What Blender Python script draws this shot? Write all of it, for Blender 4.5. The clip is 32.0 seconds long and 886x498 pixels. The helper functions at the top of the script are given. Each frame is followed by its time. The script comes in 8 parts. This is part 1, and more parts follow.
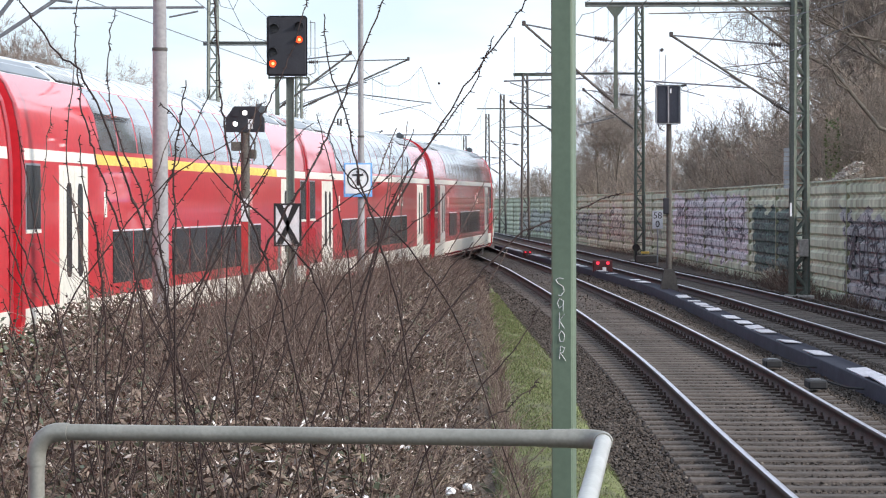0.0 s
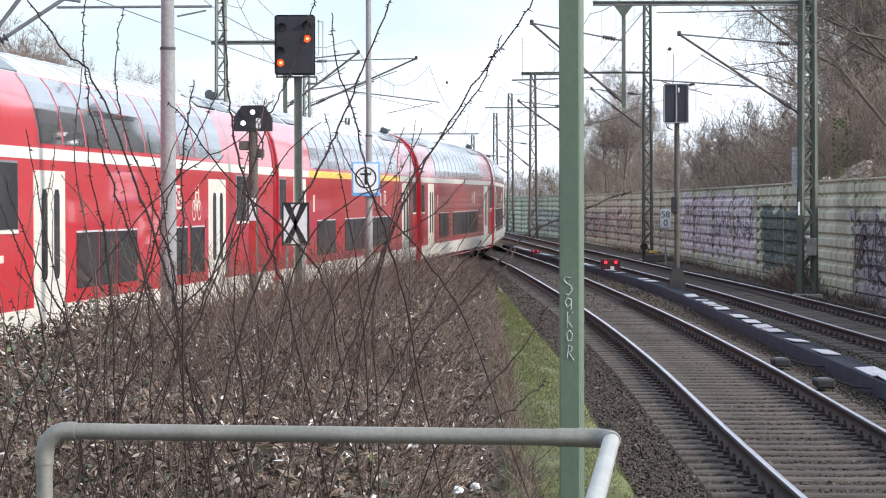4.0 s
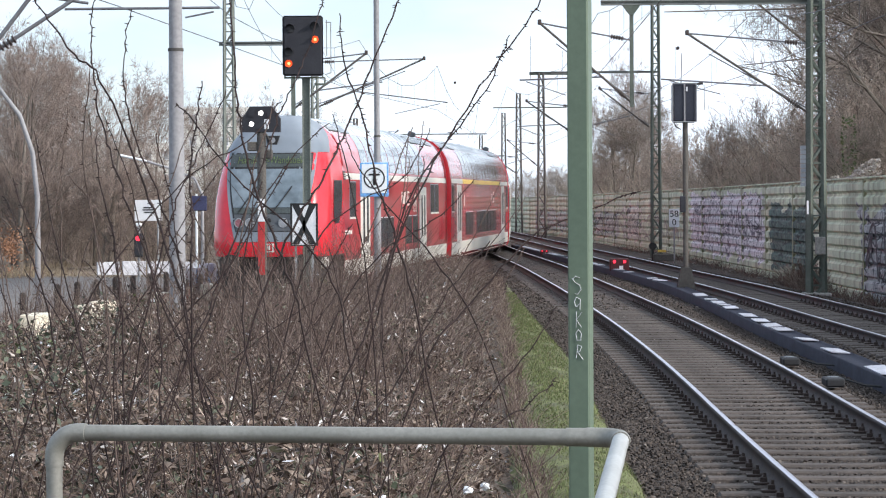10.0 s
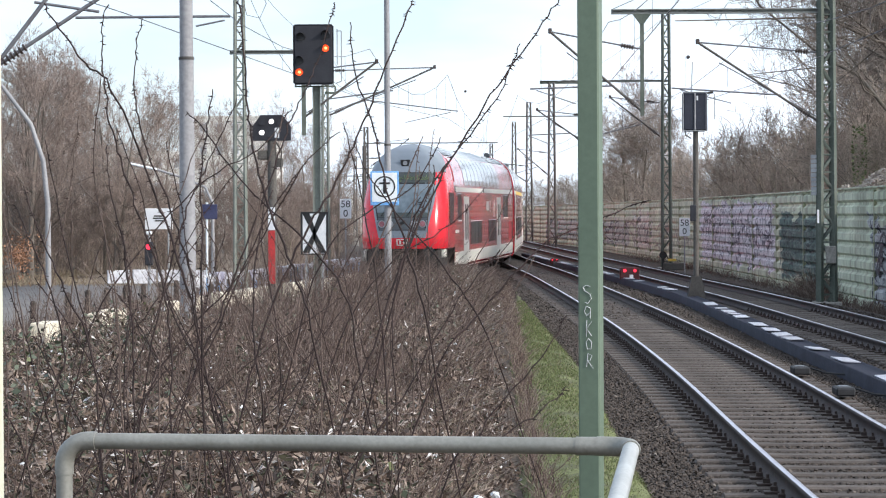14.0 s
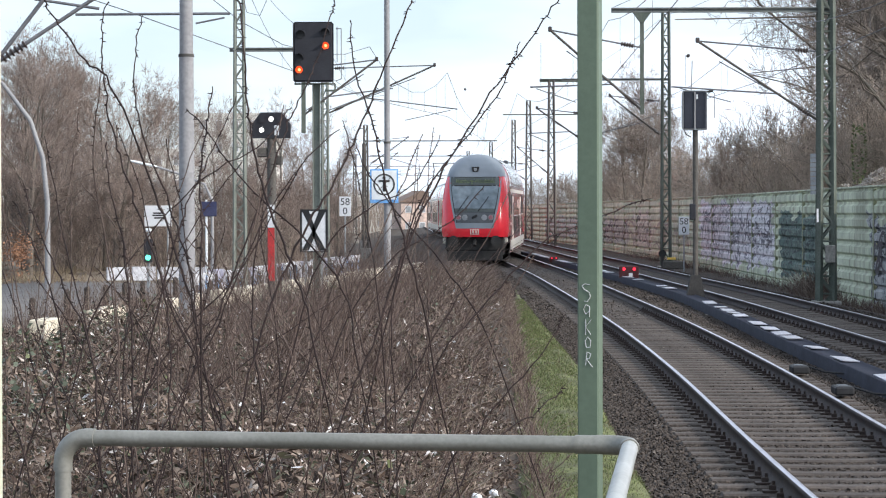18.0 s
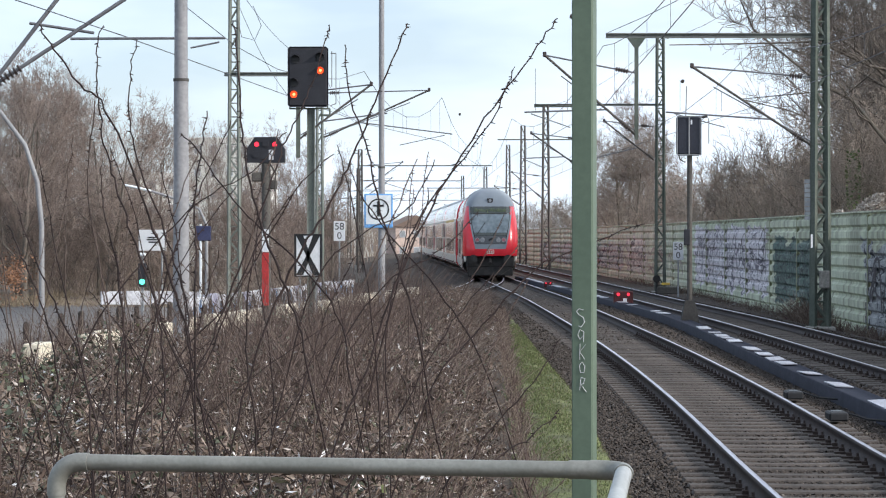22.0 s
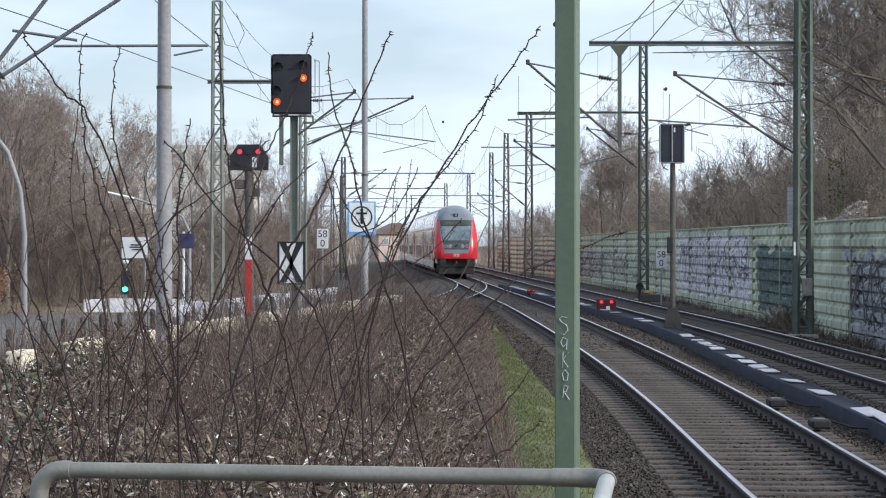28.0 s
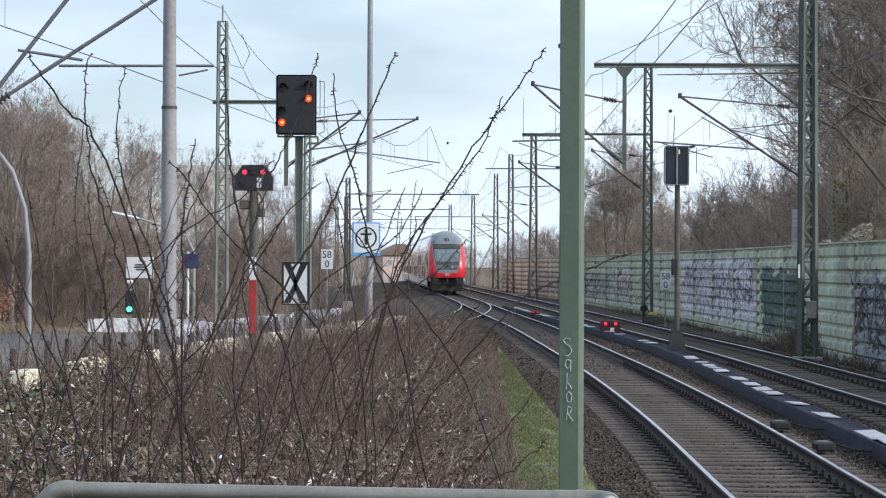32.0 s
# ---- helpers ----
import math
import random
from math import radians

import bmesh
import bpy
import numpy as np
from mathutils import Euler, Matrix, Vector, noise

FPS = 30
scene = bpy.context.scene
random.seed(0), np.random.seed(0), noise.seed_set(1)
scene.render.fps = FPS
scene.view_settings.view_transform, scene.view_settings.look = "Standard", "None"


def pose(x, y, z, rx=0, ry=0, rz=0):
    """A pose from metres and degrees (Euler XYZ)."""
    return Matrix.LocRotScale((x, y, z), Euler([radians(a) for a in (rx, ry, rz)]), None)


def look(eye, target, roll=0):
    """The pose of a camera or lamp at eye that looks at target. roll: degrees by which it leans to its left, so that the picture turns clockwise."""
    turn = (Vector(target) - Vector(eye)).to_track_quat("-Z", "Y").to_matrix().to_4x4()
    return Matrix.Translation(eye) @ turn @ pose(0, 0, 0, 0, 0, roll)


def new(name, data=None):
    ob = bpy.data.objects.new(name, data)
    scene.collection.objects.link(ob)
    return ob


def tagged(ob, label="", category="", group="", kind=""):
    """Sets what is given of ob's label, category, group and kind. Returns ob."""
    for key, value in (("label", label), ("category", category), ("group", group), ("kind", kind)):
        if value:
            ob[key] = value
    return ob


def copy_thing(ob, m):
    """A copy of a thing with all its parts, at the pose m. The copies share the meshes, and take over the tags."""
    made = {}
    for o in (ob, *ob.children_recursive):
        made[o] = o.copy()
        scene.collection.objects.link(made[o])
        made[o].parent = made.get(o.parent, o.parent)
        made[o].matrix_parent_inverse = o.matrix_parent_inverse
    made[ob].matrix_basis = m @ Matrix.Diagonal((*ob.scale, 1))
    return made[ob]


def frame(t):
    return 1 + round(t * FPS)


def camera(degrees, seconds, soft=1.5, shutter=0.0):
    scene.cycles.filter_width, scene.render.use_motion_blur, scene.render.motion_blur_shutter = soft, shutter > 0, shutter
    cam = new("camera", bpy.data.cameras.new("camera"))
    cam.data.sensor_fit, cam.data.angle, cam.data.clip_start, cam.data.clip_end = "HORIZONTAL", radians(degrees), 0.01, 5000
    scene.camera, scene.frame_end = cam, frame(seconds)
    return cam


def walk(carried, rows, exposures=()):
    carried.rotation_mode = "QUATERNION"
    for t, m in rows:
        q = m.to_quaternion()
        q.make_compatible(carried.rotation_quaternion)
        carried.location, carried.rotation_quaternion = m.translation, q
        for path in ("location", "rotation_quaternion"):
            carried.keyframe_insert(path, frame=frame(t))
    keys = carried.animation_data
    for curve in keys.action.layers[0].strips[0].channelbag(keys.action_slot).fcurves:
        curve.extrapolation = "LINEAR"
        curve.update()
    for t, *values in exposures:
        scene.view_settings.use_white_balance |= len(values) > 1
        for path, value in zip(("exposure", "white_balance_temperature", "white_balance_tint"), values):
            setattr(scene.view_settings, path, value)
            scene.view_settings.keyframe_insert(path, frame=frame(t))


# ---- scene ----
# ---------------------------------------------------------------- camera
EYE = (0.0, 0.0, 2.1)
cam = camera(19.34, 32.0, soft=1.15)
TURNS = [
    (0, 89.062, 0.118, -0.184),
    (0.5, 89.096, 0.048, -0.169),
    (1, 89.104, 0.059, -0.131),
    (1.5, 89.040, 0.035, -0.100),
    (2, 89.021, 0.112, -0.090),
    (2.5, 89.028, 0.172, -0.109),
    (3, 89.053, 0.067, -0.113),
    (3.5, 89.057, 0.079, -0.059),
    (5.5, 88.885, 0.294, 0.040),
    (6, 88.842, 0.350, -0.007),
    (6.5, 88.874, 0.300, 0.029),
    (7, 88.924, 0.284, 0.123),
    (7.5, 88.921, 0.362, 0.186),
    (8, 88.912, 0.420, 0.228),
    (8.5, 88.905, 0.400, 0.240),
    (9, 88.955, 0.336, 0.208),
    (9.5, 89.033, 0.361, 0.188),
    (10, 89.047, 0.360, 0.178),
    (10.5, 89.057, 0.401, 0.204),
    (11, 89.040, 0.286, 0.262),
    (11.5, 89.017, 0.201, 0.346),
    (12, 89.043, 0.265, 0.386),
    (12.5, 89.116, 0.374, 0.385),
    (13, 89.172, 0.399, 0.353),
    (13.5, 89.205, 0.362, 0.355),
    (14, 89.240, 0.301, 0.405),
    (14.5, 89.267, 0.265, 0.428),
    (16.5, 89.309, 0.265, 0.414),
    (17, 89.269, 0.229, 0.403),
    (17.5, 89.211, 0.132, 0.415),
    (18, 89.195, 0.133, 0.393),
    (18.5, 89.221, 0.122, 0.343),
    (19, 89.310, 0.120, 0.291),
    (19.5, 89.413, 0.187, 0.213),
    (20, 89.521, 0.149, 0.175),
    (20.5, 89.580, 0.119, 0.185),
    (21, 89.645, 0.197, 0.248),
    (21.5, 89.684, 0.167, 0.266),
    (22, 89.742, 0.019, 0.268),
    (22.5, 89.852, 0.029, 0.234),
    (23, 89.972, 0.018, 0.222),
    (23.5, 90.047, -0.010, 0.170),
    (24, 90.046, -0.136, 0.174),
    (24.5, 90.026, -0.118, 0.176),
    (25, 90.031, -0.067, 0.180),
    (25.5, 90.008, -0.034, 0.172),
    (27.5, 89.955, 0.072, -0.090),
    (28, 89.910, -0.003, -0.102),
    (28.5, 89.903, 0.030, -0.091),
    (29, 89.890, 0.025, -0.059),
    (29.5, 89.903, -0.019, -0.024),
    (30, 89.932, -0.143, -0.000),
    (30.5, 89.970, -0.152, 0.004),
    (31, 90.061, -0.124, 0.016),
    (31.5, 90.232, -0.075, 0.002),
    (32, 90.374, -0.225, -0.007),
]
walk(cam, [(t, pose(*EYE, rx, ry, rz)) for t, rx, ry, rz in TURNS],
     exposures=[(0, 0.5, 6500, 12), (3.5, 0.5, 6500, 12), (6, 0.46, 6500, 12), (9, 0.49, 6450, 12), (13, 0.54, 6400, 11.5), (19, 0.41, 6450, 11), (23, 0.26, 6380, 10.5), (28, 0.16, 6320, 10), (32, 0.15, 6300, 10)])

# ---------------------------------------------------------------- world, sun
SUN_TO = Vector((0.80, -0.42, 0.50)).normalized()
world = bpy.data.worlds.new("sky")
scene.world = world
world.use_nodes = True
wt = world.node_tree
wt.nodes.clear()
w_out = wt.nodes.new("ShaderNodeOutputWorld")
w_bg = wt.nodes.new("ShaderNodeBackground")
w_sky = wt.nodes.new("ShaderNodeTexSky")
w_sky.sky_type = "NISHITA"
w_sky.sun_disc = False
w_sky.sun_elevation = math.asin(SUN_TO.z)
w_sky.sun_rotation = math.atan2(SUN_TO.x, SUN_TO.y)
w_sky.air_density, w_sky.dust_density, w_sky.ozone_density = 1.0, 0.8, 4.0
w_co = wt.nodes.new("ShaderNodeTexCoord")
w_map = wt.nodes.new("ShaderNodeMapping")
w_map.inputs["Scale"].default_value = (1.0, 1.0, 3.5)
w_n = wt.nodes.new("ShaderNodeTexNoise")
w_n.inputs["Scale"].default_value, w_n.inputs["Detail"].default_value = 5.0, 5.0
w_r = wt.nodes.new("ShaderNodeValToRGB")
w_r.color_ramp.elements[0].position, w_r.color_ramp.elements[1].position = 0.38, 0.66
w_r.color_ramp.elements[0].color = (0.45, 0.45, 0.45, 1)
w_r.color_ramp.elements[1].color = (0.97, 0.97, 0.97, 1)
w_mix = wt.nodes.new("ShaderNodeMix")
w_mix.data_type = "RGBA"
w_mix.inputs["B"].default_value = (8.7, 9.9, 11.2, 1)     # thin bright cloud
wt.links.new(w_co.outputs["Generated"], w_map.inputs["Vector"])
wt.links.new(w_map.outputs["Vector"], w_n.inputs["Vector"])
w_sep = wt.nodes.new("ShaderNodeSeparateXYZ")       # the cloud thins out towards the west
w_lean = wt.nodes.new("ShaderNodeMath")
w_lean.operation = "MULTIPLY_ADD"
w_lean.inputs[1].default_value = 0.7
wt.links.new(w_co.outputs["Generated"], w_sep.inputs[0])
wt.links.new(w_sep.outputs["X"], w_lean.inputs[0])
wt.links.new(w_n.outputs["Fac"], w_lean.inputs[2])
wt.links.new(w_lean.outputs[0], w_r.inputs["Fac"])
wt.links.new(w_r.outputs["Color"], w_mix.inputs["Factor"])
wt.links.new(w_sky.outputs["Color"], w_mix.inputs["A"])
wt.links.new(w_mix.outputs["Result"], w_bg.inputs["Color"])
w_bg.inputs["Strength"].default_value = 0.10
wt.links.new(w_bg.outputs["Background"], w_out.inputs["Surface"])

sun = new("sun", bpy.data.lights.new("sun", "SUN"))
sun.data.energy, sun.data.angle, sun.data.color = 2.5, radians(3), (1.0, 0.94, 0.85)
sun.matrix_basis = look((40, -30, 40), tuple(Vector((40, -30, 40)) - SUN_TO))


# ---------------------------------------------------------------- materials
def mat(name, c1, c2=None, rough=0.7, metal=0.0, scale=3.0, fine=30.0, fine_amount=0.25, bump=0.15, bump_dist=0.01,
        piece=0.0, island=None, emit=0.0, world_pos=False, coat=0.0, spec=0.5):
    """Two scales of noise between c1 and c2, fine grain, bump; piece: spread from piece to piece; island: colours picked per island."""
    m = bpy.data.materials.new(name)
    m.use_nodes = True
    nt = m.node_tree
    b = nt.nodes["Principled BSDF"]
    b.inputs["Roughness"].default_value, b.inputs["Metallic"].default_value = rough, metal
    b.inputs["Coat Weight"].default_value = coat
    b.inputs["Specular IOR Level"].default_value = spec
    c2 = c2 or tuple(min(1, v * 1.25) for v in c1)
    if world_pos:
        vec = nt.nodes.new("ShaderNodeNewGeometry").outputs["Position"]
    else:
        vec = nt.nodes.new("ShaderNodeTexCoord").outputs["Object"]
    n1 = nt.nodes.new("ShaderNodeTexNoise")
    n1.inputs["Scale"].default_value, n1.inputs["Detail"].default_value = scale, 4
    n2 = nt.nodes.new("ShaderNodeTexNoise")
    n2.inputs["Scale"].default_value, n2.inputs["Detail"].default_value = fine, 3
    nt.links.new(vec, n1.inputs["Vector"])
    nt.links.new(vec, n2.inputs["Vector"])
    mix = nt.nodes.new("ShaderNodeMix")
    mix.data_type = "RGBA"
    mix.inputs["A"].default_value, mix.inputs["B"].default_value = (*c1, 1), (*c2, 1)
    rm = nt.nodes.new("ShaderNodeMapRange")
    rm.inputs["From Min"].default_value, rm.inputs["From Max"].default_value = 0.35, 0.65
    nt.links.new(n1.outputs["Fac"], rm.inputs["Value"])
    nt.links.new(rm.outputs["Result"], mix.inputs["Factor"])
    col = mix.outputs["Result"]
    if island:
        g = nt.nodes.new("ShaderNodeNewGeometry")
        r = nt.nodes.new("ShaderNodeValToRGB")
        r.color_ramp.interpolation = "CONSTANT"
        els = r.color_ramp.elements
        while len(els) < len(island):
            els.new(0.5)
        for e, (p, c) in zip(els, island):
            e.position, e.color = p, (*c, 1)
        nt.links.new(g.outputs["Random Per Island"], r.inputs["Fac"])
        col = r.outputs["Color"]
    hsv = nt.nodes.new("ShaderNodeHueSaturation")
    nt.links.new(col, hsv.inputs["Color"])
    val = nt.nodes.new("ShaderNodeMapRange")
    val.inputs["From Min"].default_value, val.inputs["From Max"].default_value = 0.3, 0.7
    val.inputs["To Min"].default_value, val.inputs["To Max"].default_value = 1 - fine_amount, 1 + fine_amount
    nt.links.new(n2.outputs["Fac"], val.inputs["Value"])
    out = val.outputs["Result"]
    if piece:
        oi = nt.nodes.new("ShaderNodeObjectInfo")
        pr = nt.nodes.new("ShaderNodeMapRange")
        pr.inputs["To Min"].default_value, pr.inputs["To Max"].default_value = 1 - piece, 1 + piece
        nt.links.new(oi.outputs["Random"], pr.inputs["Value"])
        mul = nt.nodes.new("ShaderNodeMath")
        mul.operation = "MULTIPLY"
        nt.links.new(out, mul.inputs[0])
        nt.links.new(pr.outputs["Result"], mul.inputs[1])
        out = mul.outputs[0]
    nt.links.new(out, hsv.inputs["Value"])
    nt.links.new(hsv.outputs["Color"], b.inputs["Base Color"])
    if bump:
        bp = nt.nodes.new("ShaderNodeBump")
        bp.inputs["Strength"].default_value, bp.inputs["Distance"].default_value = bump, bump_dist
        nt.links.new(n2.outputs["Fac"], bp.inputs["Height"])
        nt.links.new(bp.outputs["Normal"], b.inputs["Normal"])
    if emit:
        b.inputs["Emission Color"].default_value = (*c1, 1)
        b.inputs["Emission Strength"].default_value = emit
    return m


M = {}
M["soil"] = mat("soil", (0.050, 0.036, 0.027), (0.085, 0.062, 0.045), rough=0.95, scale=0.8, fine=18, fine_amount=0.5, bump=0.8, bump_dist=0.04)
M["ballast"] = mat("ballast", (0.040, 0.030, 0.025), (0.070, 0.054, 0.045), rough=0.9, scale=0.7, fine=26, fine_amount=0.6, bump=1.0, bump_dist=0.04)
M["stone"] = mat("ballast_stone", (0.08, 0.07, 0.06), rough=0.9, island=[(0, (0.046, 0.035, 0.029)), (0.4, (0.064, 0.050, 0.041)), (0.75, (0.090, 0.071, 0.059)), (0.985, (0.17, 0.145, 0.125))], bump=0.3)
M["rail_side"] = mat("rail_rust", (0.036, 0.027, 0.027), (0.062, 0.044, 0.040), rough=0.75, metal=0.2, scale=4, fine=60, bump=0.3)
M["rail_top"] = mat("rail_polished", (0.56, 0.54, 0.60), (0.66, 0.64, 0.70), rough=0.33, metal=1.0, scale=2, fine=90, fine_amount=0.08, bump=0.03)
M["sleeper"] = mat("sleeper_concrete", (0.066, 0.053, 0.046), (0.098, 0.080, 0.069), rough=0.9, scale=5, fine=40, piece=0.18, bump=0.4)
M["clip"] = mat("clip_steel", (0.05, 0.035, 0.03), rough=0.7, metal=0.3)
M["grass"] = mat("grass_blades", (0.10, 0.15, 0.03), rough=0.8, island=[(0, (0.10, 0.125, 0.045)), (0.3, (0.135, 0.165, 0.058)), (0.55, (0.175, 0.20, 0.075)), (0.75, (0.11, 0.10, 0.055)), (0.93, (0.25, 0.21, 0.13))], bump=0)
M["turf"] = mat("turf", (0.085, 0.085, 0.042), (0.165, 0.185, 0.066), rough=0.95, scale=1.6, fine=25, fine_amount=0.5, bump=0.8, bump_dist=0.03)
M["leaf"] = mat("dry_leaves", (0.1, 0.07, 0.05), rough=0.8, bump=0, fine_amount=0.35, island=[
    (0.0, (0.086, 0.056, 0.043)), (0.22, (0.140, 0.096, 0.074)), (0.42, (0.21, 0.153, 0.118)), (0.58, (0.052, 0.037, 0.031)),
    (0.68, (0.088, 0.082, 0.050)), (0.76, (0.27, 0.210, 0.17)), (0.88, (0.065, 0.074, 0.048)), (0.93, (0.44, 0.38, 0.34)), (0.98, (0.74, 0.70, 0.68))])
M["leaf_green"] = mat("bramble_leaves", (0.07, 0.10, 0.06), rough=0.6, bump=0, island=[
    (0.0, (0.062, 0.078, 0.050)), (0.35, (0.090, 0.108, 0.070)), (0.7, (0.125, 0.135, 0.092)), (0.9, (0.11, 0.125, 0.05))])
M["cane"] = mat("bramble_cane", (0.075, 0.042, 0.036), (0.13, 0.075, 0.062), rough=0.7, scale=6, fine=60, island=[
    (0.0, (0.075, 0.045, 0.038)), (0.25, (0.13, 0.085, 0.07)), (0.5, (0.17, 0.122, 0.098)), (0.76, (0.245, 0.188, 0.148)), (0.94, (0.37, 0.31, 0.255))])
M["cane_dark"] = mat("thorny_cane", (0.028, 0.019, 0.018), (0.052, 0.034, 0.031), rough=0.75, scale=8, fine=80, bump=0.3, spec=0.2)
M["cane_brown"] = mat("brown_cane", (0.072, 0.049, 0.041), (0.135, 0.097, 0.080), rough=0.75, scale=8, fine=80, bump=0.3, spec=0.25)
M["twig_red"] = mat("shrub_twigs", (0.10, 0.05, 0.045), rough=0.75, island=[(0, (0.088, 0.057, 0.047)), (0.4, (0.13, 0.088, 0.072)), (0.8, (0.20, 0.148, 0.122))])
M["straw"] = mat("dry_grass", (0.3, 0.24, 0.16), rough=0.85, bump=0, island=[(0, (0.26, 0.20, 0.13)), (0.5, (0.36, 0.29, 0.20)), (0.85, (0.18, 0.13, 0.09))])
M["bark"] = mat("bark", (0.11, 0.092, 0.076), (0.19, 0.162, 0.136), rough=0.9, scale=2, fine=15, bump=0.5, bump_dist=0.02, piece=0.2)
M["twigs"] = mat("tree_twigs", (0.20, 0.165, 0.14), (0.29, 0.245, 0.21), rough=0.9, scale=0.5, fine=3, bump=0, piece=0.2)
M["shrub_grey"] = mat("shrub_grey_twigs", (0.29, 0.238, 0.20), (0.39, 0.325, 0.275), rough=0.9, scale=0.5, fine=3, bump=0, piece=0.2)
M["twigs_brown"] = mat("brown_twigs", (0.25, 0.19, 0.162), (0.35, 0.278, 0.24), rough=0.9, scale=0.3, fine=2, bump=0, piece=0.2)
M["wood_twigs"] = mat("wood_twigs", (0.1, 0.07, 0.055), rough=0.9, bump=0, fine_amount=0.1, island=[(0, (0.20, 0.152, 0.124)), (0.35, (0.29, 0.228, 0.19)), (0.7, (0.385, 0.312, 0.262)), (0.92, (0.28, 0.25, 0.185))])
M["thicket_twigs"] = mat("thicket_twigs", (0.1, 0.07, 0.055), rough=0.9, bump=0, fine_amount=0.1, island=[(0, (0.30, 0.24, 0.202)), (0.4, (0.38, 0.312, 0.262)), (0.75, (0.47, 0.395, 0.335)), (0.93, (0.33, 0.315, 0.22))])
M["litter_floor"] = mat("leaf_litter", (0.17, 0.13, 0.098), (0.28, 0.225, 0.165), rough=0.95, scale=0.5, fine=6, fine_amount=0.4, bump=0.5, bump_dist=0.04)
M["beech"] = mat("beech_leaves", (0.3, 0.15, 0.08), rough=0.8, bump=0, island=[(0, (0.26, 0.13, 0.075)), (0.5, (0.38, 0.20, 0.11)), (0.85, (0.2, 0.11, 0.07))])
M["ivy"] = mat("ivy", (0.05, 0.075, 0.03), rough=0.6, bump=0, island=[(0, (0.075, 0.105, 0.035)), (0.4, (0.12, 0.155, 0.055)), (0.75, (0.17, 0.20, 0.08))])
M["galv"] = mat("galvanised_pipe", (0.255, 0.25, 0.22), (0.33, 0.32, 0.285), rough=0.5, metal=0.35, scale=5, fine=70, fine_amount=0.1, bump=0.08)
M["galv_bright"] = mat("bright_pipe", (0.46, 0.455, 0.43), (0.57, 0.565, 0.54), rough=0.42, metal=0.5, scale=4, fine=60, fine_amount=0.1, bump=0.05)
M["post_green"] = mat("post_green_paint", (0.120, 0.165, 0.115), (0.145, 0.195, 0.135), rough=0.5, scale=1.2, fine=40, fine_amount=0.07, bump=0.05)
M["mast_green"] = mat("mast_green_paint", (0.085, 0.105, 0.085), (0.135, 0.15, 0.125), rough=0.7, scale=1.5, fine=25, fine_amount=0.25)
M["mast_pale"] = mat("mast_grey_green_paint", (0.17, 0.19, 0.165), (0.24, 0.255, 0.225), rough=0.7, scale=1.5, fine=25, fine_amount=0.2)
M["mast_rust"] = mat("mast_rusty_paint", (0.080, 0.074, 0.068), (0.13, 0.115, 0.10), rough=0.8, scale=1.5, fine=25, fine_amount=0.3)
M["steel_grey"] = mat("grey_steel", (0.30, 0.31, 0.32), (0.40, 0.41, 0.42), rough=0.5, metal=0.4, scale=2, fine=40, fine_amount=0.12)
M["tube_grey"] = mat("dull_grey_tube", (0.15, 0.15, 0.165), (0.21, 0.21, 0.22), rough=0.6, metal=0.2, scale=3, fine=30, fine_amount=0.12)
M["beam_grey"] = mat("weathered_beam_paint", (0.17, 0.18, 0.17), (0.24, 0.25, 0.23), rough=0.7, scale=1.5, fine=25, fine_amount=0.2)
M["lamp_post"] = mat("lamp_post_grey", (0.27, 0.265, 0.275), (0.36, 0.35, 0.355), rough=0.6, scale=1.2, fine=18, fine_amount=0.14)
M["black_sheet"] = mat("black_signal_sheet", (0.017, 0.017, 0.023), (0.027, 0.027, 0.034), rough=0.55, scale=3, fine=40)
M["white_paint"] = mat("white_paint", (0.72, 0.73, 0.75), (0.80, 0.80, 0.82), rough=0.5, scale=4, fine=30, fine_amount=0.08)
M["black_paint"] = mat("black_paint", (0.015, 0.015, 0.016), rough=0.5)
M["red_paint"] = mat("red_paint", (0.42, 0.025, 0.025), (0.5, 0.04, 0.04), rough=0.5)
M["sign_blue"] = mat("sign_blue", (0.16, 0.38, 0.72), rough=0.4)
M["sign_white"] = mat("sign_white", (0.78, 0.82, 0.86), rough=0.4, fine_amount=0.04)
M["amber"] = mat("amber_lamp", (1.0, 0.075, 0.015), emit=1.1)
M["amber_core"] = mat("amber_core", (1.0, 0.32, 0.12), emit=2.2)
M["red_lamp"] = mat("red_lamp", (1.0, 0.03, 0.06), emit=1.1)
M["white_lamp"] = mat("white_lamp", (1.0, 0.97, 0.92), emit=2.0)
M["green_lamp"] = mat("green_lamp", (0.1, 1.0, 0.55), emit=2.0)
M["headlight"] = mat("headlight_glass", (0.28, 0.29, 0.31), rough=0.15, fine_amount=0.05)
M["train_red"] = mat("train_red_paint", (0.68, 0.026, 0.042), (0.74, 0.034, 0.050), rough=0.38, scale=0.7, fine=8, fine_amount=0.08, bump=0, coat=1.0, spec=0.3)
M["train_red"].node_tree.nodes["Principled BSDF"].inputs["Coat IOR"].default_value = 1.65
M["train_red"].node_tree.nodes["Principled BSDF"].inputs["Coat Roughness"].default_value = 0.06
M["train_red_gloss"] = mat("train_red_nose", (0.76, 0.028, 0.045), (0.82, 0.036, 0.052), rough=0.24, scale=0.7, fine=8, fine_amount=0.05, bump=0, coat=0.5, spec=0.35)
M["train_red_gloss"].node_tree.nodes["Principled BSDF"].inputs["Coat Roughness"].default_value = 0.16
M["train_dark_red"] = mat("train_dark_red", (0.35, 0.015, 0.025), rough=0.4)
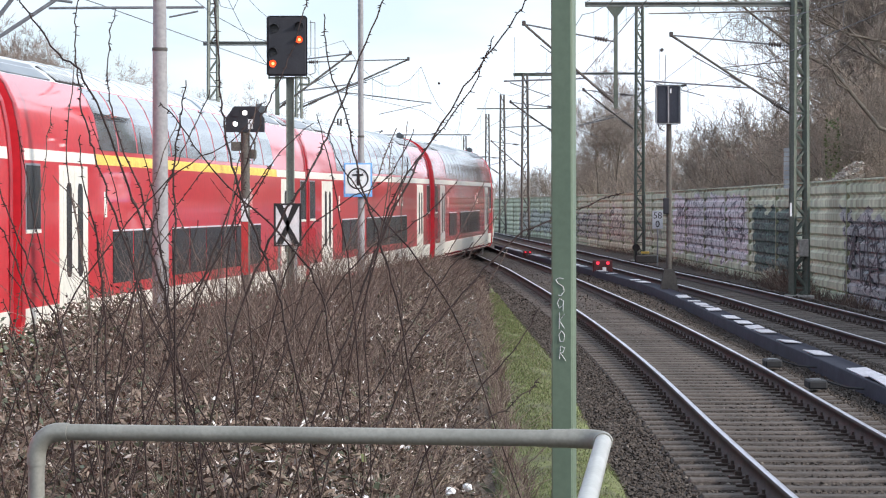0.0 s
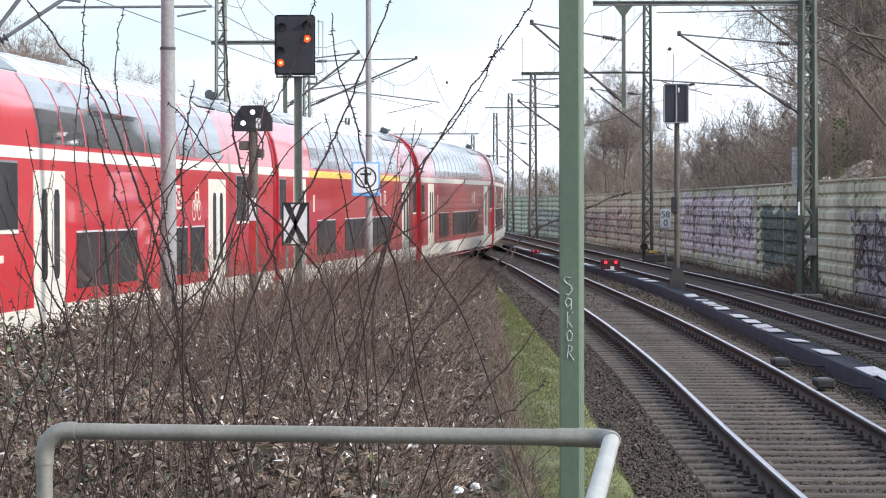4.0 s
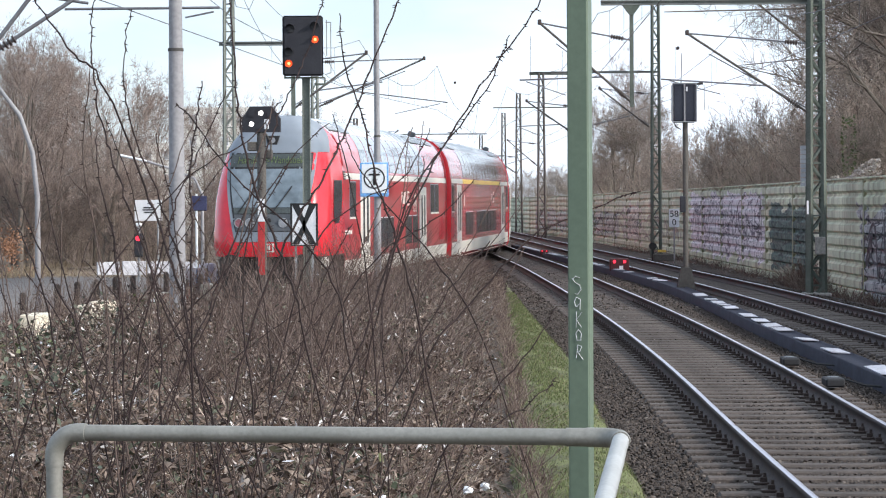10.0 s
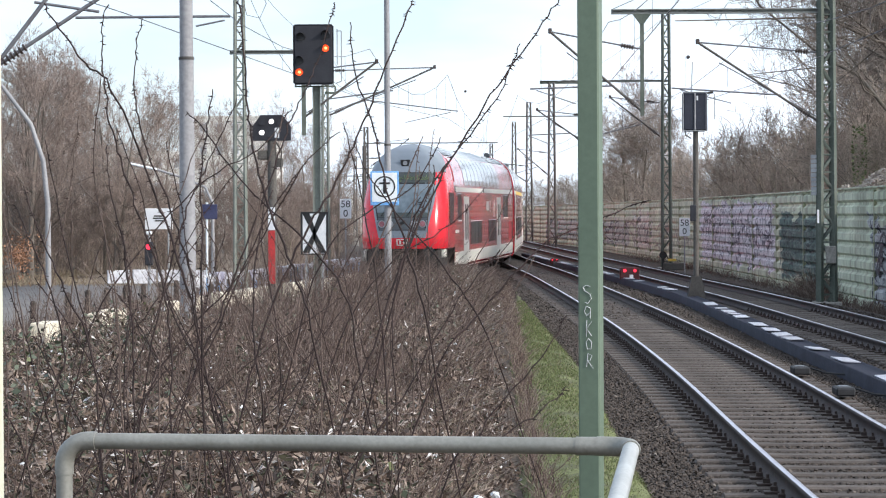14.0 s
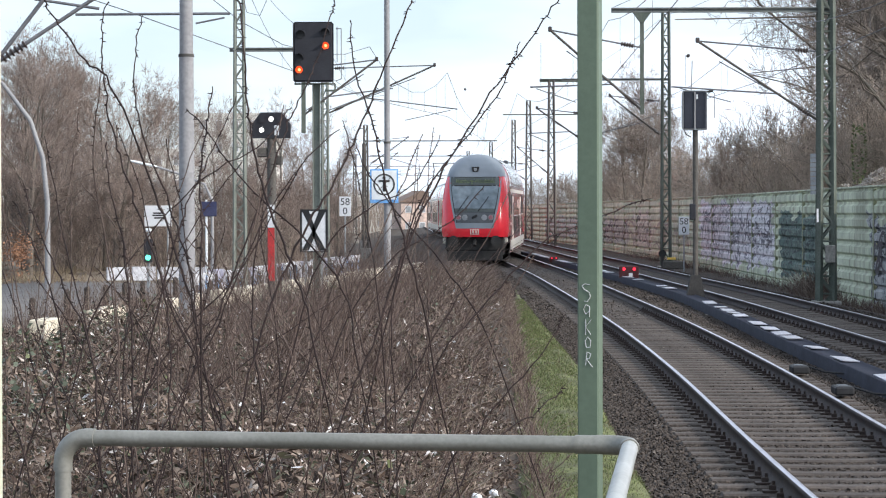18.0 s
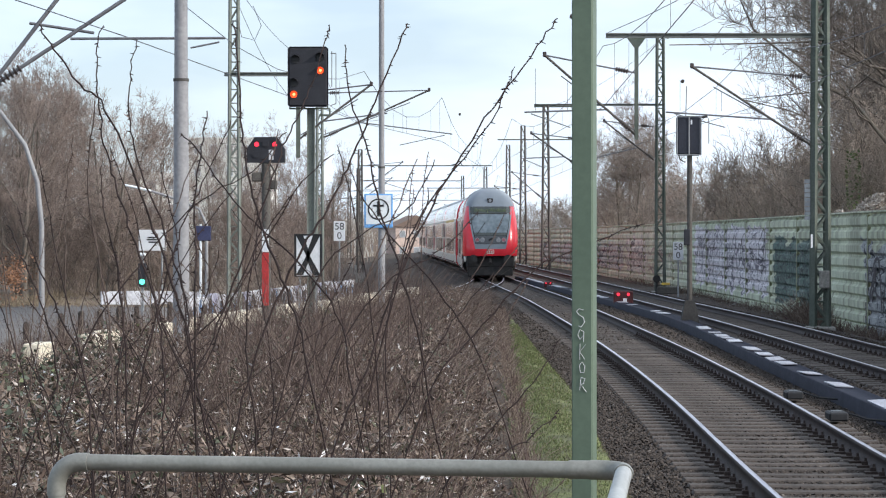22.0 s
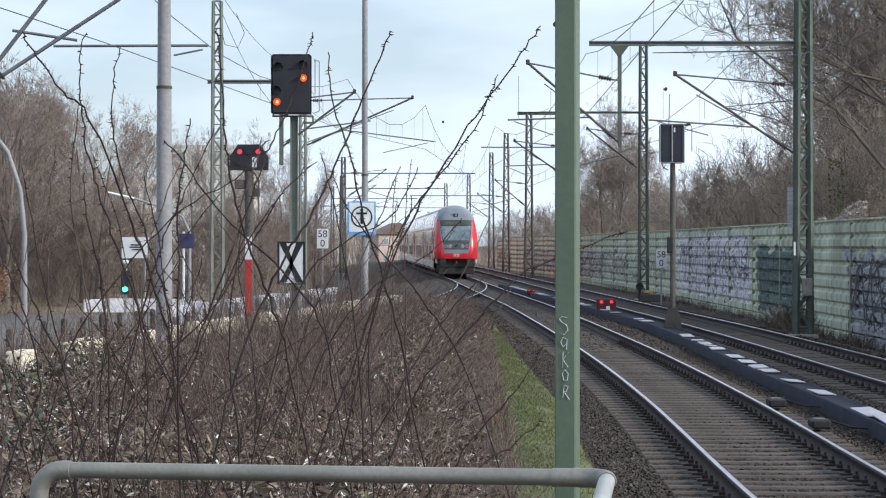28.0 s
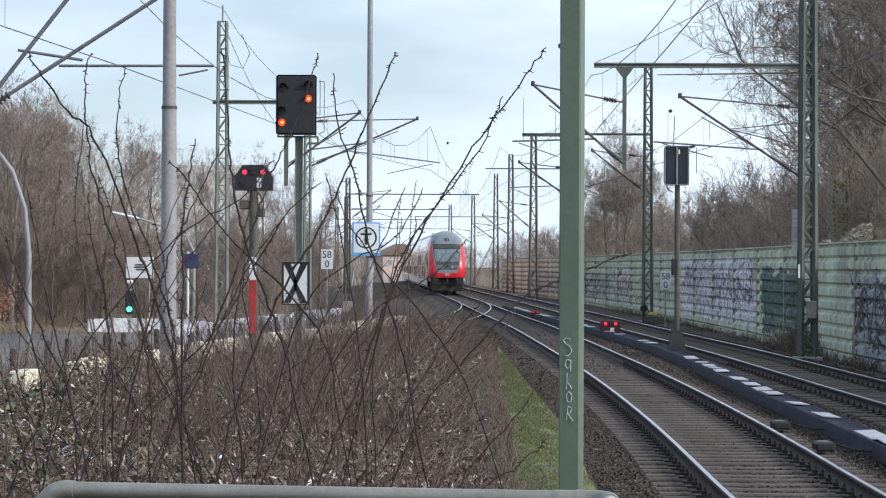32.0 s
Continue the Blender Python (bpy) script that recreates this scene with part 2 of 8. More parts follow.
M["train_white"] = mat("train_cream", (0.74, 0.71, 0.64), (0.80, 0.77, 0.70), rough=0.4, scale=1.5, fine=12, fine_amount=0.08, bump=0)
M["train_yellow"] = mat("train_yellow", (0.78, 0.52, 0.10), rough=0.4)
M["train_roof"] = mat("train_roof_grey", (0.56, 0.60, 0.64), (0.64, 0.68, 0.71), rough=0.45, scale=1.2, fine=9, fine_amount=0.12, bump=0.05)
M["train_grey"] = mat("cab_grey", (0.19, 0.22, 0.255), (0.23, 0.26, 0.295), rough=0.4, scale=1, fine=6, fine_amount=0.03, bump=0)
M["train_glass"] = mat("train_glass", (0.030, 0.032, 0.036), (0.055, 0.055, 0.06), rough=0.22, scale=0.6, fine=4, bump=0, spec=0.12)
M["coated_glass"] = mat("coated_glass", (0.34, 0.355, 0.375), (0.42, 0.435, 0.455), rough=0.07, metal=0.8, scale=0.5, fine=3, fine_amount=0.05, bump=0)
M["cab_glass"] = mat("cab_windscreen", (0.16, 0.20, 0.23), (0.22, 0.26, 0.29), rough=0.12, scale=0.8, fine=4, bump=0)
M["far_glass"] = mat("far_window_glass", (0.30, 0.31, 0.32), (0.38, 0.39, 0.40), rough=0.15, bump=0)
M["under"] = mat("underframe", (0.022, 0.021, 0.021), (0.045, 0.042, 0.04), rough=0.8, scale=3, fine=20)
M["rubber"] = mat("rubber", (0.018, 0.018, 0.02), rough=0.7)
M["led"] = mat("led_text", (0.16, 0.21, 0.09), emit=0.03)
M["display"] = mat("display_glass", (0.055, 0.068, 0.064), (0.07, 0.082, 0.078), rough=0.3, bump=0)
M["tail_lamp"] = mat("tail_lamp", (0.32, 0.13, 0.15), rough=0.2, emit=0.02)
M["lamp_band"] = mat("lamp_band_grey", (0.060, 0.066, 0.075), (0.085, 0.092, 0.10), rough=0.4, scale=2, fine=20, fine_amount=0.1, bump=0)
M["duct"] = mat("blue_black_duct", (0.014, 0.016, 0.030), (0.024, 0.027, 0.044), spec=0.15, rough=0.75, scale=2, fine=20, fine_amount=0.3)
M["duct_lid"] = mat("pale_lid", (0.36, 0.365, 0.42), (0.47, 0.475, 0.53), rough=0.45, scale=3, fine=20, piece=0.15)
M["concrete"] = mat("concrete", (0.26, 0.245, 0.22), (0.36, 0.34, 0.31), rough=0.9, scale=1.5, fine=20, fine_amount=0.25, bump=0.3)
M["pale_stone"] = mat("pale_kerb", (0.62, 0.55, 0.43), (0.76, 0.69, 0.56), rough=0.9, scale=2, fine=12, fine_amount=0.25, piece=0.12)
M["asphalt"] = mat("asphalt", (0.13, 0.118, 0.11), (0.18, 0.165, 0.155), rough=0.9, scale=0.5, fine=30, fine_amount=0.3)
M["facade"] = mat("cream_facade", (0.74, 0.72, 0.66), (0.82, 0.80, 0.74), rough=0.85, scale=0.3, fine=3, fine_amount=0.06, bump=0)
M["brick_far"] = mat("pale_pink_facade", (0.62, 0.47, 0.40), (0.72, 0.56, 0.48), rough=0.9, scale=0.3, fine=3)
M["roof_tile"] = mat("roof_tiles", (0.20, 0.14, 0.11), rough=0.8)
M["wood_post"] = mat("dark_wood", (0.055, 0.045, 0.038), rough=0.9)
M["wire"] = mat("overhead_wire", (0.10, 0.10, 0.11), rough=0.5, metal=0.4, bump=0)
M["insulator"] = mat("insulator", (0.06, 0.045, 0.04), rough=0.3)
M["hedge_pale"] = mat("old_mans_beard", (0.42, 0.38, 0.34), rough=0.9, bump=0, island=[(0, (0.42, 0.37, 0.33)), (0.5, (0.56, 0.51, 0.47)), (0.85, (0.25, 0.2, 0.16))])


def wall_material():
    """Olive ribbed sheet with moss, grime streaks and sprayed paint in a few stretches along the wall."""
    m = mat("noise_wall_sheet", (0.52, 0.565, 0.42), (0.66, 0.695, 0.535), rough=0.75, scale=0.6, fine=9, fine_amount=0.14, bump=0.1, world_pos=True, piece=0.07)
    nt = m.node_tree
    b = nt.nodes["Principled BSDF"]
    col = b.inputs["Base Color"].links[0].from_socket
    pos = nt.nodes.new("ShaderNodeNewGeometry").outputs["Position"]
    sep = nt.nodes.new("ShaderNodeSeparateXYZ")
    nt.links.new(pos, sep.inputs[0])
    wob = nt.nodes.new("ShaderNodeTexNoise")
    wob.inputs["Scale"].default_value, wob.inputs["Detail"].default_value = 0.7, 1
    nt.links.new(pos, wob.inputs["Vector"])

    def math_node(op, a, bb):
        n = nt.nodes.new("ShaderNodeMath")
        n.operation = op
        for i, v in enumerate((a, bb)):
            if isinstance(v, (int, float)):
                n.inputs[i].default_value = v
            else:
                nt.links.new(v, n.inputs[i])
        return n.outputs[0]

    # grime: rain streaks down the boards and broad dull stains
    gm = nt.nodes.new("ShaderNodeMapping")
    gm.inputs["Scale"].default_value = (1.0, 1.3, 0.22)
    nt.links.new(pos, gm.inputs["Vector"])
    gn = nt.nodes.new("ShaderNodeTexNoise")
    gn.inputs["Scale"].default_value, gn.inputs["Detail"].default_value = 1.6, 5
    nt.links.new(gm.outputs["Vector"], gn.inputs["Vector"])
    gr = nt.nodes.new("ShaderNodeMapRange")
    gr.inputs["From Min"].default_value, gr.inputs["From Max"].default_value = 0.46, 0.64
    gr.inputs["To Max"].default_value = 0.75
    nt.links.new(gn.outputs["Fac"], gr.inputs["Value"])
    gx = nt.nodes.new("ShaderNodeMix")
    gx.data_type = "RGBA"
    nt.links.new(gr.outputs["Result"], gx.inputs["Factor"])
    nt.links.new(col, gx.inputs["A"])
    gx.inputs["B"].default_value = (0.27, 0.265, 0.19, 1)
    col = gx.outputs["Result"]
    wv = math_node("SUBTRACT", wob.outputs["Fac"], 0.5)
    yy = math_node("ADD", sep.outputs["Y"], math_node("MULTIPLY", wv, 3.0))
    zz = math_node("ADD", sep.outputs["Z"], math_node("MULTIPLY", wv, 1.1))

    def patch(y0, y1, z0, z1, ca, cb, cc, sc, base):
        mask = math_node("MULTIPLY", math_node("GREATER_THAN", yy, y0), math_node("LESS_THAN", yy, y1))
        mask = math_node("MULTIPLY", mask, math_node("MULTIPLY", math_node("GREATER_THAN", zz, z0), math_node("LESS_THAN", zz, z1)))
        mp = nt.nodes.new("ShaderNodeMapping")
        mp.inputs["Scale"].default_value = (sc * 0.6, sc * 0.35, sc)
        nt.links.new(pos, mp.inputs["Vector"])
        v = nt.nodes.new("ShaderNodeTexNoise")
        v.inputs["Scale"].default_value, v.inputs["Detail"].default_value, v.inputs["Distortion"].default_value = 1.6, 3, 2.2
        nt.links.new(mp.outputs["Vector"], v.inputs["Vector"])
        r = nt.nodes.new("ShaderNodeValToRGB")
        els = r.color_ramp.elements
        els[0].position, els[0].color = 0.30, (*cc, 1)
        els[1].position, els[1].color = 0.74, (*cb, 1)
        for p, c in ((0.40, ca), (0.49, ca), (0.52, cc), (0.55, cb), (0.66, ca)):
            e = els.new(p)
            e.color = (*c, 1)
        nt.links.new(v.outputs["Fac"], r.inputs["Fac"])
        mp2 = nt.nodes.new("ShaderNodeMapping")
        mp2.inputs["Location"].default_value = (3.1, 7.7, 1.9)
        mp2.inputs["Scale"].default_value = (sc * 0.4, sc * 0.22, sc * 0.62)
        nt.links.new(pos, mp2.inputs["Vector"])
        q = nt.nodes.new("ShaderNodeTexNoise")
        q.inputs["Scale"].default_value, q.inputs["Detail"].default_value, q.inputs["Distortion"].default_value = 1.7, 2, 1.4
        nt.links.new(mp2.outputs["Vector"], q.inputs["Vector"])
        stroke = math_node("LESS_THAN", math_node("ABSOLUTE", math_node("SUBTRACT", q.outputs["Fac"], 0.5), 0.0), 0.022)
        inked = nt.nodes.new("ShaderNodeMix")
        inked.data_type = "RGBA"
        nt.links.new(stroke, inked.inputs["Factor"])
        nt.links.new(r.outputs["Color"], inked.inputs["A"])
        inked.inputs["B"].default_value = (cc[0] * 0.35, cc[1] * 0.35, cc[2] * 0.4, 1)
        mx = nt.nodes.new("ShaderNodeMix")
        mx.data_type = "RGBA"
        nt.links.new(mask, mx.inputs["Factor"])
        nt.links.new(base, mx.inputs["A"])
        nt.links.new(inked.outputs["Result"], mx.inputs["B"])
        return mx.outputs["Result"]

    col = patch(91.5, 117.0, 0.05, 2.5, (0.76, 0.72, 0.745), (0.86, 0.83, 0.84), (0.52, 0.47, 0.51), 1.5, col)
    col = patch(80.0, 89.5, 0.0, 1.95, (0.11, 0.18, 0.155), (0.25, 0.30, 0.26), (0.07, 0.09, 0.08), 1.6, col)
    col = patch(55.0, 69.5, -0.5, 1.9, (0.34, 0.35, 0.36), (0.54, 0.55, 0.55), (0.10, 0.10, 0.12), 1.4, col)
    col = patch(140.0, 150.0, 0.1, 2.0, (0.62, 0.60, 0.52), (0.74, 0.72, 0.64), (0.40, 0.39, 0.33), 1.0, col)
    col = patch(153.0, 215.0, 0.1, 1.7, (0.46, 0.47, 0.42), (0.60, 0.61, 0.56), (0.32, 0.33, 0.29), 0.8, col)
    nt.links.new(col, b.inputs["Base Color"])
    return m


M["wall"] = wall_material()
M["wall_post"] = mat("wall_post_paint", (0.30, 0.32, 0.20), (0.40, 0.41, 0.28), rough=0.7, scale=1.5, fine=15)


# ---------------------------------------------------------------- building helpers
def mesh_object(name, bm, material, smooth=False):
    me = bpy.data.meshes.new(name)
    bm.normal_update()
    bm.to_mesh(me)
    bm.free()
    me.materials.append(material)
    if smooth:
        me.polygons.foreach_set("use_smooth", [True] * len(me.polygons))
    return new(name, me)


def part(name, bm, material, parent=None, label="", smooth=False):
    ob = mesh_object(name, bm, material, smooth)
    ob.parent = parent
    if label:
        tagged(ob, label)
    return ob


def thing(name, place, label, category, group="", kind="", rz=0.0):
    ob = new(name)
    ob.empty_display_size = 0.2
    ob.matrix_basis = pose(*place, 0, 0, rz)
    return tagged(ob, label, category, group, kind)


def box(bm, c, s, bevel=0.0, rot=None):
    r = bmesh.ops.create_cube(bm, size=1.0)
    m = Matrix.Translation(c) @ (rot or Matrix.Identity(4)) @ Matrix.Diagonal((*s, 1))
    bmesh.ops.transform(bm, matrix=m, verts=r["verts"])
    if bevel:
        es = list({e for v in r["verts"] for e in v.link_edges})
        bmesh.ops.bevel(bm, geom=es, offset=bevel, segments=1, affect="EDGES")
    return bm


def tube(bm, pts, radii, n=8, caps=True):
    """A tube along points; radii a number or one for each point."""
    pts = [Vector(p) for p in pts]
    if isinstance(radii, (int, float)):
        radii = [radii] * len(pts)
    rings, side = [], None
    for i, p in enumerate(pts):
        d = (pts[min(i + 1, len(pts) - 1)] - pts[max(i - 1, 0)]).normalized()
        if side is None:
            side = d.orthogonal().normalized()
        side = (side - d * side.dot(d)).normalized()
        up = d.cross(side)
        rings.append([bm.verts.new(p + (side * math.cos(a) + up * math.sin(a)) * radii[i]) for a in [2 * math.pi * k / n for k in range(n)]])
    for a, b in zip(rings, rings[1:]):
        for k in range(n):
            bm.faces.new((a[k], a[(k + 1) % n], b[(k + 1) % n], b[k]))
    if caps:
        bm.faces.new([bm.verts.new(v.co) for v in rings[0][::-1]])
        bm.faces.new([bm.verts.new(v.co) for v in rings[-1]])
    return bm


def bar(bm, a, b, w, h=None):
    """A straight bar of square or flat section from a to b."""
    a, b = Vector(a), Vector(b)
    d = b - a
    q = d.to_track_quat("Z", "Y").to_matrix().to_4x4()
    return box(bm, (a + b) / 2, (w, h or w, d.length), rot=q)


def disc(bm, c, axis, r, depth, n=16):
    axis = Vector(axis).normalized()
    c = Vector(c)
    return tube(bm, [c - axis * depth / 2, c + axis * depth / 2], r, n)


def smooth_line(knots, step):
    """Catmull-Rom through (x, y) knots ordered by y, as a function x(y)."""
    ys = np.array([k[1] for k in knots], float)
    xs = np.array([k[0] for k in knots], float)
    sl = np.gradient(xs, ys)
    yy = np.arange(ys[0], ys[-1] + step, step)
    i = np.clip(np.searchsorted(ys, yy, side="right") - 1, 0, len(ys) - 2)
    h = ys[i + 1] - ys[i]
    u = (yy - ys[i]) / h
    xx = (2 * u**3 - 3 * u**2 + 1) * xs[i] + (u**3 - 2 * u**2 + u) * h * sl[i] + (3 * u**2 - 2 * u**3) * xs[i + 1] + (u**3 - u**2) * h * sl[i + 1]
    k = np.ones(9) / 9
    pad = np.concatenate([xx[0] + (xx[1] - xx[0]) * np.arange(-4, 0), xx, xx[-1] + (xx[-1] - xx[-2]) * np.arange(1, 5)])
    xx = np.convolve(pad, k, "valid")
    return lambda y: np.interp(y, yy, xx)


def np_object(name, verts, faces, material, parent=None, smooth=False):
    """A mesh from numpy arrays: faces of equal size (3 or 4)."""
    me = bpy.data.meshes.new(name)
    nf, k = faces.shape
    me.vertices.add(len(verts))
    me.vertices.foreach_set("co", verts.astype(np.float32).ravel())
    me.loops.add(nf * k)
    me.loops.foreach_set("vertex_index", faces.astype(np.int32).ravel())
    me.polygons.add(nf)
    me.polygons.foreach_set("loop_start", np.arange(0, nf * k, k, dtype=np.int32))
    me.update(calc_edges=True)
    me.materials.append(material)
    if smooth:
        me.polygons.foreach_set("use_smooth", [True] * nf)
    ob = new(name, me)
    ob.parent = parent
    return ob


def np_tubes(paths, radii, n=3):
    """Many tubes at once: paths (N, K, 3), radii (N, K) -> verts, quads."""
    N, K, _ = paths.shape
    d = np.gradient(paths, axis=1)
    d /= np.linalg.norm(d, axis=2, keepdims=True) + 1e-9
    ref = np.where(np.abs(d[..., 2:3]) > 0.9, np.array([1.0, 0, 0]), np.array([0, 0, 1.0]))
    s = np.cross(d, ref)
    s /= np.linalg.norm(s, axis=2, keepdims=True) + 1e-9
    u = np.cross(d, s)
    ang = np.arange(n) * 2 * np.pi / n
    v = paths[:, :, None, :] + radii[:, :, None, None] * (s[:, :, None, :] * np.cos(ang)[None, None, :, None] + u[:, :, None, :] * np.sin(ang)[None, None, :, None])
    idx = np.arange(N * K * n).reshape(N, K, n)
    a, b = idx[:, :-1, :], idx[:, 1:, :]
    f = np.stack([a, np.roll(a, -1, 2), np.roll(b, -1, 2), b], -1).reshape(-1, 4)
    return v.reshape(-1, 3), f


def np_leaves(centres, size, rng, flat=0.5, wide=0.55):
    """Small bent quads at the centres, turned at random."""
    N = len(centres)
    a = rng.normal(size=(N, 3))
    a[:, 2] *= flat
    a /= np.linalg.norm(a, axis=1, keepdims=True)
    b = rng.normal(size=(N, 3))
    b -= a * (a * b).sum(1, keepdims=True)
    b /= np.linalg.norm(b, axis=1, keepdims=True)
    s = (size * rng.uniform(0.6, 1.4, N))[:, None]
    c = centres
    v = np.stack([c - a * s, c + b * s * wide, c + a * s, c - b * s * wide], 1)
    return v.reshape(-1, 3), np.arange(N * 4).reshape(N, 4)

# ---------------------------------------------------------------- plan: three tracks, the wall line
MAIN = smooth_line([(3.2, 0), (3.4, 15), (3.52, 25.6), (3.67, 33.3), (3.75, 42), (3.74, 52), (3.61, 64.6), (3.42, 78), (3.18, 92), (2.68, 110), (2.2, 128), (1.75, 146), (1.28, 163), (0.75, 180), (-0.1, 205), (-1.15, 235), (-2.85, 300), (-5.2, 400), (-8.6, 540)], 1.0)
FAR = smooth_line([(8.5, 0), (8.3, 18), (7.85, 42), (7.47, 69.6), (7.05, 84.2), (6.43, 108.5), (5.6, 137), (4.95, 159.3), (4.35, 181), (3.45, 212), (2.2, 256), (0.6, 328), (-1.9, 443), (-4.2, 540)], 1.0)
LEFT = smooth_line([(-10.9, -10), (-9.26, 10), (-7.96, 25), (-6.95, 36), (-6.17, 44), (-5.38, 52), (-4.59, 60), (-3.59, 70), (-2.5, 80), (-1.34, 90), (-0.24, 100), (0.66, 110), (1.31, 120), (1.71, 132), (1.74, 145), (1.38, 160), (0.75, 180), (-0.1, 205), (-1.15, 235), (-2.85, 300), (-5.2, 400), (-8.6, 540)], 1.0)
STREET = smooth_line([(-9.6, -10), (-8.9, 5), (-8.1, 22), (-6.75, 45), (-5.75, 57), (-4.4, 70), (-2.95, 81), (-1.25, 95), (0.05, 106), (1, 116), (1.55, 125.5), (1.68, 135), (1.45, 146), (0.95, 159), (0.29, 178), (-0.7, 202), (-2.4, 250), (-4.2, 310), (-7, 400), (-11, 540)], 1.0)      # the street side follows this line
WALL_LINE = smooth_line([(8.5, 0), (8.3, 18), (7.85, 42), (7.58, 70.6), (7.61, 90.9), (7.31, 123.4), (6.29, 158.9), (5.37, 187.4), (3.6, 215), (1.4, 255), (-1.9, 310), (-8.2, 400), (-22, 540)], 1.0)


def rail_z(y):
    """The line climbs gently away from the platform."""
    return np.interp(y, [0, 40, 120, 140, 200, 300, 540], [-0.08, -0.08, 0.0, 0.03, 0.10, 0.15, 0.20])


def left_z(y):
    """The curving track lies a little lower until it joins the line."""
    return np.interp(y, [-10, 60, 100, 120, 140, 200, 300, 540], [-0.28, -0.25, -0.10, -0.02, 0.03, 0.10, 0.15, 0.20])


def wall_x(y):
    return WALL_LINE(y) + 3.4


def ground_z(x, y):
    """Height of the soil: level by the tracks, lower by the street beyond the left track."""
    left = np.clip((STREET(y) - 3.0 - x) / 6.0, 0, 1)
    z = -0.42 - 1.0 * left * left * (3 - 2 * left)
    bank = np.clip((1.2 + 0.012 * y - x) / 1.5, 0, 1) * np.clip((x - LEFT(y) - 1.7) / 1.5, 0, 1) * np.clip((118 - y) / 25, 0, 1)
    return z + rail_z(y) + 0.42 * bank + 0.05 * np.sin(x * 1.3 + y * 0.21) * bank


def build_ground():
    xs = np.concatenate([[-3000, -900, -300, -120, -80, -60, -45, -35, -28, -23], np.arange(-20, 16.1, 0.5), [18, 22, 30, 60, 200, 900, 3000]])
    ys = np.concatenate([[-1500, -300, -60, -20], np.arange(-6, 140, 1.0), np.arange(140, 420, 5.0), [450, 520, 700, 1200, 2200, 4000]])
    X, Y = np.meshgrid(xs, ys, indexing="ij")
    Z = ground_z(X, np.clip(Y, -6, 520))
    idx = np.arange(X.size).reshape(X.shape)
    f = np.stack([idx[:-1, :-1], idx[1:, :-1], idx[1:, 1:], idx[:-1, 1:]], -1).reshape(-1, 4)
    ob = np_object("ground", np.stack([X, Y, Z], -1).reshape(-1, 3), f, M["soil"])
    tagged(ob, "dark brown bare soil beside the railway", "ground", kind="structure")


build_ground()


def strip(name, line, y0, y1, step, profile, material, parent=None, smooth=False, level=rail_z):
    """Sweeps a section of (offset, z) points along a line x(y)."""
    ys = np.arange(y0, y1 + step / 2, step)
    xs = line(ys)
    sl = np.gradient(xs, ys)
    nx, ny = 1 / np.sqrt(1 + sl * sl), -sl / np.sqrt(1 + sl * sl)
    pr = np.array(profile)
    v = np.stack([xs[:, None] + nx[:, None] * pr[None, :, 0], ys[:, None] + ny[:, None] * pr[None, :, 0], pr[None, :, 1] + level(ys)[:, None]], -1)
    idx = np.arange(v.shape[0] * v.shape[1]).reshape(v.shape[:2])
    f = np.stack([idx[:-1, :-1], idx[:-1, 1:], idx[1:, 1:], idx[1:, :-1]], -1).reshape(-1, 4)
    return np_object(name, v.reshape(-1, 3), f, material, parent, smooth)


def build_ballast():
    for nm, line, y0, a, b in (("ballast_main", MAIN, -6, 1.95, 2.1), ("ballast_far", FAR, -6, 2.1, 2.2), ("ballast_left", LEFT, -6, 1.9, 1.9)):
        rise = {"ballast_main": 0.0, "ballast_far": -0.012, "ballast_left": -0.024}[nm]
        ob = strip(nm, line, y0, 520, 2.0, [(-a - 0.75, -0.62), (-a, -0.23 + rise), (-0.9, -0.207 + rise), (0.9, -0.207 + rise), (b, -0.23 + rise), (b + 0.75, -0.62)], M["ballast"], level=left_z if line is LEFT else rail_z)
        tagged(ob, "grey-brown crushed stone ballast under the rails", "ballast", kind="structure")


build_ballast()

RAIL_HEAD = [(-0.025, -0.004), (-0.016, 0.0), (0.016, 0.0), (0.025, -0.004)]
RAIL_BODY = [(-0.024, -0.003), (-0.036, -0.012), (-0.036, -0.04), (-0.010, -0.052), (-0.009, -0.135), (-0.07, -0.155), (-0.075, -0.168), (0.075, -0.168), (0.07, -0.155), (0.009, -0.135), (0.010, -0.052), (0.036, -0.04), (0.036, -0.012), (0.024, -0.003)]


def sleeper_mesh():
    bm = bmesh.new()
    w = [(-1.3, 0.0), (-1.28, 0.03), (-0.95, 0.03), (-0.55, 0.03), (-0.3, 0.022), (0.3, 0.022), (0.55, 0.03), (0.95, 0.03), (1.28, 0.03), (1.3, 0.0)]
    rows = []
    for x, z in w:
        rows.append([bm.verts.new((x, y, zz)) for y, zz in ((-0.14, -0.10), (-0.12, z - 0.015), (-0.09, z), (0.09, z), (0.12, z - 0.015), (0.14, -0.10))])
    for a, b in zip(rows, rows[1:]):
        for k in range(5):
            bm.faces.new((a[k], b[k], b[k + 1], a[k + 1]))
    bm.faces.new(rows[0])
    bm.faces.new(rows[-1][::-1])
    me = bpy.data.meshes.new("sleeper")
    bm.normal_update()
    bm.to_mesh(me)
    bm.free()
    me.materials.append(M["sleeper"])
    return me


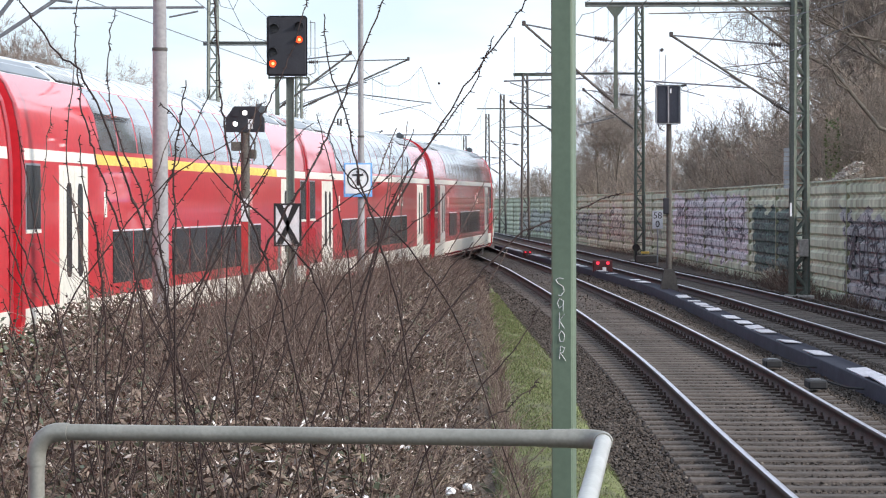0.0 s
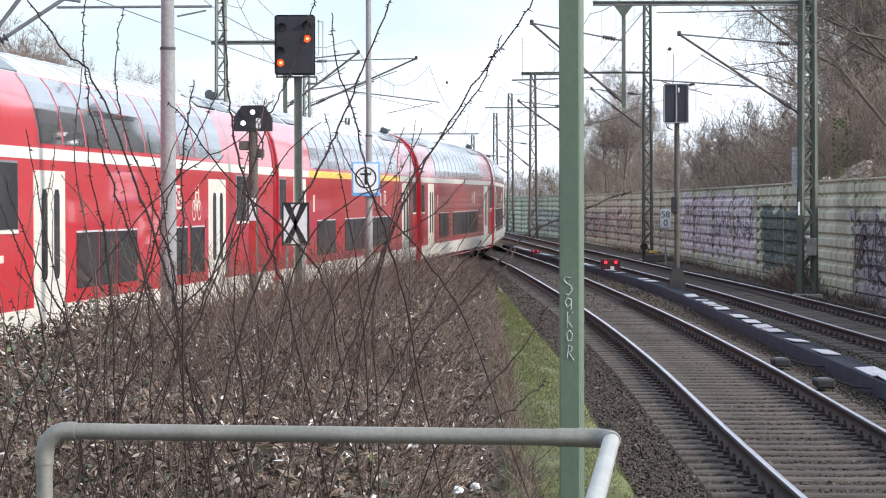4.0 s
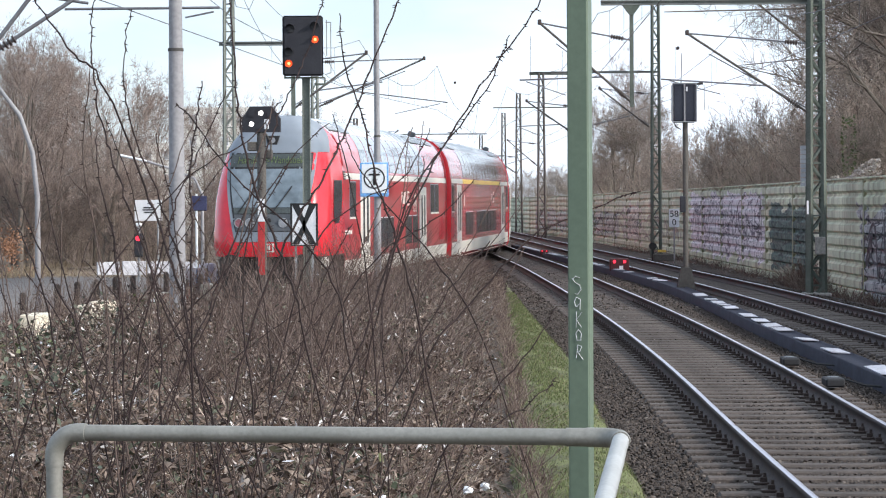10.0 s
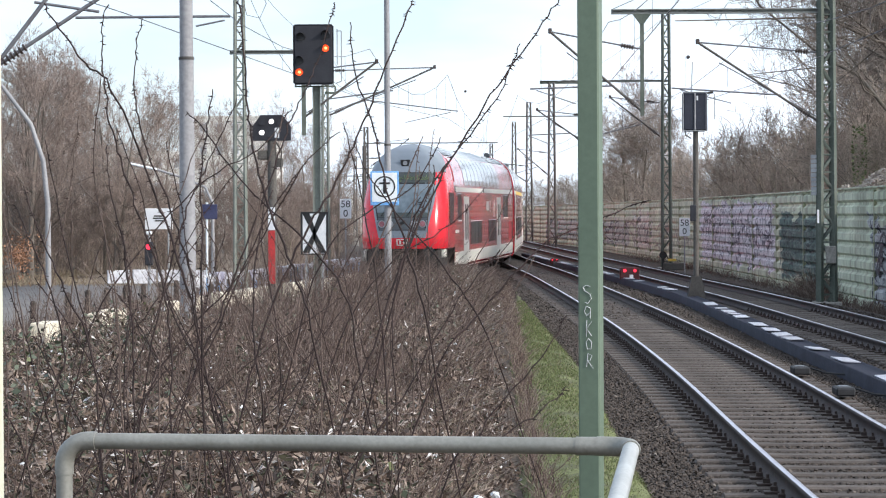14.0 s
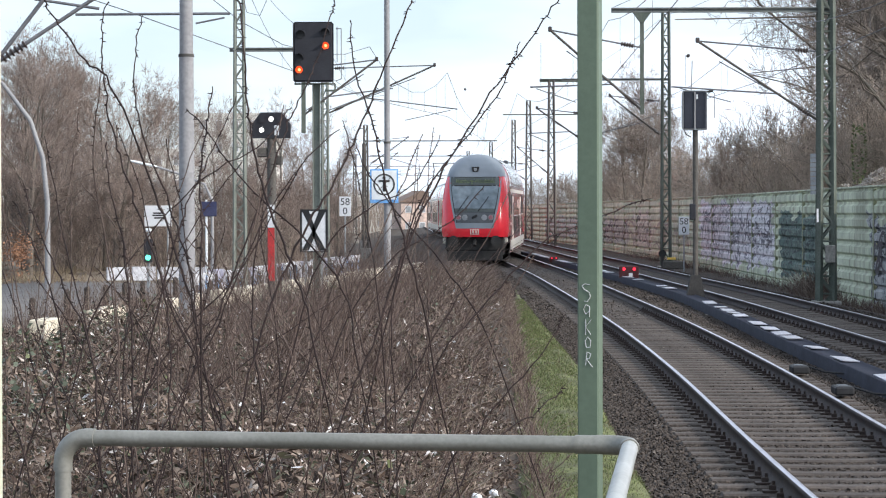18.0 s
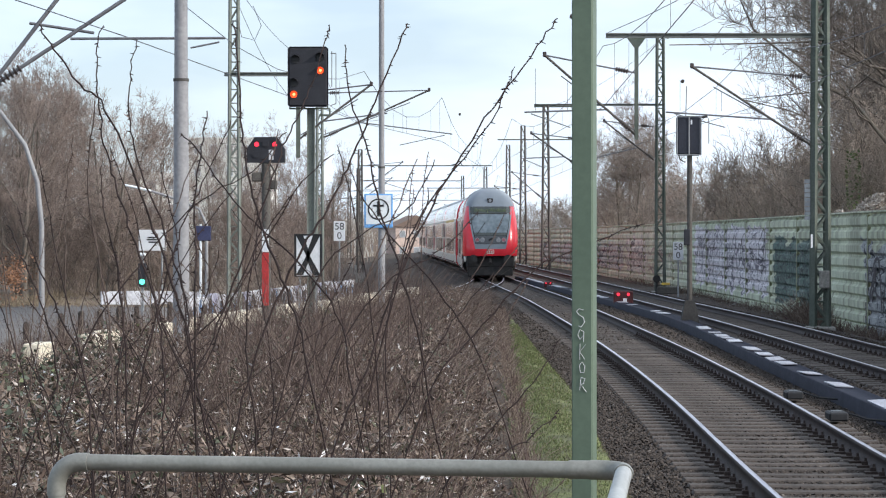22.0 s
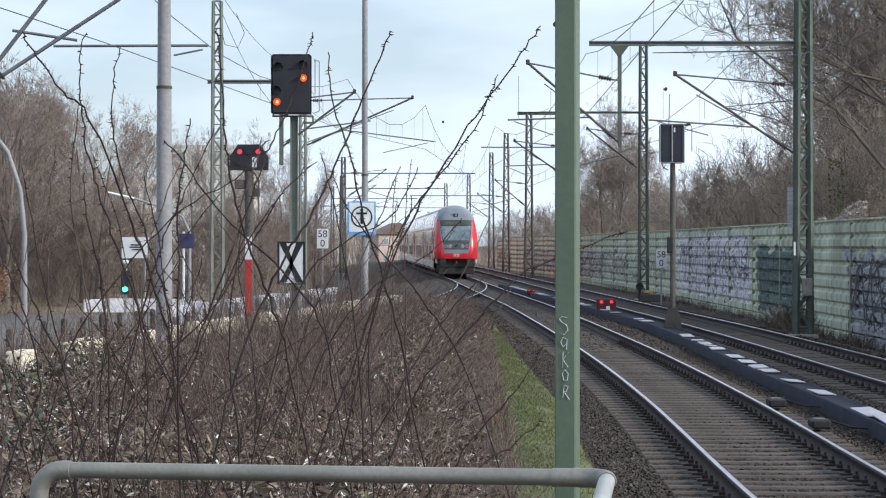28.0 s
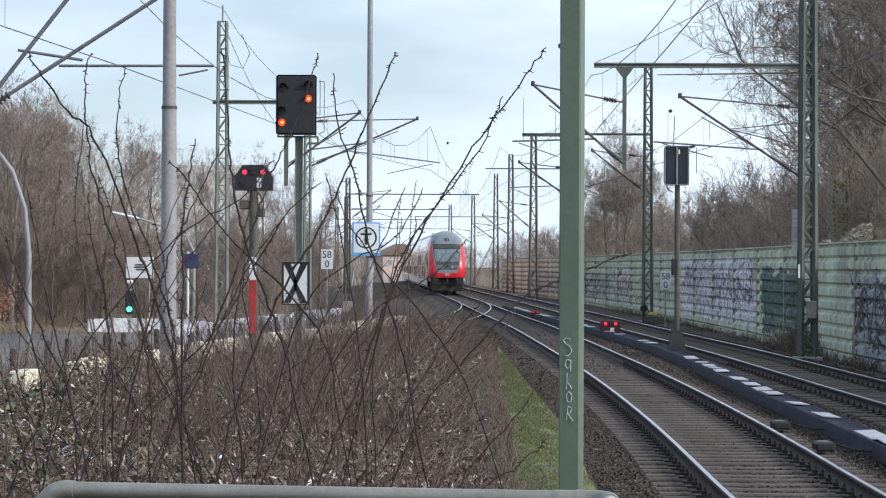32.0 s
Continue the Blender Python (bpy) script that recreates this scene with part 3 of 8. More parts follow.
def clip_mesh():
    bm = bmesh.new()
    box(bm, (0, 0, 0.012), (0.15, 0.13, 0.024), 0.004)
    box(bm, (-0.01, 0, 0.04), (0.06, 0.05, 0.05), 0.006)
    tube(bm, [(-0.02, 0.0, 0.02), (-0.02, 0.0, 0.10)], 0.014, 6)
    me = bpy.data.meshes.new("rail_clip")
    bm.normal_update()
    bm.to_mesh(me)
    bm.free()
    me.materials.append(M["clip"])
    return me


SLEEPER, CLIP = sleeper_mesh(), clip_mesh()


def track(name, line, y0, y1, near, label, level=rail_z):
    """Two rails; single sleepers and clips in the near stretch, the rest joined."""
    t = thing(name, (0, 0, 0), label, "railway track", "railway tracks")
    for side in (-0.753, 0.753):
        off = [(x + side, z) for x, z in RAIL_BODY]
        r = strip("rail", line, y0, y1, 1.0, off, M["rail_side"], t, level=level)
        strip("rail_head", line, y0, y1, 1.0, [(x + side, z + 0.0005) for x, z in RAIL_HEAD], M["rail_top"], r, smooth=True, level=level)
        tagged(r, "rusty steel rail with a polished running surface")
    far_v, far_f, count = [], [], 0
    base_v = np.array([v.co[:] for v in SLEEPER.vertices])
    base_f = [tuple(p.vertices) for p in SLEEPER.polygons if len(p.vertices) == 4]
    for k in range(int((y1 - y0) / 0.6)):
        y = y0 + 0.6 * k
        x = float(line(y))
        a = -math.atan(float(line(y + 0.5) - line(y - 0.5)))
        if near[0] <= y <= near[1]:
            s = new("sleeper", SLEEPER)
            s.parent = t
            s.matrix_basis = pose(x, y, float(level(y)) - 0.205 + random.uniform(-0.008, 0.004), 0, 0, math.degrees(a) + random.uniform(-0.6, 0.6))
            if y < 62:
                for side in (-0.753, 0.753):
                    for d in (-0.12, 0.12):
                        c = new("rail_clip", CLIP)
                        c.parent = s
                        c.matrix_basis = pose(side + d, 0, 0.03, 0, 0, 0 if d > 0 else 180)
        elif y < 260:
            ca, sa = math.cos(a), math.sin(a)
            v = base_v @ np.array([[ca, sa, 0], [-sa, ca, 0], [0, 0, 1]])
            far_v.append(v + np.array([x, y, float(level(y)) - 0.205]))
            far_f.append(np.array(base_f) + count)
            count += len(base_v)
    if far_v:
        o = np_object("sleepers_beyond", np.concatenate(far_v), np.concatenate(far_f), M["sleeper"], t)
        tagged(o, "weathered concrete sleepers", kind="stuff")
    return t


track("railway_track", MAIN, 8, 520, (14, 80), "straight near railway track on concrete sleepers in ballast")
track("railway_track", FAR, 20, 520, (36, 70), "further railway track beside the noise wall")
track("railway_track", LEFT, 0, 176, (200, 200), "curving railway track that the red train runs on", left_z)


def wall_board_mesh(length):
    """One ribbed board, 0.39 m high: a shallow trapezoid section."""
    bm = bmesh.new()
    sec = [(0.06, -0.195), (0.03, -0.19), (-0.055, -0.12), (-0.055, 0.06), (0.02, 0.12), (0.03, 0.188), (0.06, 0.195)]
    rows = [[bm.verts.new((x, y, z)) for x, z in sec] for y in (-length / 2, length / 2)]
    n = len(sec)
    for k in range(n - 1):
        bm.faces.new((rows[0][k], rows[0][k + 1], rows[1][k + 1], rows[1][k]))
    bm.faces.new((rows[0][n - 1], rows[0][0], rows[1][0], rows[1][n - 1]))
    bm.faces.new(rows[0])
    bm.faces.new(rows[1][::-1])
    me = bpy.data.meshes.new("wall_board")
    bm.normal_update()
    bm.to_mesh(me)
    bm.free()
    me.materials.append(M["wall"])
    return me


WALL_BASE, WALL_TOP = -0.4, 2.75


def build_wall():
    w = thing("wall_noise_barrier", (0, 0, 0), "olive ribbed noise barrier with sprayed graffiti between steel posts", "noise barrier", kind="structure")
    boards = {}
    y = 33.0
    far_v, far_f, cnt = [], [], 0
    bay = 7.2
    post = bmesh.new()
    box(post, (0, 0, 1.55), (0.12, 0.10, 3.30), 0.01)
    box(post, (-0.055, 0, 1.55), (0.02, 0.15, 3.30))
    post_ob = part("wall_post", post, M["wall_post"], w)
    post_me = post_ob.data
    plinth = None
    k = 0
    while y < 236:
        y2 = y + bay
        x1, x2 = float(wall_x(y)), float(wall_x(y2))
        L = math.hypot(x2 - x1, bay)
        a = -math.degrees(math.atan2(x2 - x1, bay))
        cx, cy = (x1 + x2) / 2, (y + y2) / 2
        p = post_ob if k == 0 else new("wall_post", post_me)
        p.parent = w
        p.matrix_basis = pose(x1, y, WALL_BASE - 0.1, 0, 0, a)
        if plinth is None:
            b = bmesh.new()
            box(b, (0, 0, -0.2), (0.12, L - 0.16, 0.9), 0.01)
            plinth = part("wall_plinth", b, M["wall"], w)
            pm = plinth.data
            q = plinth
        else:
            q = new("wall_plinth", pm)
        q.parent = w
        q.matrix_basis = pose(cx, cy, WALL_BASE - 0.1, 0, 0, a)
        key = 0
        if key not in boards:
            boards[key] = wall_board_mesh(L - 0.15)
        n = 8
        h = (WALL_TOP - WALL_BASE - 0.15) / n
        for i in range(n):
            z = WALL_BASE + 0.15 + h * (i + 0.5)
            if y < 190:
                o = new("wall_board", boards[key])
                o.parent = w
                o.matrix_basis = pose(cx, cy, z, 0, random.uniform(-0.5, 0.5), a)
            else:
                me = boards[key]
                ar = math.radians(a)
                v = np.array([q2.co[:] for q2 in me.vertices]) @ np.array([[math.cos(ar), math.sin(ar), 0], [-math.sin(ar), math.cos(ar), 0], [0, 0, 1]])
                far_v.append(v + np.array([cx, cy, z]))
                far_f.append(np.array([tuple(p2.vertices) for p2 in me.polygons if len(p2.vertices) == 4]) + cnt)
                cnt += len(v)
        cap = bmesh.new()
        if k == 0:
            box(cap, (0, 0, 0), (0.14, L, 0.05), 0.01)
            cap_ob = part("wall_cap", cap, M["wall"], w)
            cm = cap_ob.data
        else:
            cap.free()
            cap_ob = new("wall_cap", cm)
            cap_ob.parent = w
        cap_ob.matrix_basis = pose(cx, cy, WALL_TOP + 0.02, 0, 0, a)
        y = y2
        k += 1
    o = np_object("wall_boards_beyond", np.concatenate(far_v), np.concatenate(far_f), M["wall"], w)
    tagged(o, "olive ribbed boards", kind="stuff")


build_wall()


def spray_strokes(w, y0, y1, z0, z1, cell, thick, material, seed, label):
    """Looping sprayed outlines, one tangle a letter, as thin films on the boards."""
    rr = random.Random(seed)
    bm = bmesh.new()
    y = y0
    while y < y1:
        c = cell * rr.uniform(0.8, 1.25)
        top = z1 + rr.uniform(-0.18, 0.12)
        for stroke in range(3):
            if stroke == 0:
                pts = [(y, z0 + rr.uniform(0, 0.3)), (y + 0.15 * c, top - 0.25), (y + 0.4 * c, top), (y + 0.6 * c, top - rr.uniform(0.3, 0.9)), (y + 0.8 * c, top - rr.uniform(-0.05, 0.2)), (y + c, z0 + rr.uniform(0, 0.4))]
            else:
                pts = [(y + rr.uniform(0.05, 0.95) * c, rr.uniform(z0, top)) for _ in range(5)]
            pts = [(a * 0.75 + b * 0.25, e * 0.75 + g * 0.25) for (a, e), (b, g) in zip(pts, pts[1:])] + [pts[-1]]
            fine = []
            for i in range(len(pts) - 1):
                p0, p1, p2, p3 = pts[max(i - 1, 0)], pts[i], pts[i + 1], pts[min(i + 2, len(pts) - 1)]
                for k in range(5):
                    u = k / 5
                    fine.append([0.5 * (2 * p1[j] + (p2[j] - p0[j]) * u + (2 * p0[j] - 5 * p1[j] + 4 * p2[j] - p3[j]) * u * u + (3 * p1[j] - p0[j] - 3 * p2[j] + p3[j]) * u**3) for j in (0, 1)])
            th = thick * rr.uniform(0.6, 1.3)
            prev = None
            for i in range(len(fine)):
                a, b = fine[max(i - 1, 0)], fine[min(i + 1, len(fine) - 1)]
                dy, dz = b[0] - a[0], b[1] - a[1]
                n = math.hypot(dy, dz) + 1e-6
                ny, nz = -dz / n * th * 1.8, dy / n * th
                cur = []
                for sg in (-1, 1):
                    yy, zz = fine[i][0] + sg * ny, max(z0 - 0.1, min(z1 + 0.2, fine[i][1] + sg * nz))
                    cur.append(bm.verts.new((float(wall_x(yy)) - 0.062 - 0.001 * stroke, yy, zz)))
                if prev:
                    bm.faces.new((prev[0], prev[1], cur[1], cur[0]))
                prev = cur
        y += c
    ob = part("spray_lines", bm, material, w, label)
    tagged(ob, kind="stuff")


def wall_writing():
    w = bpy.data.objects["wall_noise_barrier"]
    ink = mat("dark_spray", (0.035, 0.03, 0.042), (0.075, 0.066, 0.08), rough=0.6, scale=3, fine=12, fine_amount=0.3)
    teal = mat("dark_teal_spray", (0.03, 0.06, 0.055), (0.06, 0.10, 0.09), rough=0.6, scale=3, fine=12, fine_amount=0.3)
    rust = mat("brown_spray", (0.24, 0.21, 0.18), (0.34, 0.31, 0.27), rough=0.6, scale=3, fine=12, fine_amount=0.3)
    spray_strokes(w, 91.5, 116.0, 0.25, 2.35, 3.0, 0.026, ink, 1, "dark looping sprayed outlines")
    spray_strokes(w, 80.0, 89.0, 0.1, 1.75, 2.4, 0.035, teal, 2, "dark teal sprayed outlines")
    spray_strokes(w, 56.0, 69.0, -0.3, 1.75, 3.2, 0.045, ink, 3, "black sprayed outlines")
    spray_strokes(w, 121.0, 150.0, 0.1, 1.7, 4.5, 0.04, rust, 4, "brown sprayed outlines")
    spray_strokes(w, 153.0, 190.0, 0.2, 1.6, 5.0, 0.04, ink, 5, "dark sprayed outlines")


wall_writing()


def wall_foot():
    """Rubble, weeds and a low bush along the foot of the wall."""
    r = np.random.default_rng(41)
    n = 3800
    y = r.uniform(60, 150, n)
    k = r.integers(0, 26, n)
    cy = r.uniform(60, 150, 26)
    y = np.where(r.uniform(0, 1, n) < 0.6, cy[k] + r.normal(0, 1.2, n), y)
    bush = r.uniform(0, 1, n) < 0.35
    y = np.where(bush, 77 + r.normal(0, 2.6, n), y)
    x = wall_x(y) - 0.25 - np.abs(r.normal(0, 0.3, n))
    hgt = r.uniform(0.08, 0.38, n) + np.where(bush, r.uniform(0, 0.8, n) * np.exp(-((y - 77) / 2.5) ** 2), 0)
    t = np.linspace(0, 1, 4)
    d = r.normal(0, 0.95, (n, 2)) * hgt[:, None]
    path = np.stack([x[:, None] + d[:, 0:1] * t**1.5 * 0.6, y[:, None] + d[:, 1:2] * t**1.5, (rail_z(y) - 0.62)[:, None] + (hgt + 0.15)[:, None] * t], -1)
    path[:, :, 0] = np.minimum(path[:, :, 0], wall_x(path[:, :, 1]) - 0.09)
    v, f = np_tubes(path, 0.009 * r.uniform(0.5, 1.3, n)[:, None] * (1 - 0.6 * t)[None], 3)
    tagged(np_object("wall_weeds", v, f, M["cane"]), "dead brown weeds and a low bush at the foot of the wall", "undergrowth", kind="stuff")
    n = 900
    y = r.uniform(62, 150, n)
    x = wall_x(y) - 0.2 - np.abs(r.normal(0, 0.25, n))
    c = np.stack([x, y, rail_z(y) - 0.50 + 0.06 * r.uniform(0, 1, n)], -1)
    v, f = np_leaves(c, 0.06 + 0.10 * r.uniform(0, 1, n) ** 3, r, 0.6, 0.7)
    tagged(np_object("wall_rubble", v, f, M["concrete"]), "pale rubble and litter at the foot of the wall", "rubble", kind="stuff")


wall_foot()


# ---------------------------------------------------------------- the train
SECTION = [(1.28, 0.36), (1.37, 0.50), (1.39, 0.80), (1.39, 2.90), (1.375, 3.12), (1.34, 3.45), (1.27, 3.78), (1.15, 4.04), (1.01, 4.22), (0.80, 4.40), (0.50, 4.54), (0.20, 4.62), (0.0, 4.63)]
SEC_Z = np.array([p[1] for p in SECTION])
SEC_X = np.array([p[0] for p in SECTION])


def half_width(z):
    return float(np.interp(z, SEC_Z, SEC_X))


def sweep_side(bm, z_list, y_list, out=0.0, both=True):
    """Sheets that follow the car's side between heights, standing proud by out."""
    for s in ((1, -1) if both else (1,)):
        rows = []
        for y in y_list:
            rows.append([bm.verts.new((s * (half_width(z) + out), y, z + out * 0.3)) for z in z_list])
        for a, b in zip(rows, rows[1:]):
            for k in range(len(z_list) - 1):
                f = (a[k], b[k], b[k + 1], a[k + 1])
                bm.faces.new(f if s > 0 else f[::-1])


def side_panel(name, y0, y1, z0, z1, material, car, out=0.012, sides=(1, -1), label=""):
    """One panel, window or door leaf on each side, with edges of its own."""
    made = []
    n_z = 10 if z1 > 3.2 else 4
    zs = [z0 + (z1 - z0) * k / n_z for k in range(n_z + 1)]
    for s in sides:
        bm = bmesh.new()
        rows = []
        for y in (y0, y1):
            rows.append([bm.verts.new((s * (half_width(z) + out), y, z)) for z in zs] + [bm.verts.new((s * (half_width(z) - 0.03), y, z)) for z in zs[::-1]])
        n = len(rows[0])
        for k in range(n):
            f = (rows[0][k], rows[1][k], rows[1][(k + 1) % n], rows[0][(k + 1) % n])
            bm.faces.new(f if s > 0 else f[::-1])
        for r in rows:
            for k in range(n_z):
                bm.faces.new((r[k], r[k + 1], r[n - 2 - k], r[n - 1 - k]))
        bmesh.ops.recalc_face_normals(bm, faces=bm.faces)
        made.append(part(name, bm, material, car, label))
    return made


CAR = 26.9


def bogie(car, y):
    bm = bmesh.new()
    for x in (-1.0, 1.0):
        box(bm, (x, y, 0.52), (0.14, 3.0, 0.22), 0.03)
        for d in (-1.25, 1.25):
            box(bm, (x, y + d, 0.46), (0.22, 0.34, 0.32), 0.04)
        for d in (-0.25, 0.25):
            tube(bm, [(x, y + d, 0.5), (x, y + d, 0.85)], 0.12, 10)
    box(bm, (0, y, 0.55), (1.9, 0.6, 0.24), 0.04)
    b = part("bogie", bm, M["under"], car, "dark grimy steel bogie frame")
    for d in (-1.25, 1.25):
        for x in (-0.753, 0.753):
            wb = bmesh.new()
            disc(wb, (x, y + d, 0.46), (1, 0, 0), 0.46, 0.12, 24)
            disc(wb, (x - 0.07 * (1 if x > 0 else -1), y + d, 0.46), (1, 0, 0), 0.49, 0.03, 24)
            part("wheel", wb, M["rail_side"], b)
    return b


# where things sit along a car's side, in metres from its middle
CAR_PLAN = dict(doors=(-10.2, 10.2), mid=((-12.95, -12.2), (12.2, 12.95)), panels=((-12.98, -12.15), (12.15, 12.98)), upper=(-8.45, 8.45, 12),
                lower=((-7.6, -6.15), (-6.05, -4.6), (-2.9, -1.35), (-1.25, 0.25), (0.35, 1.85), (1.95, 3.45), (3.55, 5.05), (5.15, 6.5)),
                marks=((-8.2, 2.2, 2.6), (4.2, 2.3, 2.65)), emblem=5.0, wheel_mark=None, stripe=(-8.75, 8.75))
CAB_PLAN = dict(doors=(-6.4, 6.4), mid=((-9.2, -8.15), (8.5, 9.5), (9.65, 10.7)), panels=((11.1, 12.5),), upper=(-6.9, 7.1, 10),
                lower=((-4.8, -3.4), (-3.3, -2.2), (-2.1, -0.7), (2.1, 3.5), (3.8, 5.1)),
                marks=((1.15, 2.35, 2.7), (1.45, 2.35, 2.7), (1.75, 2.35, 2.7), (2.05, 2.35, 2.7)), emblem=2.5, wheel_mark=4.35, stripe=(-10.1, 13.0))


def flat_ring(bm, s, y, z, r, w):
    """A painted ring on the car's side."""
    x = s * (half_width(z) + 0.007)
    a = [bm.verts.new((x, y + (r - w) * math.cos(q), z + (r - w) * math.sin(q))) for q in [k * math.pi / 7 for k in range(14)]]
    b = [bm.verts.new((x, y + r * math.cos(q), z + r * math.sin(q))) for q in [k * math.pi / 7 for k in range(14)]]
    for k in range(14):
        bm.faces.new((a[k], a[(k + 1) % 14], b[(k + 1) % 14], b[k]))


def roof_hatch(car, y0, y1, slats):
    """A grille or a plain hatch let into both shoulders of the roof."""
    for x in (-0.84, 0.84):
        rot = Matrix.Rotation(-0.62 if x < 0 else 0.62, 4, "Y")
        bm = bmesh.new()
        box(bm, (x, (y0 + y1) / 2, 4.352), (0.40, y1 - y0, 0.03), 0.008, rot)
        h = part("roof_hatch", bm, M["under"] if slats else M["train_grey"], car, "dark roof grille" if slats else "plain grey roof hatch")
        if slats:
            n = int((y1 - y0) / 0.22)
            for k in range(n):
                bm = bmesh.new()
                box(bm, (x, y0 + (y1 - y0) * (k + 0.5) / n, 4.372), (0.38, 0.09, 0.035), 0, rot)
                part("slat", bm, M["train_roof"], h)
            bm = bmesh.new()
            box(bm, (x, (y0 + y1) / 2, 4.378), (0.035, y1 - y0, 0.035), 0, rot)
            part("grille_bar", bm, M["train_roof"], h)


def car_common(car, y0, y1, stripe, plan, cab):
    """Body, roof, stripes, windows and doors between local y0 and y1."""
    ys = [y0, y0 + 0.02, -4, 0, 4, y1 - 0.02, y1]
    bm = bmesh.new()
    sweep_side(bm, [z for z in SEC_Z if z <= 4.22], ys)
    for e in ((y1,) if cab else (y0, y1)):       # end walls
        loop = [bm.verts.new((x, e, z)) for x, z in SECTION] + [bm.verts.new((-x, e, z)) for x, z in SECTION[-2::-1]]
        bm.faces.new(loop)
    bmesh.ops.recalc_face_normals(bm, faces=bm.faces)
    part("body", bm, M["train_red"], car, "glossy red steel body shell", smooth=True)
    bm = bmesh.new()
    sweep_side(bm, [4.22, 4.31, 4.40, 4.47, 4.54, 4.60, 4.63], ys)
    bmesh.ops.remove_doubles(bm, verts=bm.verts, dist=0.001)
    bmesh.ops.recalc_face_normals(bm, faces=bm.faces)
    part("roof", bm, M["train_roof"], car, "light grey steel roof", smooth=True)
    for k in range(int((plan["upper"][1] - plan["upper"][0]) / 1.1)):       # ribs across the roof
        y = plan["upper"][0] + 1.1 * (k + 0.5)
        bm = bmesh.new()
        pts = [(x, y, z + 0.008) for x, z in SECTION[8:]] + [(-x, y, z + 0.008) for x, z in SECTION[-2:7:-1]]
        tube(bm, pts, 0.016, 5)
        part("roof_rib", bm, M["train_roof"], car)
    u = plan["upper"][1]
    roof_hatch(car, u - 0.6, u + 1.2, True)
    roof_hatch(car, u + 1.5, u + 3.1, False)
    roof_hatch(car, u + 3.5, min(u + 4.9, y1 - 0.4), True)
    bm = bmesh.new()
    box(bm, (0.55, u + 3.3, 4.60), (0.24, 0.26, 0.16), 0.03)
    tube(bm, [(0.55, u + 3.15, 4.62), (0.55, u + 2.98, 4.63)], [0.05, 0.09], 10)
    part("roof_horn", bm, M["lamp_band"], car, "small dark horn on the roof")
    if cab:
        roof_hatch(car, y0 + 0.3, y0 + 1.9, True)
        roof_hatch(car, y0 + 2.2, y0 + 3.6, False)
    else:
        roof_hatch(car, -u - 1.2, -u + 0.6, True)
        roof_hatch(car, max(-u - 4.4, y0 + 0.4), -u - 1.6, False)
    # ring at the gangway ends
    for e in ((y1,) if cab else (y0, y1)):
        bm = bmesh.new()
        d = 0.2 if e > 0 else -0.2
        lo = [[bm.verts.new((s * (x + 0.012), e + dd, z + 0.012)) for x, z in SECTION[2:]] for s in (1, -1) for dd in (-d * 0.9, 0)]
        for a, b in ((lo[0], lo[1]), (lo[2], lo[3])):
            for k in range(len(a) - 1):
                bm.faces.new((a[k], a[k + 1], b[k + 1], b[k]))
        bmesh.ops.recalc_face_normals(bm, faces=bm.faces)
        part("end_ring", bm, M["train_dark_red"], car, "dark red end band")
        bm = bmesh.new()
        box(bm, (0, e + d * 0.7, 2.3), (1.5, abs(d) * 1.4, 3.0), 0.05)
        part("gangway", bm, M["rubber"], car, "black rubber gangway bellows")
    a, b = plan["stripe"]
    side_panel("stripe", a, b, 3.01, 3.17, stripe, car, 0.006)
    if not cab:
        side_panel("end_stripe", y0 + 0.2, a - 0.02, 3.01, 3.17, M["train_white"], car, 0.006)
        side_panel("end_stripe", b + 0.02, y1 - 0.2, 3.01, 3.17, M["train_white"], car, 0.006)
    side_panel("skirt", y0 + (0.1 if cab else 0.2), y1 - 0.2, 0.42, 0.97, M["train_white"], car, 0.008, label="cream painted lower skirt")
    for c in plan["doors"]:
        doors(car, c - 0.68, c + 0.68, 2.86 if cab else 2.97)
    for a, b in plan["mid"]:
        side_panel("window", a, b, 2.06, 2.94, M["train_glass"], car, 0.014)
        side_panel("window_frame", a - 0.04, b + 0.04, 2.02, 2.97, M["train_grey"], car, 0.007)
        side_panel("window_sill", a - 0.02, b + 0.02, 2.0, 2.05, M["train_white"], car, 0.018)
    for a, b in plan["panels"]:
        side_panel("lower_panel", a, b, 1.12, 1.86, M["train_dark_red"], car, 0.006)
    # upper and lower window rows
    u0, u1, n = plan["upper"]
    pitch = (u1 - u0) / n
    for k in range(n):
        a = u0 + pitch * k
        side_panel("upper_window", a + 0.06, a + pitch - 0.06, 3.24, 4.20, M["coated_glass"], car, 0.012)
    for a, b in plan["lower"]:
        side_panel("lower_window", a, b, 1.16, 1.97, M["train_glass"], car, 0.012)
        side_panel("window_rim", a, b, 1.975, 2.0, M["train_roof"], car, 0.010)
    # plain bars where the lettering is
    for y, za, zb in plan["marks"]:
        side_panel("lettering", y, y + 0.19, za, zb, M["train_white"], car, 0.006)
    e = plan["emblem"]
    side_panel("emblem", e, e + 0.46, 2.30, 2.72, M["train_white"], car, 0.006)
    side_panel("emblem_field", e + 0.05, e + 0.41, 2.35, 2.67, M["train_red"], car, 0.008)
    side_panel("emblem_bar", e + 0.12, e + 0.18, 2.40, 2.62, M["train_white"], car, 0.010)
    side_panel("emblem_bar", e + 0.27, e + 0.33, 2.40, 2.62, M["train_white"], car, 0.010)
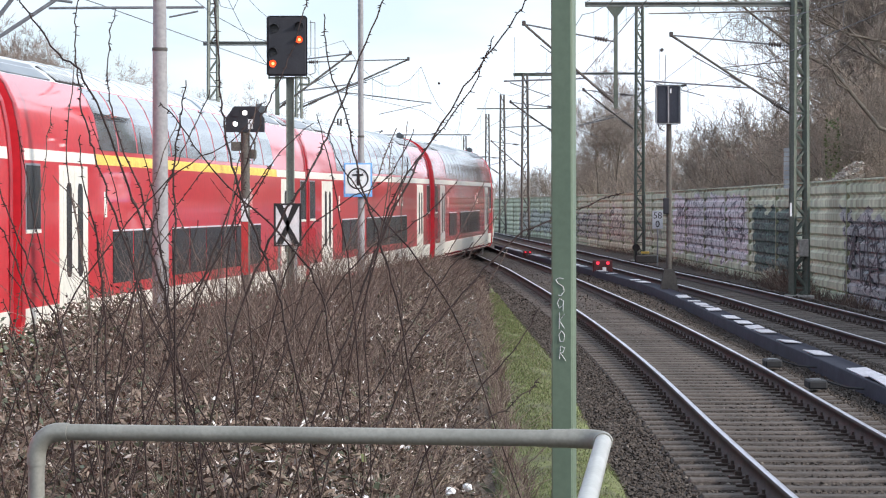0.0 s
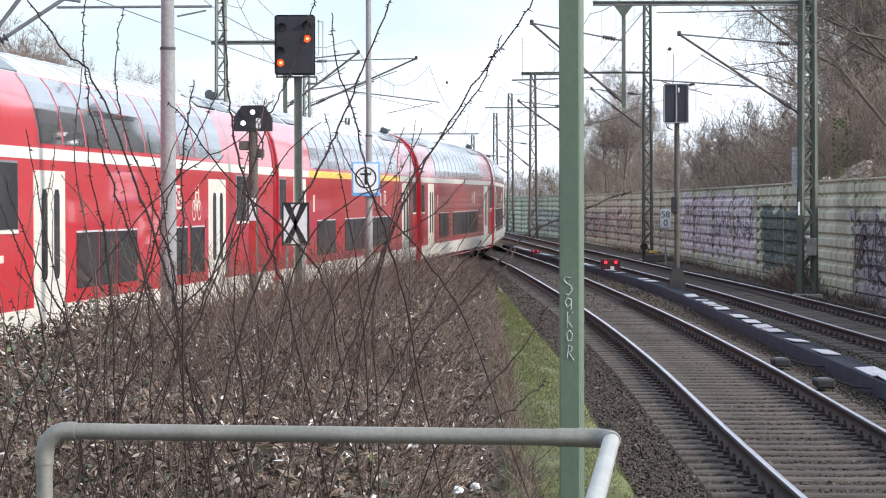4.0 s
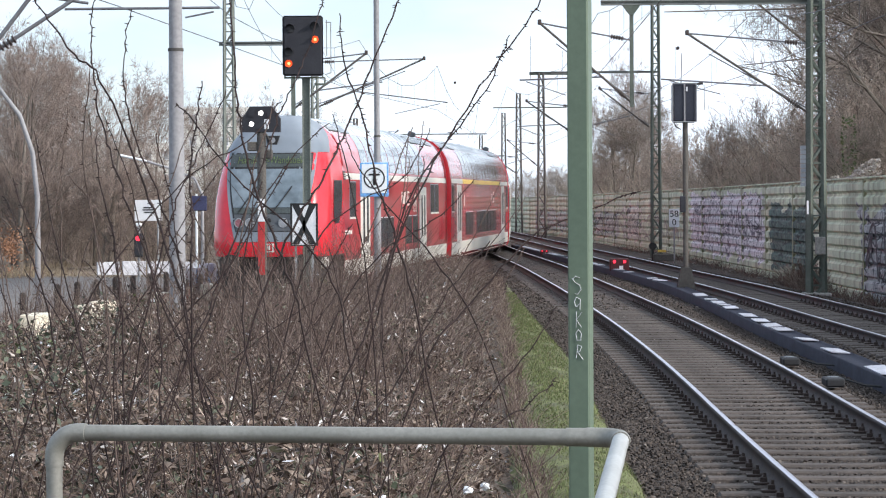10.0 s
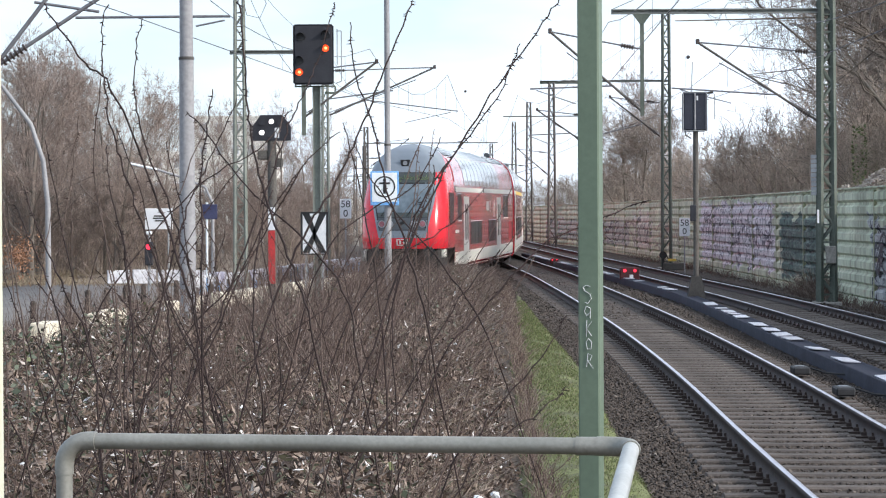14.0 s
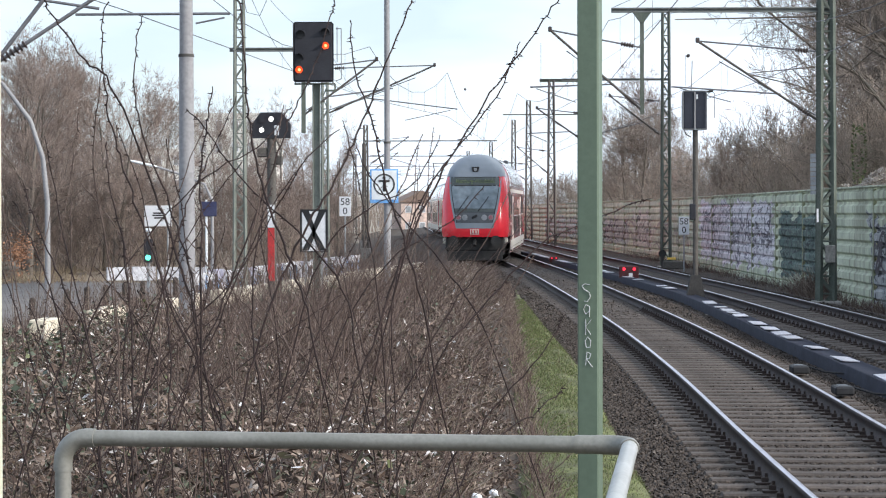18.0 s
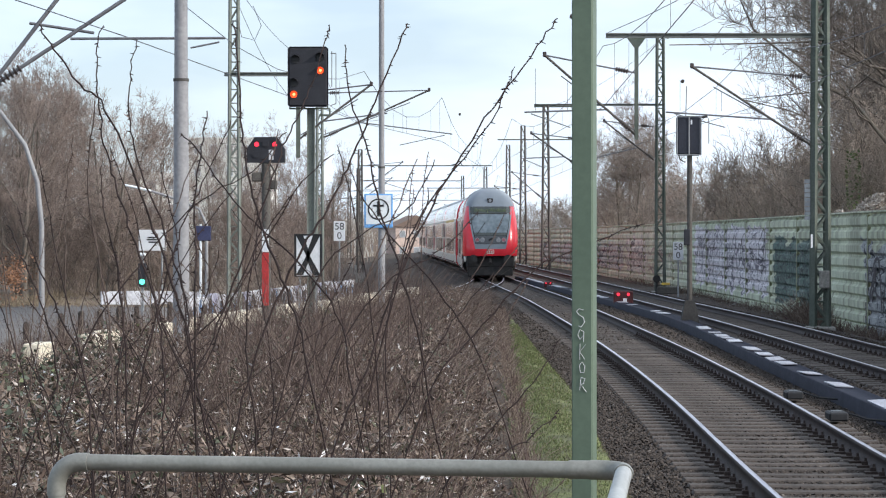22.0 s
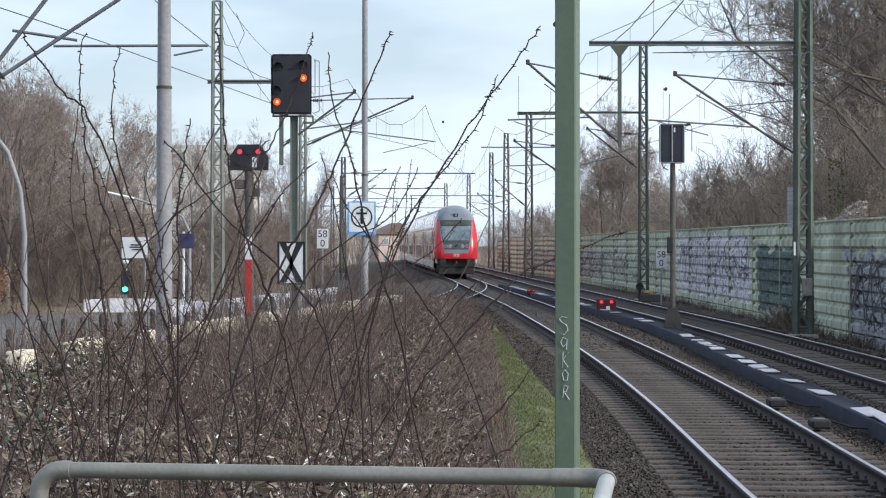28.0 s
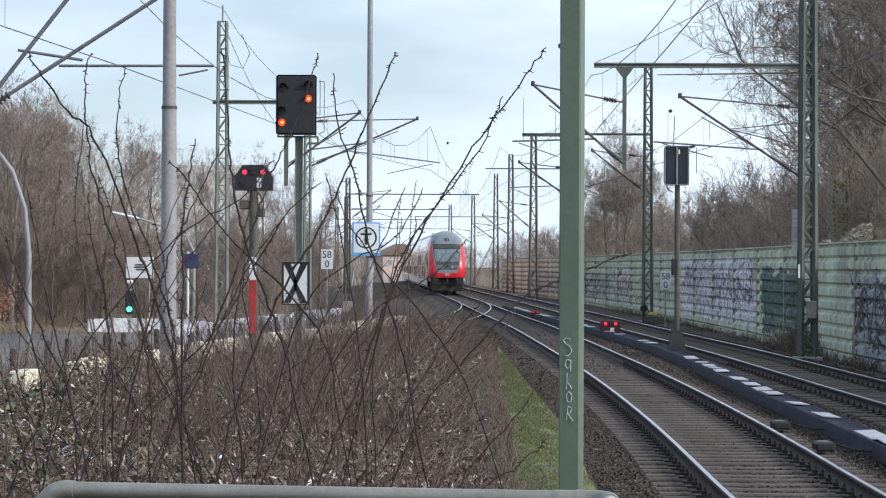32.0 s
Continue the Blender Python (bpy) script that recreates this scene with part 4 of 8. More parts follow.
    if plan["wheel_mark"]:
        w = plan["wheel_mark"]
        for s in (1, -1):
            bm = bmesh.new()
            flat_ring(bm, s, w - 0.25, 2.28, 0.19, 0.035)
            flat_ring(bm, s, w + 0.25, 2.28, 0.19, 0.035)
            x = s * (1.39 + 0.008)
            for p, q in (((w - 0.25, 2.28), (w - 0.08, 2.6)), ((w - 0.08, 2.6), (w + 0.2, 2.6)), ((w + 0.25, 2.28), (w + 0.17, 2.75)), ((w - 0.1, 2.68), (w, 2.28)), ((w, 2.28), (w + 0.2, 2.6))):
                bar(bm, (x, *p), (x, *q), 0.006, 0.035)
            part("bicycle_mark", bm, M["train_white"], car, "white painted bicycle sign")
    bm = bmesh.new()
    box(bm, (0, (y0 + y1) / 2, 0.42), (2.3, (y1 - y0) - 9, 0.34), 0.04)
    for e in (y0 + 0.6, y1 - 0.6):
        box(bm, (0, e, 0.85), (2.4, 1.0, 0.5), 0.04)
    part("underframe", bm, M["under"], car, "dark underframe with equipment boxes")
    bogie(car, y0 + 3.6 if not cab else y0 + 1.6)
    bogie(car, y1 - 3.6)


def doors(car, a, b, top):
    """A cream pair of door leaves with tall narrow windows, set in a cream surround."""
    side_panel("door_surround", a - 0.20, b + 0.20, 0.50, top, M["train_white"], car, 0.009)
    m = (a + b) / 2
    for y0, y1 in ((a, m - 0.015), (m + 0.015, b)):
        for d, s in zip(side_panel("door_leaf", y0, y1, 0.55, top - 0.08, M["train_white"], car, 0.018, label="cream sliding door leaf"), (1, -1)):
            bm = bmesh.new()
            c = (y0 + y1) / 2
            x = 1.39 + 0.022
            out = [(-0.16, 1.42), (-0.10, 1.34), (0.10, 1.34), (0.16, 1.42), (0.16, top - 0.36), (0.10, top - 0.26), (-0.10, top - 0.26), (-0.16, top - 0.36)]
            vs = [bm.verts.new((s * x, c + dy, z)) for dy, z in out]
            vb = [bm.verts.new((s * (x - 0.03), v.co.y, v.co.z)) for v in vs]
            bm.faces.new(vs if s > 0 else vs[::-1])
            for k in range(8):
                bm.faces.new((vs[k], vb[k], vb[(k + 1) % 8], vs[(k + 1) % 8]))
            bmesh.ops.recalc_face_normals(bm, faces=bm.faces)
            part("door_window", bm, M["train_glass"], d)


NOSE_Z = [1.15, 1.40, 1.75, 2.10, 2.5, 2.9, 3.3, 3.67, 3.95, 4.2, 4.4, 4.53, 4.60]
NOSE_Y = [0.05, 0.00, 0.03, 0.12, 0.28, 0.46, 0.66, 0.85, 1.02, 1.25, 1.55, 1.95, 2.70]
NOSE_W = [1.36, 1.39, 1.39, 1.39, 1.385, 1.35, 1.29, 1.20, 1.08, 0.90, 0.68, 0.46, 0.20]
NOSE_END = 3.2


def nose_point(u, z, out=0.0):
    w = float(np.interp(z, NOSE_Z, NOSE_W))
    yf = float(np.interp(z, NOSE_Z, NOSE_Y))
    back = (NOSE_END - yf)
    y = yf + min(back, 1.0) * 0.58 * abs(u) ** 7
    return Vector((w * u, y - out, z + out * 0.25))


def nose_patch(name, material, car, z0, z1, half0, half1, y_base, out=0.012, u_c=0.0, label="", nz=8, nu=12):
    """A sheet on the nose between two heights; half0 and half1: its half width at the two heights, as a share."""
    bm = bmesh.new()
    g = []
    for i in range(nz + 1):
        z = z0 + (z1 - z0) * i / nz
        h = half0 + (half1 - half0) * i / nz
        row = []
        for j in range(nu + 1):
            p = nose_point(u_c + h * (2 * j / nu - 1), z, out)
            row.append(bm.verts.new((p.x, p.y + y_base, p.z)))
        g.append(row)
    for a, b in zip(g, g[1:]):
        for k in range(nu):
            bm.faces.new((a[k], a[k + 1], b[k + 1], b[k]))
    ring = g[0] + [r[-1] for r in g[1:-1]] + g[-1][::-1] + [r[0] for r in g[-2:0:-1]]
    inner = [bm.verts.new(v.co + Vector((0, 0.05, 0))) for v in ring]
    for k in range(len(ring)):
        bm.faces.new((ring[k], inner[k], inner[(k + 1) % len(ring)], ring[(k + 1) % len(ring)]))
    bmesh.ops.recalc_face_normals(bm, faces=bm.faces)
    return part(name, bm, material, car, label, smooth=False)


def build_cab_nose(car, y0):
    bm = bmesh.new()
    g = []
    zs = [1.15, 1.22, 1.3, 1.4, 1.55, 1.75, 1.95, 2.2, 2.5, 2.8, 3.1, 3.35, 3.56, 3.75, 3.95, 4.1, 4.25, 4.36, 4.45, 4.53, 4.60]
    us = [-1, -0.97, -0.93, -0.87, -0.8, -0.7, -0.55, -0.35, -0.15, 0.15, 0.35, 0.55, 0.7, 0.8, 0.87, 0.93, 0.97, 1]
    for z in zs:
        row = [nose_point(u, z) for u in us]
        w = half_width(z)
        back = []
        for f in (0.25, 0.5, 0.75, 1.0):
            g2 = f * f * (3 - 2 * f)
            back.append(Vector((row[-1].x + (w - row[-1].x) * g2, row[-1].y + (NOSE_END - row[-1].y) * f, z)))
        row = [Vector((-p.x, p.y, p.z)) for p in back[::-1]] + row + back
        g.append([bm.verts.new((p.x, p.y + y0, p.z)) for p in row])
    for a, b in zip(g, g[1:]):
        for k in range(len(a) - 1):
            bm.faces.new((a[k], a[k + 1], b[k + 1], b[k]))
    bmesh.ops.recalc_face_normals(bm, faces=bm.faces)
    part("nose", bm, M["train_red_gloss"], car, "rounded glossy red cab nose", smooth=True)
    # grey dome: covers the nose above the display, back to the first roof grille
    bm = bmesh.new()
    g = []
    for i in range(15):
        z = 3.66 + 0.938 * i / 14
        row = [nose_point(u, z, 0.014) for u in us]
        w = half_width(z)
        f = 0.32 + 0.68 * i / 14
        g2 = f * f * (3 - 2 * f)
        far = [Vector((row[-1].x + (w - row[-1].x) * q * q * (3 - 2 * q) + 0.012, row[-1].y + (NOSE_END - row[-1].y) * q, z + 0.012)) for q in (f * 0.5, f)]
        row = [Vector((-p.x, p.y, p.z)) for p in far[::-1]] + row + far
        g.append([bm.verts.new((p.x, p.y + y0, p.z)) for p in row])
    for a, b in zip(g, g[1:]):
        for k in range(len(a) - 1):
            bm.faces.new((a[k], a[k + 1], b[k + 1], b[k]))
    bmesh.ops.recalc_face_normals(bm, faces=bm.faces)
    part("nose_top", bm, M["train_grey"], car, "blue-grey cab roof dome", smooth=True)
    nose_patch("nose_mask", M["train_grey"], car, 1.50, 3.68, 0.555, 0.90, y0, 0.014, label="blue-grey front mask")
    nose_patch("screen_surround", M["rubber"], car, 1.74, 3.64, 0.545, 0.83, y0, 0.016, label="dark rubber screen surround")
    nose_patch("display", M["display"], car, 3.30, 3.61, 0.775, 0.805, y0, 0.022, label="destination display behind dark glass")
    nose_patch("windscreen", M["cab_glass"], car, 2.32, 3.25, 0.60, 0.755, y0, 0.024, label="tilted grey windscreen")
    nose_patch("dashboard", M["display"], car, 2.18, 2.31, 0.58, 0.595, y0, 0.022, label="dark dashboard edge behind the screen")
    nose_patch("light_band", M["lamp_band"], car, 1.76, 2.16, 0.535, 0.575, y0, 0.022, label="black band with lamps")
    for u in (-0.48, -0.29, 0.29, 0.48):
        p = nose_point(u, 1.95, 0.03)
        b = bmesh.new()
        disc(b, (p.x, p.y + y0, p.z), (u * 0.3, -1, 0), 0.09, 0.06, 14)
        outer = abs(u) > 0.4
        lamp = part("tail_lamp" if outer else "headlight", b, M["tail_lamp"] if outer else M["headlight"], car, "dull red tail lamp" if outer else "clear headlight")
        b = bmesh.new()
        pts = [(p.x + 0.105 * math.cos(k * math.pi / 8), p.y + y0 - 0.02, p.z + 0.105 * math.sin(k * math.pi / 8)) for k in range(17)]
        tube(b, pts, 0.014, 5)
        part("lamp_rim", b, M["steel_grey"], lamp)
    p = nose_point(0.0, 1.98, 0.04)
    b = bmesh.new()
    box(b, (p.x, p.y + y0, p.z), (0.24, 0.05, 0.10), 0.02, Matrix.Rotation(-0.5, 4, "Y"))
    part("socket_cover", b, M["rubber"], car)
    nose_patch("emblem", M["train_white"], car, 1.25, 1.46, 0.13, 0.13, y0, 0.02, nu=2, nz=2)
    nose_patch("emblem_field", M["train_red"], car, 1.28, 1.43, 0.105, 0.105, y0, 0.024, nu=2, nz=2)
    for u in (-0.045, 0.045):
        nose_patch("emblem_bar", M["train_white"], car, 1.30, 1.41, 0.022, 0.022, y0, 0.028, u, nu=2, nz=2)
    p = nose_point(0.0, 3.95, 0.03)
    b = bmesh.new()
    v0 = [b.verts.new((x, p.y + y0 - 0.05, z)) for x, z in ((-0.16, 4.06), (0.16, 4.06), (0.11, 3.82), (-0.11, 3.82))]
    v1 = [b.verts.new((x, p.y + y0 + 0.3, z)) for x, z in ((-0.16, 4.06), (0.16, 4.06), (0.11, 3.82), (-0.11, 3.82))]
    b.faces.new(v0)
    for k in range(4):
        b.faces.new((v0[k], v0[(k + 1) % 4], v1[(k + 1) % 4], v1[k]))
    bmesh.ops.recalc_face_normals(b, faces=b.faces)
    top = part("top_light_housing", b, M["rubber"], car, "dark top lamp housing")
    b = bmesh.new()
    disc(b, (0, p.y + y0 - 0.06, 3.95), (0, -1, 0), 0.075, 0.03, 14)
    part("top_light", b, M["headlight"], top)
    # destination lettering on the display
    c = bpy.data.curves.new("led_text", "FONT")
    c.body = "Hamburg-Wandsbek"
    c.size, c.align_x, c.align_y, c.extrude = 0.25, "CENTER", "CENTER", 0.002
    tmp = bpy.data.objects.new("tmp", c)
    scene.collection.objects.link(tmp)
    me = bpy.data.meshes.new_from_object(tmp.evaluated_get(bpy.context.evaluated_depsgraph_get()))
    bpy.data.objects.remove(tmp)
    for v in me.vertices:
        u = max(-0.76, min(0.76, v.co.x * 0.80 / 1.30))
        q = nose_point(u, 3.455 + v.co.y, 0.035)
        v.co = (q.x, q.y + y0, q.z)
    me.materials.clear()
    me.materials.append(M["led"])
    d = new("display_lettering", me)
    d.parent = car
    # wipers, cab side windows, coupling and buffers
    for a, b2 in ((0.10, 0.42), (-0.5, -0.2)):
        bm = bmesh.new()
        pts = [nose_point(a + (b2 - a) * k / 6, 2.2 + 0.62 * k / 6, 0.05) for k in range(7)]
        tube(bm, [(p.x, p.y + y0, p.z) for p in pts], 0.016, 6)
        part("wiper", bm, M["rubber"], car)
    for s in (1, -1):           # the slanted cab side window sits in the curve behind the front
        bm = bmesh.new()
        e = []
        for z, ya, yb in ((1.92, 1.75, 2.35), (2.15, 1.55, 2.75), (2.6, 1.62, 2.95), (2.98, 1.85, 2.95)):
            row = []
            for k in range(5):
                y = ya + (yb - ya) * k / 4
                q = nose_point(1.0, z)
                f = max(0.0, (y - q.y) / (NOSE_END - q.y))
                row.append(bm.verts.new((s * (q.x + (half_width(z) - q.x) * f * f * (3 - 2 * f) + 0.012), y + y0, z)))
            e.append(row)
        for a, b2 in zip(e, e[1:]):
            for k in range(4):
                bm.faces.new((a[k], a[k + 1], b2[k + 1], b2[k]))
        bmesh.ops.recalc_face_normals(bm, faces=bm.faces)
        part("cab_side_window", bm, M["train_glass"], car, "dark slanted cab side window")
    for k in range(4):
        side_panel("air_slot", y0 + 3.25, y0 + 3.62, 3.0 + 0.06 * k, 3.035 + 0.06 * k, M["rubber"], car, 0.01)
    side_panel("roof_line", y0 + 3.3, y0 + 3.45, 3.35, 4.15, M["train_dark_red"], car, 0.012)
    side_panel("number_bar", y0 + 3.4, y0 + 4.6, 1.62, 1.72, M["train_white"], car, 0.006)
    bm = bmesh.new()
    tube(bm, [(0, y0 + 0.9, 1.0), (0, y0 + 0.2, 0.98), (0, y0 - 0.05, 0.80)], 0.07, 8)
    part("coupling", bm, M["under"], car, "dark screw coupling")
    for x in (-0.875, 0.875):
        bm = bmesh.new()
        tube(bm, [(x, y0 + 0.9, 1.0), (x, y0 + 0.05, 1.0)], 0.11, 12)
        disc(bm, (x, y0 - 0.02, 1.0), (0, 1, 0), 0.21, 0.06, 18)
        part("buffer", bm, M["under"], car, "dark round buffer under the nose")
    bm = bmesh.new()
    box(bm, (0, y0 + 0.75, 0.85), (2.45, 0.8, 0.62), 0.08)
    box(bm, (0, y0 + 0.45, 0.40), (2.3, 0.12, 0.5), 0.04)
    part("rail_guard", bm, M["under"], car, "black plough under the nose")
    bm = bmesh.new()
    box(bm, (0, y0 + 2.2, 0.75), (2.3, 2.0, 0.8), 0.05)
    part("front_underframe", bm, M["under"], car)
    for x in (-1.2, 1.2):
        bm = bmesh.new()
        box(bm, (x, y0 + 0.85, 0.99), (0.28, 0.5, 0.27), 0.03)
        part("step", bm, M["train_white"], car, "pale footstep box")


def build_train():
    cars = []
    cab = thing("rail_cab_car", (0, 0, 0), "red double-deck control car with grey cab front and lit destination display", "train car", "cars of the red train")
    build_cab_nose(cab, -CAR / 2)
    car_common(cab, -CAR / 2 + NOSE_END - 0.01, CAR / 2 - 0.22, M["train_white"], CAB_PLAN, True)
    cars.append(cab)
    mid = thing("rail_passenger_car", (0, 40, 0), "red double-deck passenger car with yellow first-class stripe and cream doors", "train car", "cars of the red train")
    car_common(mid, -CAR / 2 + 0.22, CAR / 2 - 0.22, M["train_yellow"], CAR_PLAN, False)
    cars.append(mid)
    mid2 = thing("rail_passenger_car", (0, 80, 0), "red double-deck passenger car with white stripe and cream doors", "train car", "cars of the red train")
    car_common(mid2, -CAR / 2 + 0.22, CAR / 2 - 0.22, M["train_white"], CAR_PLAN, False)
    cars.append(mid2)
    for k in range(3):
        cars.append(copy_thing(mid2, pose(0, 120 + 40 * k, 0)))
    return cars


TRAIN = build_train()


# ---------------------------------------------------------------- foreground railing and posts
def build_railing():
    t = thing("pipe_railing", (0, 0, 0.2), "grey galvanised pipe railing with rounded elbows at the platform end", "railing")
    a, b = Vector((-1.285, 8.9, 1.13)), Vector((0.475, 8.6, 1.13))
    r = 0.028
    bm = bmesh.new()
    tube(bm, [a, b], r, 20)
    part("top_pipe", bm, M["galv"], t, "grey galvanised top pipe", True)

    def elbow(p, d0, d1, name):
        """A quarter bend from direction d0 into d1 with collars, as a casting slightly thicker than the pipe."""
        bm = bmesh.new()
        R = 0.085
        pts = []
        for k in range(9):
            q = k / 8 * math.pi / 2
            pts.append(p + d0 * (R * math.sin(q)) + d1 * (R * (1 - math.cos(q))))
        tube(bm, [p - d0 * 0.03] + pts + [pts[-1] + d1 * 0.03], r + 0.0045, 20)
        return part(name, bm, M["galv"], t, "cast pipe elbow", True), pts[-1] + d1 * 0.03

    along = (b - a).normalized()
    _, e = elbow(a, -along, Vector((0, 0, -1)), "elbow")
    bm = bmesh.new()
    tube(bm, [e, Vector((e.x, e.y, -0.35))], r, 20)
    part("post", bm, M["galv"], t, "upright pipe", True)
    back = Vector((-0.095, -1.0, -0.02)).normalized()
    _, e = elbow(b, along, back, "elbow")
    bm = bmesh.new()
    tube(bm, [e, e + back * 3.2], r, 20)
    part("return_pipe", bm, M["galv_bright"], t, "brighter shiny return pipe", True)
    bm = bmesh.new()
    q = e + back * 2.9
    tube(bm, [q, Vector((q.x, q.y, -0.35))], r, 16)
    part("post", bm, M["galv"], t, "", True)
    bm = bmesh.new()
    tube(bm, [b - along * 0.10, b - along * 0.02], r + 0.003, 20)
    part("collar", bm, M["galv"], t, "", True)


build_railing()


def build_green_post():
    t = thing("steel_post", (0.489, 9.85, -0.2), "square green painted steel post with a white scrawled tag", "post", rz=-14)
    bm = bmesh.new()
    box(bm, (0, 0, 3.2), (0.082, 0.082, 6.4), 0.006)
    part("shaft", bm, M["post_green"], t, "green painted square tube")
    bm = bmesh.new()
    box(bm, (0, 0, 0.01), (0.26, 0.26, 0.02), 0.004)
    part("base_plate", bm, M["post_green"], t)
    # the scrawl: five letter strokes one below the other
    letters = [
        [(0.9, 0.06), (0.35, 0.0), (0.05, 0.12), (0.3, 0.3), (0.85, 0.45), (1.0, 0.7), (0.6, 0.95), (0.3, 0.9)],
        [(0.85, 0.2), (0.4, 0.05), (0.15, 0.4), (0.4, 0.75), (0.8, 0.5), (0.85, 0.2), (0.8, 0.95)],
        [(0.35, 0.0), (0.3, 1.0), (0.33, 0.5), (0.95, 0.05), (0.33, 0.5), (0.9, 0.95)],
        [(0.5, 0.05), (0.2, 0.35), (0.35, 0.85), (0.75, 0.85), (0.85, 0.35), (0.5, 0.05)],
        [(0.2, 0.9), (0.35, 0.1), (0.8, 0.2), (0.6, 0.5), (0.3, 0.5), (0.95, 1.0)],
    ]
    z = 2.03
    for k, strokes in enumerate(letters):
        bm = bmesh.new()
        h = (0.072, 0.052, 0.062, 0.050, 0.062)[k]
        pts = [(-0.012 + 0.034 * (x - 0.35) + 0.002 * k, -0.0425, z - y * h) for x, y in strokes]
        for p, q in zip(pts, pts[1:]):
            bar(bm, p, q, 0.0052, 0.0015)
        part("painted_letter", bm, M["white_paint"], t, "thin white marker letter")
        z -= h + 0.004


build_green_post()


def build_cream_post():
    t = thing("canopy_post", (-0.797, 4.0, -0.45), "cream painted square steel post at the platform end", "post", rz=3)
    bm = bmesh.new()
    box(bm, (0, 0, 2.6), (0.16, 0.16, 5.2), 0.01)
    part("shaft", bm, mat("cream_post_paint", (0.70, 0.68, 0.52), (0.78, 0.76, 0.60), rough=0.5, scale=2, fine=20, fine_amount=0.06), t)
    bm = bmesh.new()
    box(bm, (0, 0, 0.012), (0.30, 0.30, 0.024), 0.004)
    part("base_plate", bm, M["steel_grey"], t)


build_cream_post()


def round_post(name, place, r0, r1, h, label, joint=None, material="lamp_post"):
    t = thing(name, place, label, "lamp post")
    bm = bmesh.new()
    if joint:
        tube(bm, [(0, 0, 0), (0, 0, joint)], [r0, (r0 + r1) / 2], 18)
        part("lower_shaft", bm, M[material], t, "", True)
        bm = bmesh.new()
        tube(bm, [(0, 0, joint), (0, 0, h)], [(r0 + r1) / 2 - 0.006, r1], 18)
        part("upper_shaft", bm, M[material], t, "", True)
        bm = bmesh.new()
        tube(bm, [(0, 0, joint - 0.02), (0, 0, joint + 0.02)], (r0 + r1) / 2 + 0.008, 18)
        part("joint_ring", bm, M["mast_rust"], t, "rusty joint ring", True)
    else:
        tube(bm, [(0, 0, 0), (0, 0, h)], [r0, r1], 18)
        part("shaft", bm, M[material], t, "", True)
    bm = bmesh.new()
    box(bm, (0, -0.35, h), (0.2, 0.75, 0.09), 0.03)
    part("lamp_head", bm, M["steel_grey"], t)
    return t


round_post("lamp_post", (-3.69, 35, -0.1), 0.115, 0.08, 7.5, "tall weathered pale grey lamp post in the brambles", 4.32)
round_post("lamp_post", (-1.47, 52, -0.1), 0.075, 0.052, 8.5, "slim pale grey lamp post carrying a blue-edged sign", 3.6)


def build_sign():
    t = thing("prohibition_sign", (-1.53, 51.90, 2.30), "white sign with blue border and black ring on a lamp post", "sign")
    bm = bmesh.new()
    box(bm, (0, 0, 0.33), (0.57, 0.02, 0.68), 0.006)
    part("border", bm, M["sign_blue"], t, "pale blue border plate")
    bm = bmesh.new()
    box(bm, (0, -0.013, 0.35), (0.50, 0.008, 0.58), 0.002)
    part("panel", bm, M["sign_white"], t, "white panel")
    bm = bmesh.new()
    ring = [[bm.verts.new((q * math.cos(k * math.pi / 16), y, 0.36 + q * math.sin(k * math.pi / 16))) for k in range(32)] for q, y in ((0.186, -0.017), (0.186, -0.023), (0.214, -0.023), (0.214, -0.017))]
    for a, b in zip(ring, ring[1:] + ring[:1]):
        for k in range(32):
            bm.faces.new((a[k], a[(k + 1) % 32], b[(k + 1) % 32], b[k]))
    bmesh.ops.recalc_face_normals(bm, faces=bm.faces)
    part("ring", bm, M["black_paint"], t, "black ring")
    bm = bmesh.new()
    box(bm, (0, -0.021, 0.34), (0.05, 0.006, 0.24), 0)
    disc(bm, (0.0, -0.021, 0.495), (0, 1, 0), 0.032, 0.006, 12)
    part("upright_bar", bm, M["black_paint"], t)
    bm = bmesh.new()
    bar(bm, (-0.13, -0.0225, 0.22), (0.13, -0.0225, 0.50), 0.022, 0.005)
    part("slash", bm, M["black_paint"], t)
    bm = bmesh.new()
    box(bm, (0, -0.0225, 0.43), (0.22, 0.006, 0.035), 0)
    part("cross_bar", bm, M["black_paint"], t)


build_sign()


# ---------------------------------------------------------------- signals
def hood_lamp(t, c, r, glass, name, label, lens=True):
    """A round lamp facing the camera with a half-open hood over it."""
    bm = bmesh.new()
    n = 10
    a, b = [], []
    for k in range(n + 1):
        q = math.radians(-20 + 220 * k / n)
        a.append(bm.verts.new((c[0] + r * 1.18 * math.cos(q), c[1], c[2] + r * 1.18 * math.sin(q))))
        b.append(bm.verts.new((c[0] + r * 1.10 * math.cos(q), c[1] - r * (0.5 + 1.7 * max(0, math.sin(q))), c[2] + r * 1.10 * math.sin(q) - r * 0.1)))
    for k in range(n):
        bm.faces.new((a[k], a[k + 1], b[k + 1], b[k]))
    part("hood", bm, M["black_sheet"], t, "black lamp hood")
    bm = bmesh.new()
    disc(bm, (c[0], c[1] - 0.015, c[2]), (0, -1, 0), r, 0.03, 20)
    lens_ob = part(name, bm, M[glass], t, label)
    if glass == "amber":
        bm = bmesh.new()
        disc(bm, (c[0] + r * 0.1, c[1] - 0.032, c[2]), (0, -1, 0), r * 0.42, 0.008, 14)
        part("lamp_core", bm, M["amber_core"], lens_ob)


